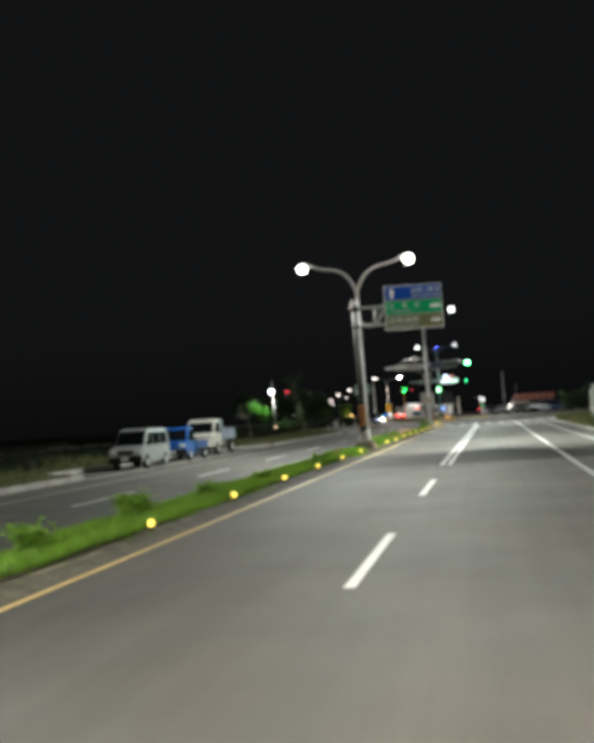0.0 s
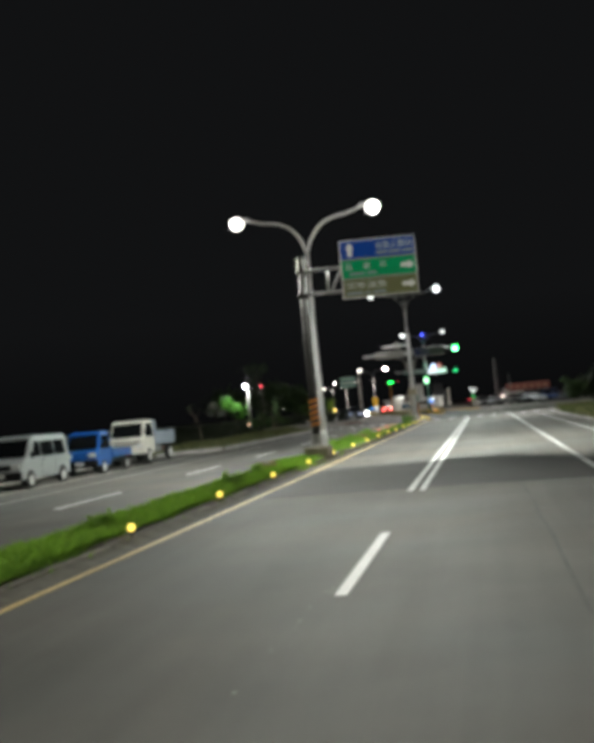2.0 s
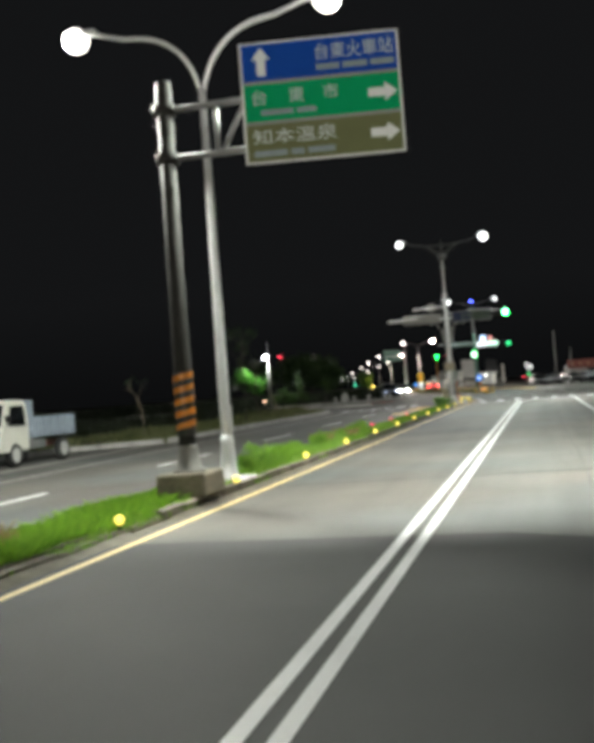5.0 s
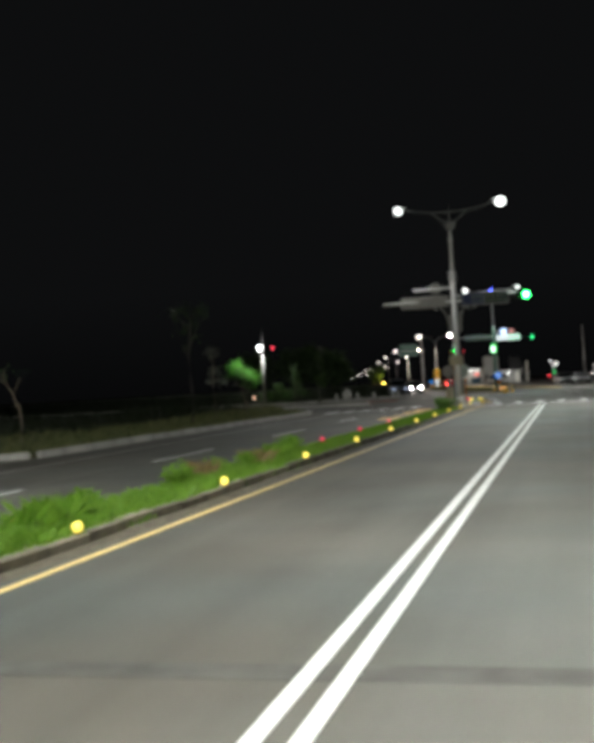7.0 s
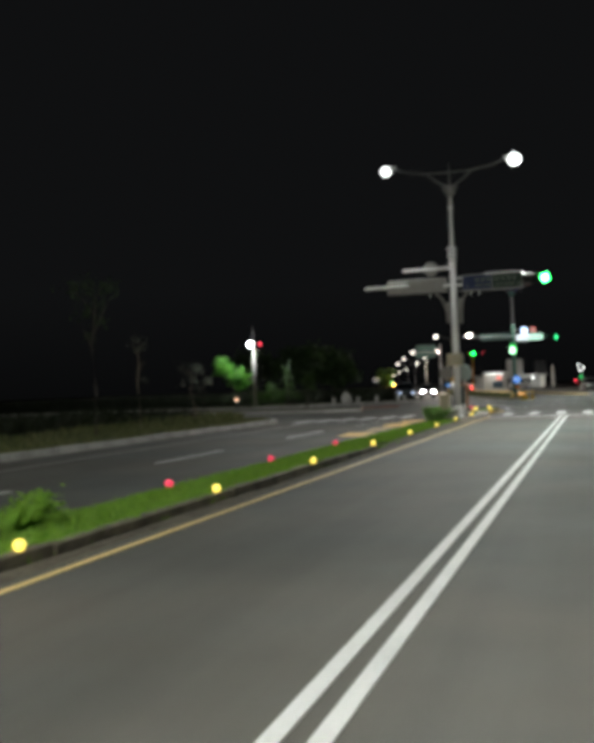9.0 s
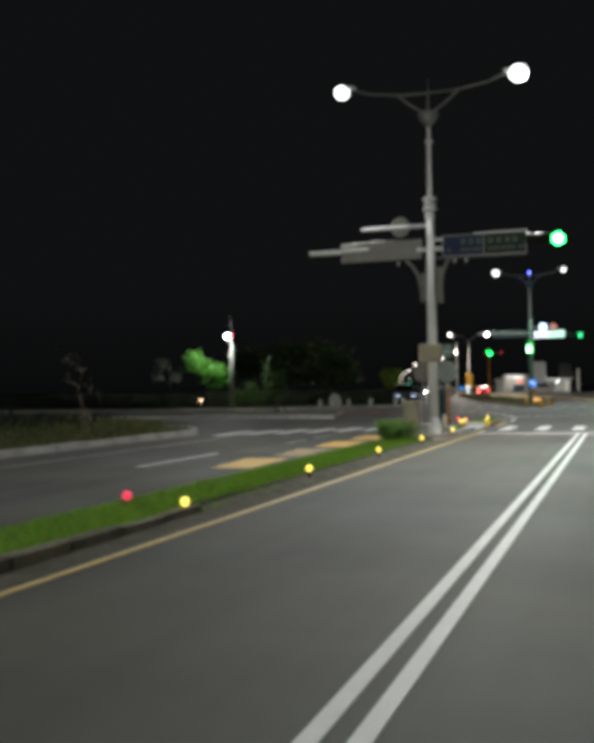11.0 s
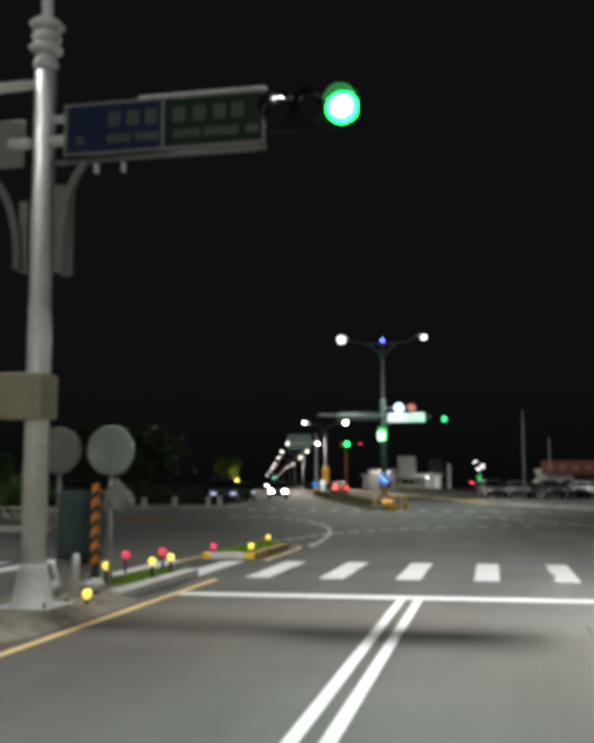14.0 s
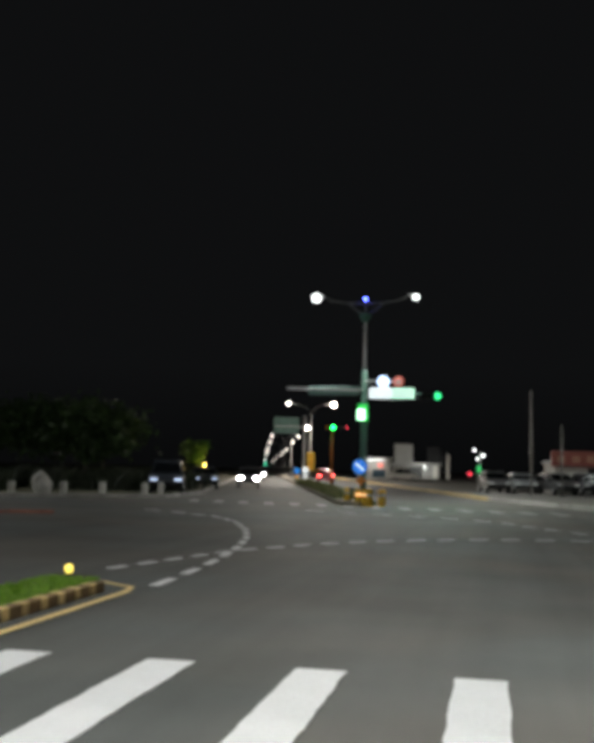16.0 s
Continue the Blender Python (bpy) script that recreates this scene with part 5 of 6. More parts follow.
for k, (x, y) in enumerate(((-5.6, 134.6), (-4.85, 132.9), (-4.5, 132.4), (-4.2, 131.7), (-3.72, 132.0), (-3.8, 133.4))):
    bo = thing("yellow_bollard", "stout yellow bollard at the nose of the far median", "bollard", (x, y, 0.05), group="bollards at the far median")
    part("post", lathe(B(), [(0.13, 0), (0.13, 0.63), (0.09, 0.7), (0.02, 0.72)], 14), YELLOW_PAINT, bo)
    # two bands get emission in place of light reflected by the bollards
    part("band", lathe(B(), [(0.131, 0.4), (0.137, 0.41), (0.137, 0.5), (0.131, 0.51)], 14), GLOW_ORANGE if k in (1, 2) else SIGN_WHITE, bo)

# lamps along the far road
for s, h, w in ((67, 8.9, 1.2), (118, 8.3, 0.6), (151, 7.9, 0.3), (182, 7.4, 0.2), (238, 6.9, 0.1), (285, 6.6, 0.1), (335, 6.3, 0.0), (412, 5.9, 0.0), (520, 5.6, 0.0), (660, 5.3, 0.0)):
    x, y, z = far(s, w, 0.17 if s < 395 else -0.03)
    lp = curved_lamp((x, y, z), 13.4, GLOW_FAR, h, 2.5, lights=False, r=0.24, group="street lamps of the far road", label="distant street lamp with two arms, lit")
    if s in (67, 118):
        if s == 67:
            part("banner_board", soften(box(B(), -0.4, 0.45, -0.2, -0.12, 1.2, 3.2), 0.02, 1), YELLOW_PAINT, lp, "upright yellow board on the pole")
        for c in (-2.6, 2.6):
            lamp_light("street_lamp_light", (x + c, y, h - 0.4), 2000 if s == 67 else 3500, (1.0, 0.92, 0.8))
# far sign plates, with emission standing in for the light on them
for name, label, x, y, faces in (("direction_disc", "small blue round direction sign above an orange plate", -19.3, 191.4, ((1.2, 0.3, "glow_blue_sign_far", (0.03, 0.25, 0.75), 0.7), (0.62, 0.2, "orange_plate_far", (0.75, 0.4, 0.08), 0.35))),
                                 ("round_sign", "pair of pale round signs on a post on the far median", -18.45, 191.6, ((1.32, 0.33, "glow_pale_sign_far", (0.8, 0.85, 0.85), 0.9), (0.68, 0.26, "pale_sign_far", (0.75, 0.78, 0.78), 0.6)))):
    sg = thing(name, label, "road sign", (x, y, 0.12))
    part("post", tube(B(), [(0, 0, 0), (0, 0, 1.5)], 0.04, 8), GALV, sg)
    for z, r, mname, colour, power in faces:
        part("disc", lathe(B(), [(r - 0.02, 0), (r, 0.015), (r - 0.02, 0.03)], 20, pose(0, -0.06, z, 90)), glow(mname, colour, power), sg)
fg = thing("far_signal", "distant signal on a pole with its green light on", "signal", (-57.2, 339.0, -0.03))
part("pole", tube(B(), [(0, 0, 0), (0, 0, 5.0)], 0.09, 8), DULL_STEEL, fg)
part("lens", lathe(B(), [(0.3, 0), (0.22, 0.06), (0.04, 0.1)], 14, pose(0, -0.1, 2.6, 90)), glow("distant_green_light", (0.1, 1.0, 0.55), 1.6), fg, "glowing green lens")
gt = thing("direction_sign", "dim teal back of a direction sign over the far road", "road sign", far(97, -0.6, 0.17), 13.4)
part("post", tube(B(), [(2.4, 0, 0), (2.4, 0, 9.0)], [0.16, 0.11], 12), GALV, gt)
part("arm", tube(B(), [(2.4, 0, 7.4), (-1.8, 0, 7.4)], 0.07, 8), GALV, gt)
part("panel", soften(box(B(), -2.0, 1.6, 0.1, 0.18, 6.4, 8.7), 0.02, 1), mat("teal_sign_panel", (0.05, 0.12, 0.1), 0.5, 0.2), gt)
fs = thing("far_signal", "roadside signal on an orange pole, green light on", "signal", (-15.2, 188.5, 0.1))
# the pole is orange over its whole height
part("pole", tube(B(), [(0, 0, 0), (0, 0, 5.9)], 0.09, 10), ORANGE, fs)
part("housing", soften(box(B(), -0.75, 0.35, -0.1, 0.15, 5.5, 5.95), 0.05), BLACK_PLASTIC, fs)
part("lens", lathe(B(), [(0.2, 0), (0.16, 0.05), (0.02, 0.08)], 16, pose(0.12, -0.1, 5.72, 90)), GLOW_GREEN, fs, "glowing green lens")
part("lens", lathe(B(), [(0.2, 0), (0.16, 0.05), (0.02, 0.08)], 16, pose(-0.45, -0.1, 5.72, 90)), ORANGE, fs, "dull orange lens")
part("red_lamp", lathe(B(), [(0.08, 0), (0.06, 0.04), (0.02, 0.06)], 12, pose(1.6, -0.1, 5.75, 90)), GLOW_RED, fs)
part("bracket", tube(B(), [(0, 0, 5.7), (1.6, 0, 5.75)], 0.035, 6), DULL_STEEL, fs)
# fixed unseen spots aimed up at the direction sign, in place of moving headlights
for x in (0.9, 2.1):
    sl = bpy.data.lights.new("sign_fill_spot", "SPOT")
    sl.energy, sl.color, sl.spot_size, sl.spot_blend, sl.shadow_soft_size = 7500, (1.0, 0.97, 0.9), radians(13), 0.8, 0.08
    new("sign_fill_spot", sl).matrix_world = look((x, -6.2, 0.75), (-1.3, 38, 5.7))
far_gl = bpy.data.lights.new("green_signal_glow", "SPOT")
far_gl.energy, far_gl.color, far_gl.spot_size, far_gl.spot_blend, far_gl.shadow_soft_size = 320, (0.1, 1.0, 0.45), radians(100), 0.8, 0.15
new("green_signal_glow", far_gl).matrix_world = look((-1.93, 142.0, 5.75), (1.5, 128, 0))
gl = bpy.data.lights.new("green_signal_glow", "SPOT")
gl.energy, gl.color, gl.spot_size, gl.spot_blend, gl.shadow_soft_size = 280, (0.1, 1.0, 0.5), radians(100), 0.8, 0.15
new("green_signal_glow", gl).matrix_world = look((-0.455, 88.15, 5.84), (0.2, 76, 0))


# ---- vehicles ----
def wheel(parent, x, y, r, w=0.17, side=1):
    wh = part("wheel", lathe(B(), [(r * 0.62, -w / 2), (r * 0.93, -w / 2), (r, -w / 2 + 0.03), (r, w / 2 - 0.03), (r * 0.93, w / 2), (r * 0.62, w / 2)], 22, pose(x, y, r, 0, 90, 0)), RUBBER, parent)
    part("rim", lathe(B(), [(r * 0.3, -w * 0.2), (r * 0.6, -w * 0.1), (r * 0.63, w * 0.52), (r * 0.56, w * 0.58), (r * 0.5, w * 0.53), (r * 0.26, w * 0.56), (r * 0.1, w * 0.62)], 18, pose(x, y, r, 0, 90 * side, 0)), CHROME, wh, "dull metal wheel rim")


def pane(name, corners, material, parent, label="", thick=0.012):
    """A thin plate through four corners, in order, thickened along its normal."""
    bm = B()
    f = bm.faces.new([bm.verts.new(c) for c in corners])
    f.normal_update()
    n = f.normal.copy()
    r = bmesh.ops.extrude_face_region(bm, geom=[f])
    for v in [g for g in r["geom"] if isinstance(g, bmesh.types.BMVert)]:
        v.co += n * thick
    bmesh.ops.recalc_face_normals(bm, faces=bm.faces[:])
    return part(name, bm, material, parent, label)


def lamp_unit(parent, name, x, y, z, w, h, material, d=0.05):
    return part(name, soften(box(B(), x - w / 2, x + w / 2, y - d / 2, y + d / 2, z - h / 2, z + h / 2), min(w, h) * 0.2), material, parent)


def mirror(parent, x, y, z, s):
    part("side_mirror", soften(box(B(), min(x, x + s * 0.16), max(x, x + s * 0.16), y - 0.05, y + 0.05, z - 0.11, z + 0.11), 0.03), BLACK_PLASTIC, parent)


def van(at, turn=0):
    t = thing("van", "silver-grey compact van parked at the roadside", "van", at, turn, "parked vehicles")
    tp = lambda z: 1.0 if z < 0.95 else 1.0 - 0.14 * (z - 0.95) / 0.9
    prof = [(-1.92, 0.32), (1.9, 0.32), (1.95, 0.6), (1.93, 1.0), (1.82, 1.72), (1.7, 1.83), (-0.55, 1.86), (-0.85, 1.78), (-1.42, 1.08), (-1.86, 0.92), (-1.98, 0.62)]
    part("body", soften(prism(B(), prof, 0.75, taper=tp), 0.05), SILVER_CAR, t)
    w = lambda z: 0.75 * tp(z) + 0.004
    for s in (-1, 1):
        for y0, y1, a in ((-1.05, -0.42, 0.3), (-0.32, 0.62, 0.0), (0.72, 1.6, -0.06)):
            c = [(s * w(1.08), y0, 1.08), (s * w(1.08), y1, 1.08), (s * w(1.62), y1 - max(0, -a), 1.62), (s * w(1.62), y0 + max(a, 0) + 0.0, 1.62)]
            pane("side_window", c if s > 0 else c[::-1], WINDOW_GLASS, t)
        part("door_seam", box(B(), s * 0.752 - 0.002, s * 0.752 + 0.002, -0.38, -0.365, 0.4, 1.02), BLACK_PAINT, t)
        part("door_seam", box(B(), s * 0.752 - 0.002, s * 0.752 + 0.002, 0.66, 0.675, 0.4, 1.02), BLACK_PAINT, t)
        part("door_handle", soften(box(B(), s * 0.765 - 0.012, s * 0.765 + 0.012, -0.3, -0.14, 0.94, 0.97), 0.006, 1), BLACK_PLASTIC, t)
        part("wheel_arch", lathe(B(), [(0.34, -0.03), (0.36, 0), (0.34, 0.03)], 20, pose(s * 0.73, -1.28, 0.3, 0, 90, 0)), BLACK_PLASTIC, t)
        part("wheel_arch", lathe(B(), [(0.34, -0.03), (0.36, 0), (0.34, 0.03)], 20, pose(s * 0.73, 1.25, 0.3, 0, 90, 0)), BLACK_PLASTIC, t)
        for y in (-1.28, 1.25):
            wheel(t, s * 0.69, y, 0.29, side=s)
        lamp_unit(t, "headlight", s * 0.55, -1.93, 0.82, 0.3, 0.2, LAMP_GLASS, 0.12)
        mirror(t, s * 0.72, -1.12, 1.18, s)
    pane("windscreen", [(-0.66, -1.43, 1.11), (0.66, -1.43, 1.11), (0.6, -0.93, 1.72), (-0.6, -0.93, 1.72)], WINDOW_GLASS, t)
    part("bumper", soften(box(B(), -0.76, 0.76, -2.04, -1.9, 0.3, 0.62), 0.05), BLACK_PLASTIC, t)
    part("grille", soften(box(B(), -0.38, 0.38, -1.99, -1.93, 0.7, 0.86), 0.02), BLACK_PLASTIC, t)
    part("number_plate", box(B(), -0.18, 0.18, -2.055, -2.042, 0.44, 0.58), PLATE, t, "blank pale number plate")
    return t


def pickup(at, turn=0):
    t = thing("pickup_truck", "small blue pickup truck parked behind the van", "pickup truck", at, turn, "parked vehicles")
    tp = lambda z: 1.0 if z < 1.0 else 1.0 - 0.13 * (z - 1.0) / 0.8
    prof = [(-2.02, 0.35), (-0.45, 0.35), (-0.42, 1.0), (-0.5, 1.72), (-0.6, 1.8), (-1.25, 1.8), (-1.4, 1.72), (-1.78, 1.05), (-2.0, 0.95), (-2.06, 0.6)]
    part("cab", soften(prism(B(), prof, 0.74, taper=tp), 0.045), BLUE_CAR, t)
    pane("windscreen", [(-0.65, -1.79, 1.09), (0.65, -1.79, 1.09), (0.58, -1.44, 1.68), (-0.58, -1.44, 1.68)], WINDOW_GLASS, t)
    bed = part("load_bed", box(B(), -0.74, 0.74, -0.38, 1.85, 0.62, 0.7), BLUE_CAR, t, "blue open load bed")
    for x0, x1, y0, y1 in ((-0.75, -0.7, -0.38, 1.85), (0.7, 0.75, -0.38, 1.85), (-0.75, 0.75, -0.38, -0.33), (-0.75, 0.75, 1.82, 1.87)):
        part("side_board", soften(box(B(), x0, x1, y0, y1, 0.68, 0.98), 0.01, 1), BLUE_CAR, bed)
    part("chassis", box(B(), -0.4, 0.4, -0.4, 1.8, 0.35, 0.6), BLACK_PAINT, t)
    for s in (-1, 1):
        c = [(s * 0.745, -1.5, 1.08), (s * 0.745, -0.62, 1.08), (s * 0.67, -0.66, 1.62), (s * 0.67, -1.3, 1.62)]
        pane("side_window", c if s > 0 else c[::-1], WINDOW_GLASS, t)
        for y in (-1.38, 1.2):
            wheel(t, s * 0.68, y, 0.29, side=s)
        lamp_unit(t, "headlight", s * 0.52, -2.03, 0.83, 0.32, 0.2, LAMP_GLASS, 0.12)
        mirror(t, s * 0.72, -1.5, 1.2, s)
        lamp_unit(t, "tail_light", s * 0.6, 1.88, 0.6, 0.2, 0.1, TAIL_LENS)
    part("bumper", soften(box(B(), -0.75, 0.75, -2.14, -2.0, 0.32, 0.62), 0.05), BLACK_PLASTIC, t)
    part("number_plate", box(B(), -0.18, 0.18, -2.155, -2.142, 0.42, 0.56), PLATE, t, "blank pale number plate")
    return t


def dump_truck(at, turn=0):
    t = thing("dump_truck", "white light dump truck with a grey tipping bed", "truck", at, turn, "parked vehicles")
    tp = lambda z: 1.0 if z < 1.2 else 1.0 - 0.08 * (z - 1.2) / 0.95
    prof = [(-2.3, 0.5), (-0.75, 0.5), (-0.72, 1.3), (-0.76, 2.05), (-0.86, 2.13), (-1.7, 2.15), (-1.86, 2.06), (-2.2, 1.3), (-2.34, 1.18), (-2.36, 0.75)]
    part("cab", soften(prism(B(), prof, 0.85, taper=tp), 0.045), WHITE_CAR, t)
    pane("windscreen", [(-0.75, -2.21, 1.34), (0.75, -2.21, 1.34), (0.7, -1.92, 1.98), (-0.7, -1.92, 1.98)], WINDOW_GLASS, t)
    part("chassis", box(B(), -0.4, 0.4, -0.75, 2.1, 0.5, 0.72), RUST, t, "rusty red chassis frame")
    bed = part("tipping_bed", box(B(), -0.84, 0.84, -0.45, 2.3, 0.86, 0.95), BED_GREY, t, "grey steel tipping bed")
    for x0, x1, y0, y1, z1 in ((-0.87, -0.82, -0.45, 2.3, 1.55), (0.82, 0.87, -0.45, 2.3, 1.55), (-0.87, 0.87, -0.52, -0.45, 2.12), (-0.87, 0.87, 2.28, 2.34, 1.55)):
        part("side_board", soften(box(B(), x0, x1, y0, y1, 0.9, z1), 0.012, 1), BED_GREY, bed)
    for s in (-1, 1):
        for k in range(6):
            part("rib", box(B(), s * 0.885 - 0.02, s * 0.885 + 0.02, -0.3 + 0.48 * k, -0.24 + 0.48 * k, 0.92, 1.53), BED_GREY, bed)
        c = [(s * 0.856, -1.95, 1.32), (s * 0.856, -0.95, 1.32), (s * 0.8, -0.98, 1.95), (s * 0.8, -1.72, 1.95)]
        pane("side_window", c if s > 0 else c[::-1], WINDOW_GLASS, t)
        for y in (-1.6, 1.5):
            wheel(t, s * 0.76, y, 0.38, 0.22, s)
        lamp_unit(t, "headlight", s * 0.64, -2.36, 0.9, 0.34, 0.2, LAMP_GLASS, 0.1)
        mirror(t, s * 0.86, -2.1, 1.55, s)
        part("mudguard", soften(box(B(), s * 0.76 - 0.13, s * 0.76 + 0.13, 1.05, 1.95, 0.78, 0.82), 0.01, 1), BLACK_PLASTIC, t)
    part("bumper", soften(box(B(), -0.86, 0.86, -2.46, -2.32, 0.5, 0.78), 0.05), WHITE_CAR, t)
    part("valance", soften(box(B(), -0.8, 0.8, -2.4, -2.28, 0.34, 0.5), 0.03), BLACK_PLASTIC, t)
    for z in (0.98, 1.1):
        part("grille_slot", soften(box(B(), -0.7, 0.7, -2.375, -2.33, z, z + 0.05), 0.015, 1), BLACK_PLASTIC, t)
    for x in (-0.35, 0.25):
        part("wiper", tube(B(), [(x, -2.225, 1.36), (x + 0.38, -2.14, 1.5)], 0.012, 5), BLACK_PLASTIC, t)
    part("fuel_tank", soften(box(B(), 0.45, 0.8, -0.5, 0.4, 0.5, 0.8), 0.05), DULL_STEEL, t)
    part("number_plate", box(B(), -0.18, 0.18, -2.475, -2.462, 0.56, 0.7), PLATE, t, "blank pale number plate")
    return t


def hatchback(at, turn, paint, label, group="", tail=None, head=None, height=1.62, kind_name="car", name="car"):
    """A rounded hatchback or SUV, its front towards -y."""
    t = thing(name, label, kind_name, at, turn, group)
    h = height
    tp = lambda z: 1.0 if z < 0.95 else 1.0 - 0.2 * (z - 0.95) / (h - 0.95)
    prof = [(-2.1, 0.35), (2.05, 0.35), (2.14, 0.62), (2.1, 0.98), (1.92, 1.12), (1.62, h - 0.12), (1.4, h - 0.02), (0.0, h), (-0.35, h - 0.06), (-1.12, 1.03), (-1.95, 0.86), (-2.14, 0.65)]
    part("body", soften(prism(B(), prof, 0.87, taper=tp), 0.06), paint, t)
    w = lambda z: 0.87 * tp(z) + 0.004
    pane("windscreen", [(-0.76, -1.08, 1.1), (0.76, -1.08, 1.1), (0.64, -0.42, h - 0.13), (-0.64, -0.42, h - 0.13)], WINDOW_GLASS, t)
    pane("rear_window", [(0.72, 1.93, 1.16), (-0.72, 1.93, 1.16), (-0.62, 1.68, h - 0.16), (0.62, 1.68, h - 0.16)], WINDOW_GLASS, t)
    for s in (-1, 1):
        z0, z1 = 1.06, h - 0.15
        for y0, y1, a, b in ((-0.95, 0.12, 0.55, 0.0), (0.2, 1.1, 0.0, 0.0), (1.17, 1.72, 0.0, 0.25)):
            c = [(s * w(z0), y0, z0), (s * w(z0), y1, z0), (s * w(z1), y1 - b, z1), (s * w(z1), y0 + a, z1)]
            pane("side_window", c if s > 0 else c[::-1], WINDOW_GLASS, t)
        for y in (-1.32, 1.32):
            wheel(t, s * 0.79, y, 0.33, 0.2, s)
        mirror(t, s * 0.84, -0.85, 1.08, s)
        lamp_unit(t, "headlight", s * 0.63, -2.08, 0.74, 0.38, 0.16, head or LAMP_GLASS, 0.14)
        lamp_unit(t, "tail_light", s * 0.66, 2.08, 0.92, 0.32, 0.17, tail or TAIL_LENS, 0.16)
    part("bumper", soften(box(B(), -0.85, 0.85, 2.06, 2.2, 0.36, 0.64), 0.05), paint, t)
    part("bumper_strip", soften(box(B(), -0.6, 0.6, 2.17, 2.22, 0.4, 0.46), 0.01, 1), CHROME, t)
    part("number_plate", box(B(), -0.18, 0.18, 2.142, 2.16, 0.76, 0.9), PLATE, t, "blank pale number plate")
    part("front_bumper", soften(box(B(), -0.85, 0.85, -2.2, -2.06, 0.36, 0.62), 0.05), BLACK_PLASTIC, t)
    return t


van((-14.27, 38.0, 0)).scale = (0.98, 1, 0.95)
pickup((-14.3, 44.6, 0)).scale = (0.97, 0.97, 0.94)
dump_truck((-14.92, 51.7, 0)).scale = (0.99, 0.99, 0.95)
hatchback((-17.0, 195.0, 0.0), 193.4, RED_CAR, "red sport utility car with lit tail lights", tail=GLOW_TAIL)
oncoming = hatchback((-18.3, 166.5, 0), 13.4, MURKY_CAR, "oncoming car with bright headlights on", "oncoming cars", head=GLOW_HEAD)
for d, w in ((90, -4.6), (150, -4.8)):
    copy_thing(oncoming, pose(*far(d, w), 0, 0, 13.4))
hatchback((-19.6, 158.5, 0), 20, DARK_CAR, "dark car waiting with dipped headlights on", "oncoming cars", head=GLOW_DIM_HEAD)
hatchback((-16.3, 140.6, 0.12), 16, DARK_CAR, "dark van standing at the far corner under the roadside tree", height=1.75, kind_name="van", name="dark_van", head=GLOW_DIM_HEAD)
parked = hatchback((1.0, 166.5, 0.1), 12, MURKY_CAR, "grey car parked on the forecourt", "cars on the forecourt")
copy_thing(parked, pose(5.6, 164.8, 0.1, 0, 0, 20))
pale = hatchback((3.1, 166.0, 0.1), 8, SILVER_CAR, "silver car parked on the forecourt", "cars on the forecourt", height=1.5)
copy_thing(pale, pose(9.2, 163.5, 0.1, 0, 0, 70))
dark = hatchback((7.6, 164.5, 0.1), 15, DARK_CAR, "dark car parked on the forecourt", "cars on the forecourt")
copy_thing(dark, pose(14.2, 160.5, 0.1, 0, 0, 24))
blue = hatchback((12.4, 163, 0.1), 60, NAVY_CAR, "blue van parked beside the shop", "cars on the forecourt", height=1.9, kind_name="van", name="blue_van")
hatchback((-12.6, 243, 0.1), 95, WHITE_CAR, "white van standing before the pale building", height=2.0, kind_name="van", name="white_van")

# lorry standing on the near verge
RED_BOARD = mat("red_board_paint", (0.45, 0.06, 0.03), 0.6)
lorry = thing("box_lorry", "parked grey box lorry with striped boards at its rear", "truck", (8.85, 59.0, 0.1))
part("cargo_box", soften(box(B(), -1.0, 1.0, -2.0, 2.6, 0.95, 2.45), 0.03), LORRY_GREY, lorry)
part("cab", soften(box(B(), -0.95, 0.95, 2.75, 4.4, 0.6, 2.2), 0.1), WHITE_CAR, lorry)
part("chassis", box(B(), -0.45, 0.45, -1.9, 4.2, 0.55, 0.9), BLACK_PAINT, lorry)
part("tailboard", box(B(), -0.98, -0.35, -2.03, -2.0, 1.0, 1.45), mat("blue_white_tailboard", (0.16, 0.3, 0.5), 0.5), lorry, "pale blue tailboard")
part("tailboard", box(B(), -0.33, 0.98, -2.03, -2.0, 1.0, 1.9), RUST, lorry, "rusty brown tailboard")
hazard = part("hazard_board", box(B(), -1.0, -0.28, -2.06, -2.035, 0.62, 0.9), YELLOW_PAINT, lorry, "yellow board with black slanted stripes")
for k in range(4):
    x = -0.98 + 0.18 * k
    bm = B()
    bm.faces.new([bm.verts.new(v) for v in ((x, -2.064, 0.62), (x + 0.08, -2.064, 0.62), (x + 0.16, -2.064, 0.9), (x + 0.08, -2.064, 0.9))])
    part("stripe", bm, BLACK_PAINT, hazard)
board = part("striped_board", box(B(), -0.24, 0.95, -2.06, -2.035, 0.45, 1.0), SIGN_WHITE, lorry, "white board with upright red stripes")
for k in range(4):
    x = -0.2 + 0.3 * k
    part("stripe", box(B(), x, x + 0.15, -2.066, -2.06, 0.46, 0.99), RED_BOARD, board)
part("tail_lift", soften(box(B(), -0.9, 0.9, -2.12, -2.02, 0.9, 0.98), 0.02, 1), DULL_STEEL, lorry)
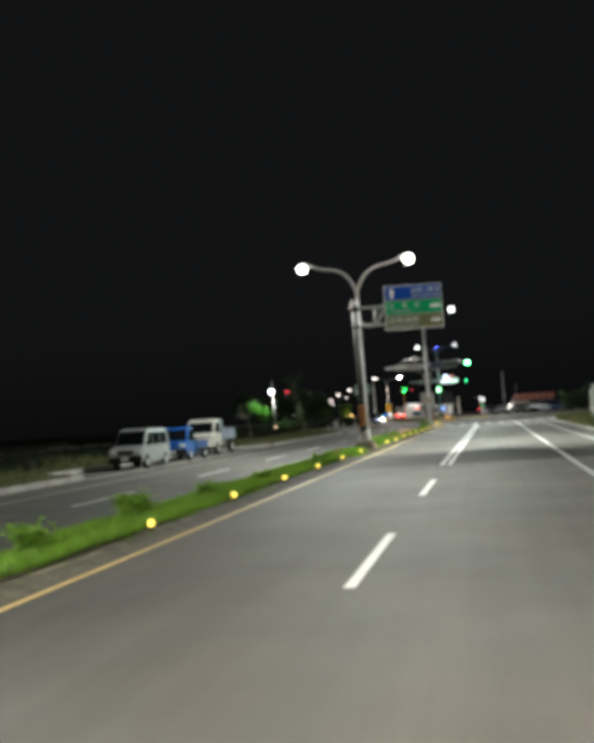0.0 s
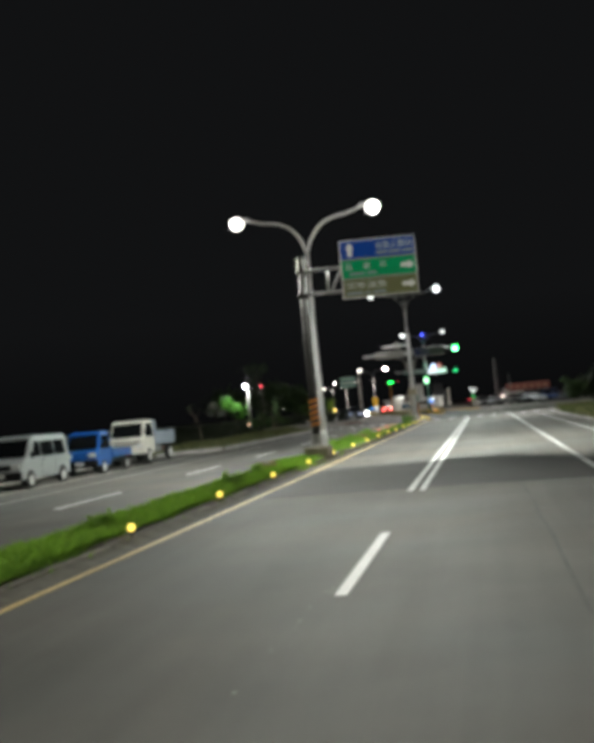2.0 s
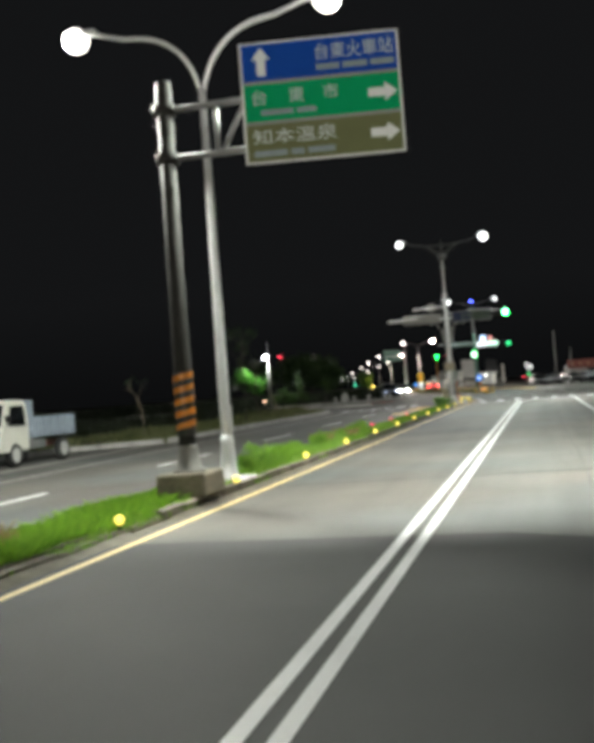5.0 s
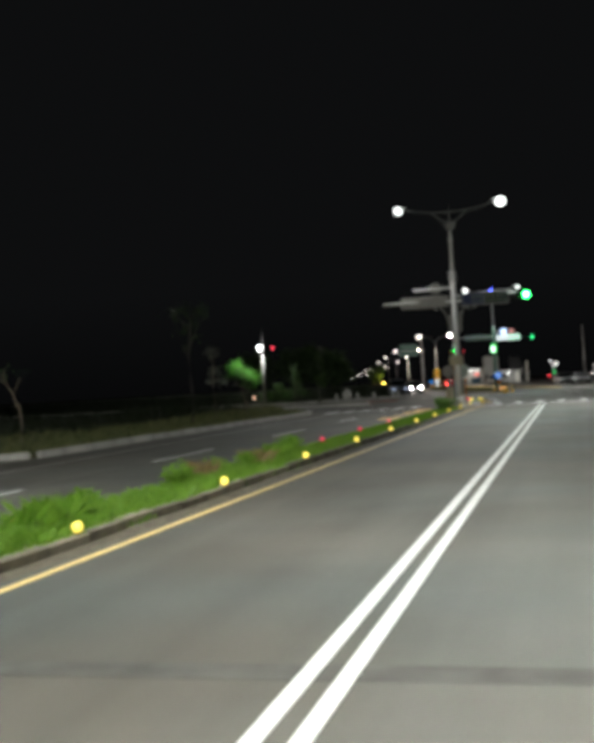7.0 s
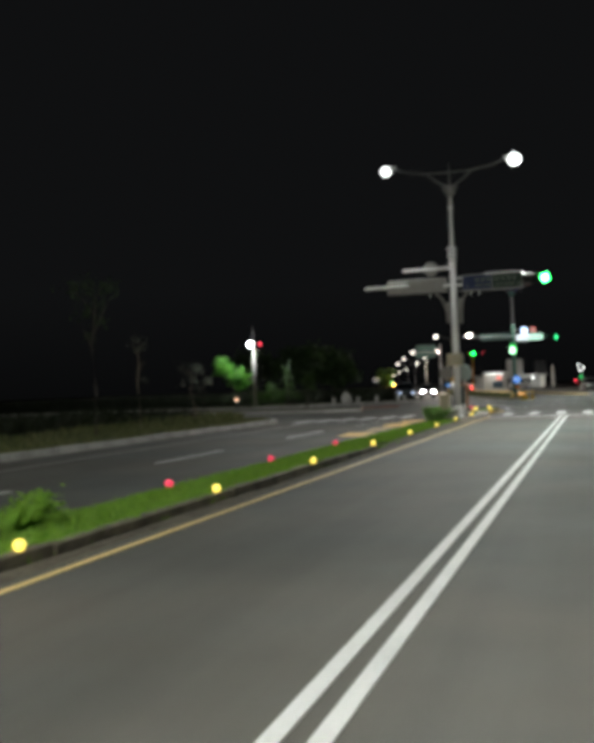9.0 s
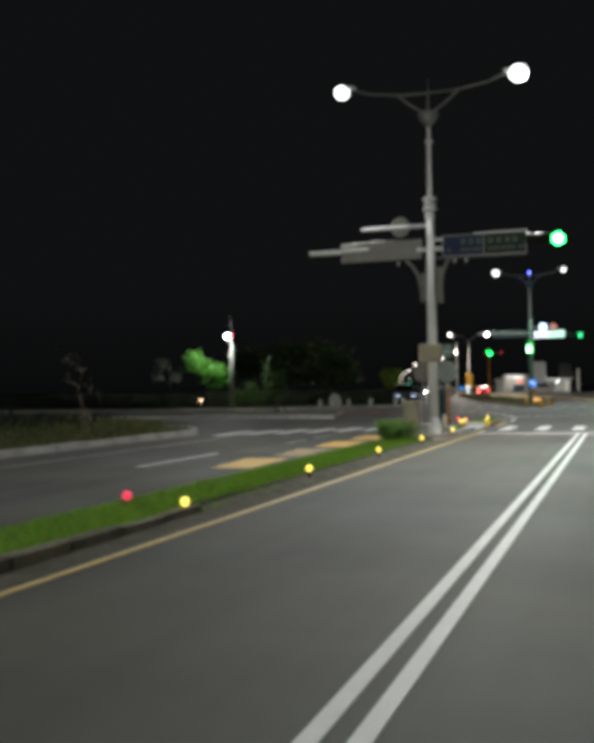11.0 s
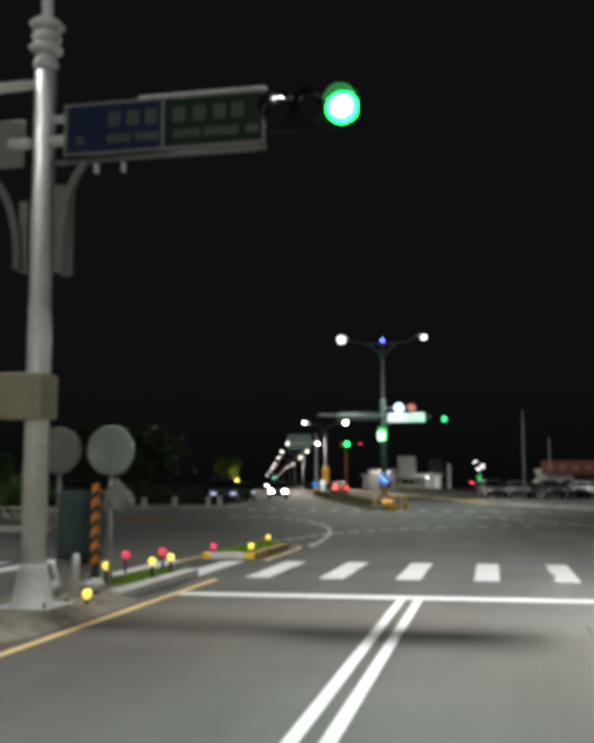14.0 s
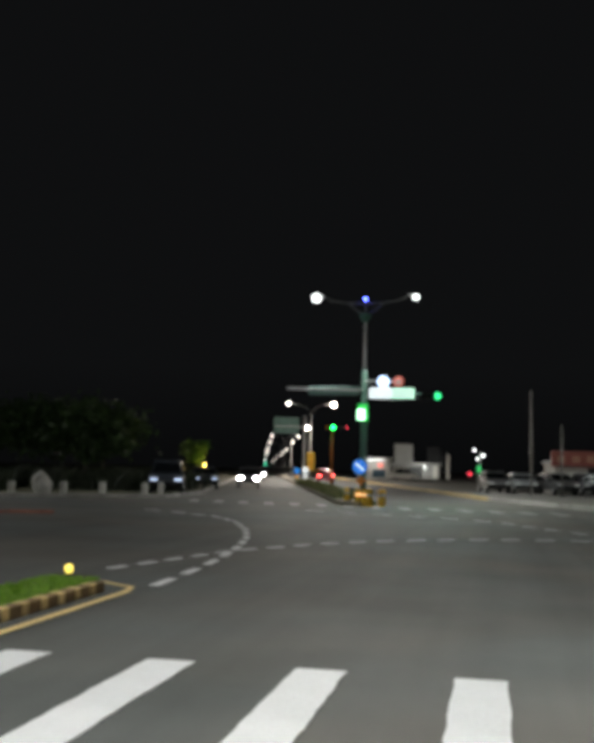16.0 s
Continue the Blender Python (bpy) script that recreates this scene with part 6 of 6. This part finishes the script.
for s in (-1, 1):
    for y in (-1.1, 3.4):
        wheel(lorry, s * 0.85, y, 0.4, 0.24, s)
    lamp_unit(lorry, "tail_light", s * 0.85, -2.06, 0.45, 0.22, 0.1, TAIL_LENS)


# ---- trees and plants ----
def tree(at, height, crown, seed, leaf=LEAF, n=2600, trunk_r=0.08, label="slender roadside tree with a sparse crown", lean=0.0, leaf_size=0.09, start=0.45, name="tree", bark=None):
    rnd = random.Random(seed)
    t = thing(name, label, "tree", at, group="roadside trees")
    bm = B()
    top = Vector((lean, rnd.uniform(-0.2, 0.2), height * 0.8))
    mid = Vector((lean * 0.35 + rnd.uniform(-0.12, 0.12), rnd.uniform(-0.12, 0.12), height * 0.42))
    tube(bm, [(0, 0, 0), mid, top], [trunk_r, trunk_r * 0.75, trunk_r * 0.3], 8)
    tips = []
    for k in range(9):
        f = start + (1 - start) * k / 9
        base = mid.lerp(top, max(0, min(1, (f - 0.4) / 0.6)))
        a = rnd.uniform(0, 6.28)
        tip = base + Vector((math.cos(a) * crown * rnd.uniform(0.4, 1), math.sin(a) * crown * rnd.uniform(0.4, 1), height * rnd.uniform(0.08, 0.3)))
        tube(bm, [base, base.lerp(tip, 0.5) + Vector((0, 0, 0.1)), tip], [trunk_r * 0.4, trunk_r * 0.28, trunk_r * 0.1], 5)
        tips += [tip, base.lerp(tip, 0.65)]
    tips.append(top)
    part("trunk", bm, bark or DARK_BARK, t)
    verts, faces = [], []
    for _ in range(n):
        c = rnd.choice(tips) + Vector((rnd.gauss(0, 1), rnd.gauss(0, 1), rnd.gauss(0, 0.75))) * crown * 0.24
        u = Vector((rnd.gauss(0, 1), rnd.gauss(0, 1), rnd.gauss(0, 0.6))).normalized() * rnd.uniform(0.7, 1.4) * leaf_size
        v = u.cross(Vector((rnd.gauss(0, 1), rnd.gauss(0, 1), rnd.gauss(0, 1)))).normalized() * leaf_size * rnd.uniform(0.4, 0.6)
        i = len(verts)
        verts += [tuple(c - u), tuple(c + v), tuple(c + u), tuple(c - v)]
        faces.append((i, i + 1, i + 2, i + 3))
    me = bpy.data.meshes.new("crown")
    me.from_pydata(verts, [], faces)
    me.materials.append(leaf)
    part("crown", me, None, t)
    return t


def young_tree(at, stem, twigs, tufts, label, leaf=LEAF, bark=BARK, r=0.045, leaf_size=0.07, seed=1, stakes=False, across=(0.93, 0.36), name="tree"):
    """A slim planted tree: a bent stem through (u, z) pairs, twigs between pairs, and loose tufts of leaves (u, z, radius, number), u across the road's line of sight."""
    rnd = random.Random(seed)
    t = thing(name, label, "tree", at, group="roadside trees")
    ax, ay = across

    def place(u, z, v=0.0):
        return Vector((u * ax - v * ay, u * ay + v * ax, z))

    bm = B()
    n = len(stem)
    tube(bm, [place(u, z) for u, z in stem], [r * (1 - 0.75 * k / (n - 1)) for k in range(n)], 8)
    for (u0, z0), (u1, z1) in twigs:
        v = rnd.uniform(-0.3, 0.3)
        tube(bm, [place(u0, z0), place((u0 + u1) / 2, (z0 + z1) / 2 + 0.06, v * 0.4), place(u1, z1, v)], [r * 0.4, r * 0.28, r * 0.12], 5)
    part("trunk", bm, bark, t)
    verts, faces = [], []
    for u, z, rad, num in tufts:
        for _ in range(num):
            c = place(u, z) + Vector((rnd.gauss(0, 0.5), rnd.gauss(0, 0.5), rnd.gauss(0, 0.42))) * rad
            a = Vector((rnd.gauss(0, 1), rnd.gauss(0, 1), rnd.gauss(-0.2, 0.7))).normalized() * rnd.uniform(0.6, 1.3) * leaf_size
            d = a.cross(Vector((rnd.gauss(0, 1), rnd.gauss(0, 1), rnd.gauss(0, 1)))).normalized() * leaf_size * rnd.uniform(0.35, 0.6)
            i = len(verts)
            verts += [tuple(c - a), tuple(c + d), tuple(c + a), tuple(c - d)]
            faces.append((i, i + 1, i + 2, i + 3))
    me = bpy.data.meshes.new("crown")
    me.from_pydata(verts, [], faces)
    me.materials.append(leaf)
    part("crown", me, None, t)
    if stakes:
        for k in range(3):
            a = k * 2.1 + 0.5
            part("stake", tube(B(), [(math.cos(a) * 0.42, math.sin(a) * 0.42, 0), (-math.cos(a) * 0.05, -math.sin(a) * 0.05, 0.85)], 0.03, 6), BARK, t)
    return t


young_tree((-15.3, 62.9, 0.1), [(0, 0), (0.02, 0.75), (-0.02, 1.25), (-0.2, 1.75), (-0.55, 2.4)], [((-0.2, 1.75), (0.1, 2.3)), ((-0.4, 2.1), (-0.75, 2.2)), ((-0.5, 2.3), (-0.35, 2.75))],
           [(-0.5, 2.5, 0.35, 14), (0.1, 2.3, 0.25, 8)], "bare leaning young tree on the verge", LEAF_DARK, r=0.046, seed=1)
young_tree((-14.7, 76.1, 0.1), [(0, 0), (0.05, 1.6), (-0.05, 3.2), (0.1, 4.4), (0.05, 5.3)], [((0, 3.0), (-0.5, 4.0)), ((0.05, 3.6), (0.6, 4.8)), ((0.05, 4.2), (-0.5, 5.0)), ((0.05, 4.6), (0.5, 5.3)), ((0.0, 3.4), (0.15, 4.0))],
           [(-0.45, 5.1, 0.5, 60), (-0.1, 5.25, 0.45, 50), (0.55, 5.1, 0.35, 50), (0.1, 4.7, 0.5, 50), (-0.1, 4.2, 0.5, 45), (0.25, 4.0, 0.3, 25), (-0.15, 3.5, 0.25, 20)], "tall dark-stemmed roadside tree with a ragged thin crown", LEAF_DIM, DARK_BARK, 0.06, 0.075, 2)
young_tree((-15.4, 80.9, 0.1), [(0, 0), (0.03, 0.9), (-0.04, 1.9), (0.03, 2.8), (0.0, 3.6)], [((0, 2.4), (0.3, 2.75)), ((0.02, 3.0), (-0.3, 3.5)), ((0.02, 3.1), (0.35, 3.6)), ((-0.02, 2.1), (0.3, 2.0))],
           [(-0.1, 3.55, 0.3, 34), (0.2, 3.5, 0.28, 26), (0.0, 3.2, 0.22, 16), (0.25, 2.05, 0.14, 8)], "slim young tree with a small crown on the verge", GREY_LEAF, seed=3, leaf_size=0.06, r=0.04)
young_tree((-16.3, 88.6, 0.1), [(0, 0), (-0.05, 0.8), (-0.22, 1.5), (-0.1, 2.2), (-0.2, 2.7)], [((-0.2, 1.6), (-0.6, 1.9)), ((-0.15, 2.0), (0.15, 2.3)), ((-0.15, 2.2), (-0.5, 2.6))],
           [(-0.55, 2.65, 0.3, 30), (-0.65, 1.9, 0.22, 18), (0.15, 1.6, 0.3, 26), (-0.1, 2.3, 0.2, 14)], "staked young tree with few pale leaves on the verge", GREY_LEAF, seed=4, leaf_size=0.065, stakes=True)
young_tree((-32.3, 128.6, 0.1), [(0, 0), (0.1, 1.4), (0.0, 2.6), (0.1, 3.6)], [((0, 1.8), (-0.7, 2.6)), ((0.05, 2.2), (0.6, 2.7)), ((0.05, 2.8), (-0.5, 3.6))],
           [(-0.6, 3.6, 0.6, 60), (-0.8, 2.6, 0.5, 60), (0.5, 2.5, 0.5, 50)], "thin tree with dusty grey leaves beside the lit tree", GREY_LEAF, DARK_BARK, 0.06, 0.13, 5)
young_tree((-30.9, 133.4, 0.1), [(0, 0), (-0.1, 1.0), (-0.35, 1.9), (-0.9, 3.3)], [((-0.2, 1.4), (0.6, 2.6)), ((-0.3, 1.8), (0.2, 3.0)), ((-0.6, 2.5), (-1.4, 3.4)), ((-0.1, 1.0), (0.8, 1.8))],
           [(-1.25, 4.1, 0.75, 170), (-0.9, 3.5, 0.8, 190), (-1.5, 3.4, 0.5, 70), (-0.3, 3.1, 0.7, 130), (0.35, 3.15, 0.7, 150), (0.75, 2.8, 0.6, 130), (0.75, 2.1, 0.55, 110), (0.3, 1.8, 0.5, 60), (-0.3, 2.2, 0.5, 40)],
           "ragged leaning tree lit bright green by a nearby lamp", LIT_LEAF, DARK_BARK, 0.09, 0.15, 15)
young_tree((-28.0, 135.0, 0.1), [(0, 0), (0.05, 0.5), (0.1, 1.0)], [((0, 0.3), (-0.6, 1.2)), ((0, 0.3), (0.6, 1.1)), ((0.05, 0.6), (0.1, 1.8))],
           [(-0.5, 0.9, 0.9, 200), (0.4, 0.9, 0.9, 200), (0.1, 1.7, 0.7, 140), (1.2, 0.7, 0.8, 140), (-1.4, 0.6, 0.8, 120)], "low dark bush at the foot of the lamp post", LEAF, DARK_BARK, 0.07, 0.15, 19, name="bush")
young_tree((-24.6, 131.4, 0.1), [(0, 0), (0.0, 0.7), (-0.1, 1.4)], [((0, 0.4), (-0.6, 1.4)), ((0, 0.4), (0.5, 1.2)), ((0, 0.8), (-0.1, 2.0))],
           [(-0.6, 1.1, 0.7, 150), (0.1, 0.9, 0.6, 110), (-0.4, 1.8, 0.5, 90)], "dim green bush around the palm", LEAF, DARK_BARK, 0.07, 0.13, 20, name="bush")
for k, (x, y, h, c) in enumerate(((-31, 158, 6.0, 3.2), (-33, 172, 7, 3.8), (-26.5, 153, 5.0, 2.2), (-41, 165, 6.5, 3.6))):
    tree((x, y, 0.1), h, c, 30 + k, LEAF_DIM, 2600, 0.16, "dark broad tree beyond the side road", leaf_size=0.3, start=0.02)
tree((-24.5, 172, 0.1), 3.7, 1.05, 50, LEAF, 800, 0.1, "tree lit yellow beside the far road", leaf_size=0.2, start=0.3)
al = thing("amber_lamp", "small amber lamp on a post under the tree, lit", "lamp post", (-23.3, 171.0, 0.1))
part("post", tube(B(), [(0, 0, 0), (0, 0, 1.5)], 0.05, 8), DULL_STEEL, al)
part("lamp", lathe(B(), [(0.04, -0.11), (0.12, -0.06), (0.13, 0.04), (0.04, 0.11)], 14, pose(0, -0.1, 1.6)), glow("amber_light", (1.0, 0.72, 0.25), 3), al, "glowing amber lamp")
lamp_light("amber_lamp_light", (-23.3, 170.4, 1.7), 60, (1.0, 0.72, 0.18), 0.3, (-24.5, 172, 3.2))
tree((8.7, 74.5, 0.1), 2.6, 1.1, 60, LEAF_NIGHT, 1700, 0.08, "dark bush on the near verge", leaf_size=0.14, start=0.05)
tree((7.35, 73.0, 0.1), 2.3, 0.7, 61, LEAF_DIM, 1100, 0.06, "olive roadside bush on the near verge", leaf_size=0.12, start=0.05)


def palm(at, height, seed):
    """A young palm with spiky fronds."""
    rnd = random.Random(seed)
    t = thing("palm", "young spiky palm beside the lamp post", "palm", at)
    part("trunk", tube(B(), [(0, 0, 0), (0.04, 0, height * 0.4), (0.02, 0.03, height * 0.72)], [0.09, 0.07, 0.05], 8), DARK_BARK, t)
    for k in range(16):
        a, up = k * 2.4, rnd.uniform(0.5, 1.5)
        reach = rnd.uniform(0.55, 0.9)
        d = Vector((math.cos(a), math.sin(a), 0))
        n = Vector((-d.y, d.x, 0))
        base = Vector((0.02, 0.03, height * rnd.uniform(0.45, 0.72)))
        bm = B()
        rows = []
        for i in range(5):
            f = i / 4
            p = base + d * reach * f * (1 - 0.25 * f) + Vector((0, 0, height * 0.3 * (up * f * 1.5 - 1.15 * f * f)))
            w = 0.12 * math.sin(math.pi * (0.15 + 0.8 * f))
            rows.append([bm.verts.new(p + n * w - Vector((0, 0, w * 0.5))), bm.verts.new(p), bm.verts.new(p - n * w - Vector((0, 0, w * 0.5)))])
        for p, q in zip(rows, rows[1:]):
            for i in range(2):
                bm.faces.new((p[i], p[i + 1], q[i + 1], q[i]))
        part("frond", bm, PALM_LEAF, t)
    return t


palm((-25.0, 130.6, 0.1), 4.3, 3)
sapling = tree((-18.5, 114.9, 0.12), 2.7, 0.6, 9, LEAF, 260, 0.04, "staked sapling on the dirt verge", leaf_size=0.09, name="sapling")
for k in range(3):
    a = k * 2.1 + 0.5
    part("stake", tube(B(), [(math.cos(a) * 0.55, math.sin(a) * 0.55, 0), (-math.cos(a) * 0.06, -math.sin(a) * 0.06, 0.95)], 0.035, 6), DARK_BARK, sapling)
ol = thing("marker_lamp", "small orange lamp low on a post in the verge, lit", "lamp", (-26.3, 121, 0.0))
part("post", tube(B(), [(0, 0, 0), (0, 0, 0.8)], 0.04, 8), DULL_STEEL, ol)
part("lamp", lathe(B(), [(0.04, -0.1), (0.11, -0.05), (0.11, 0.05), (0.03, 0.1)], 12, pose(0, 0, 0.88)), glow("orange_marker", (1.0, 0.6, 0.4), 2.5), ol)

wl = thing("lamp_post", "pale post lamp standing among bushes, lit", "lamp post", (-29.25, 134.0, 0.1))
part("post", tube(B(), [(0, 0, 0), (0, 0, 5.5)], [0.22, 0.14], 12), GREY_BACK, wl)
part("lamp", lathe(B(), [(0.08, -0.25), (0.3, -0.1), (0.32, 0.12), (0.12, 0.3)], 16, pose(-0.2, -0.2, 5.8)), GLOW_COOL, wl, "bright white lamp globe")
part("aerial", tube(B(), [(0, 0, 5.5), (0, 0, 7.6)], 0.03, 6), BLACK_PAINT, wl)
globe = bpy.data.lights.new("lamp_post_light", "POINT")
globe.energy, globe.color, globe.shadow_soft_size = 1600, (0.95, 1.0, 0.95), 0.3
new("lamp_post_light", globe).location = (-29.85, 132.9, 6.35)
rl = thing("red_signal", "small red signal light on a thin pole", "signal", (-25.0, 123.5, 0.0))
part("pole", tube(B(), [(0, 0, 0), (0, 0, 5.4)], 0.035, 8), BLACK_PAINT, rl)
part("lens", lathe(B(), [(0.12, 0), (0.1, 0.05), (0.02, 0.07)], 16, pose(0, -0.03, 5.43, 90)), GLOW_RED, rl)

# bollards and stone on the far corner
bol = thing("stone_bollard", "squat pale stone bollard on the far corner", "bollard", (-21.2, 132.4, 0.1), group="stone bollards")
part("post", soften(box(B(), -0.13, 0.13, -0.13, 0.13, 0, 0.6), 0.03), PALE_CONCRETE, bol)
for x, y in ((-19.4, 134.2), (-17.9, 135.4), (-16.1, 136.5), (-15.9, 138.4)):
    copy_thing(bol, pose(x, y, 0.1))
bm = B()
bmesh.ops.create_icosphere(bm, subdivisions=3, radius=0.6)
for v in bm.verts:
    v.co *= 1 + 0.35 * noise.noise(v.co * 2.2) + 0.1 * noise.noise(v.co * 6)
    v.co.x *= 1.0 - 0.45 * max(0, v.co.z) / 0.6
    v.co.z = max(-0.42, v.co.z * 0.95)
stone = solid("boulder", bm, CONCRETE, "large pale pointed boulder standing on the corner", "boulder")
stone.location, stone.scale = (-20.3, 133.7, 0.55), (0.82, 0.85, 1.1)

# ---- buildings and forecourt beyond the junction ----
hut = thing("shop_building", "low pale building with a raised block and white pillars", "building", (-16.5, 286, 0.1), 6)
part("wall", box(B(), -9.5, 7.0, 0, 9, 0, 2.6), WALL_GREY, hut)
part("roof", box(B(), -9.9, 7.4, -2.4, 9.2, 2.65, 3.05), WALL_GREY, hut)
part("upper_storey", box(B(), -2.0, 1.6, 1.0, 6, 3.05, 6.8), WALL_GREY, hut)
bm = B()
prism(bm, [(-2.2, 3.06), (8.5, 3.06), (8.5, 6.6), (4.5, 6.3)], 1.2)
for v in bm.verts:
    v.co.x += 6.0
part("wing_roof", bm, SHEET_ROOF, hut)
for x, w in ((6.0, 0.5), (8.4, 0.3)):
    part("pillar", soften(box(B(), x - w, x + w, -2.3, -1.8, 0, 2.65 if w > 0.4 else 5.0), 0.04, 1), WALL_WHITE, hut, "white pillar")
for x in (-6.5, -2.8, 0.8):
    part("doorway", box(B(), x, x + 2.6, -0.02, 0.0, 0.1, 2.2), BLACK_PAINT, hut)
part("porch_lamp", lathe(B(), [(0.05, -0.2), (0.25, -0.12), (0.28, 0.05), (0.1, 0.15)], 12, pose(3.9, -2.0, 2.35)), GLOW_FLOOD, hut, "glowing porch lamp")
lamp_light("porch_light", (-12.6, 280.5, 2.9), 130, (0.97, 1.0, 0.96), 0.4, (-13.5, 284, 0.6))
kiosk = thing("kiosk", "small white kiosk with a lit red sign", "kiosk", (-18.2, 251, 0.1), 8)
part("wall", soften(box(B(), -2.1, 2.1, 0, 2.4, 0, 3.2), 0.03, 1), WALL_WHITE, kiosk)
part("roof", soften(box(B(), -2.3, 2.7, -1.3, 2.5, 3.26, 3.6), 0.02, 1), WALL_WHITE, kiosk)
part("column", soften(box(B(), 2.2, 2.45, -1.2, -0.9, 0, 3.25), 0.02, 1), WALL_WHITE, kiosk, "slim white column under the eaves")
# no lamp is known here; tube and light added to brighten the wall
part("eave_fill_lamp", soften(box(B(), -1.6, 1.6, -1.1, -0.98, 3.14, 3.22), 0.02, 1), GLOW_FLOOD, kiosk, "added tube lamp under the eaves to brighten the wall")
lamp_light("kiosk_fill_light", (-18.0, 249.75, 3.2), 18, (1.0, 0.98, 0.94), 0.6, (-18.2, 251.2, 0.6))
part("opening", box(B(), -0.4, 1.7, -0.02, 0.0, 0.3, 1.6), mat("kiosk_blue", (0.02, 0.06, 0.09), 0.5), kiosk)
part("lit_sign", soften(box(B(), 0.5, 1.3, -0.2, -0.05, 2.0, 2.6), 0.02, 1), glow("small_red_sign", (0.9, 0.2, 0.16), 0.9), kiosk, "lit red sign board")
shop = thing("roadside_shop", "single-storey shop with a long faded red awning sign", "building", (8.4, 165, 0.1), 4)
part("wall", box(B(), -3.0, 3.2, 0, 6, 0, 2.3), WALL_WHITE, shop)
part("opening", box(B(), -0.6, 2.6, -0.02, 0, 0.2, 2.0), BLACK_PAINT, shop)
part("awning", soften(box(B(), -3.3, 3.4, -0.9, -0.6, 2.05, 3.2), 0.03, 1), AWNING_RED, shop)
bars(-2.9, 2.35, (0.55, 0.55, 0.55, 0.55, 0.55, 0.55), 0.5, 0.5, AWNING_PALE, shop, y=-0.905)
part("roof", box(B(), -3.2, 3.3, -0.6, 6.2, 2.3, 2.5), SHEET_ROOF, shop)
for x, y, h, r in ((3.52, 158.5, 7.2, 0.085), (5.5, 158, 4.8, 0.055)):
    up = thing("utility_pole", "slim grey utility pole on the far corner", "utility pole", (x, y, 0.1), group="utility poles")
    part("pole", tube(B(), [(0, 0, 0), (0, 0, h)], [r, r * 0.7], 10), GREY_BACK, up)
    part("step_iron", tube(B(), [(-0.2, 0, h * 0.8), (0.2, 0, h * 0.8)], 0.02, 6), DULL_STEEL, up)
fl = thing("flood_lamp", "cluster of small white flood lamps on a post, lit", "lamp post", (0.0, 165, 0.1))
part("post", tube(B(), [(0, 0, 0), (0, 0, 3.1)], 0.06, 8), DULL_STEEL, fl)
for x, z in ((-0.42, 3.15), (0.22, 2.75), (-0.2, 2.5)):
    part("lamp", lathe(B(), [(0.03, -0.09), (0.09 + 0.05 * (x > 0), -0.02), (0.08 + 0.05 * (x > 0), 0.06), (0.03, 0.09)], 12, pose(x, -0.1, z)), GLOW_FLOOD, fl)
part("green_lamp", soften(box(B(), -0.25, 0.05, -0.15, -0.07, 1.5, 2.0), 0.02, 1), glow("dim_green_sign", (0.03, 0.6, 0.14), 0.5), fl, "dim green lit sign")
part("red_lamp", lathe(B(), [(0.12, 0), (0.1, 0.05), (0.02, 0.08)], 12, pose(-0.75, -0.1, 1.35, 90)), GLOW_RED, fl)
part("bracket", tube(B(), [(-0.75, -0.05, 1.35), (0, 0, 1.35)], 0.03, 6), DULL_STEEL, fl)
lamp_light("flood_light", (0.0, 164.3, 2.7), 130, (0.95, 1.0, 0.98), 0.3, (3, 155, 0))
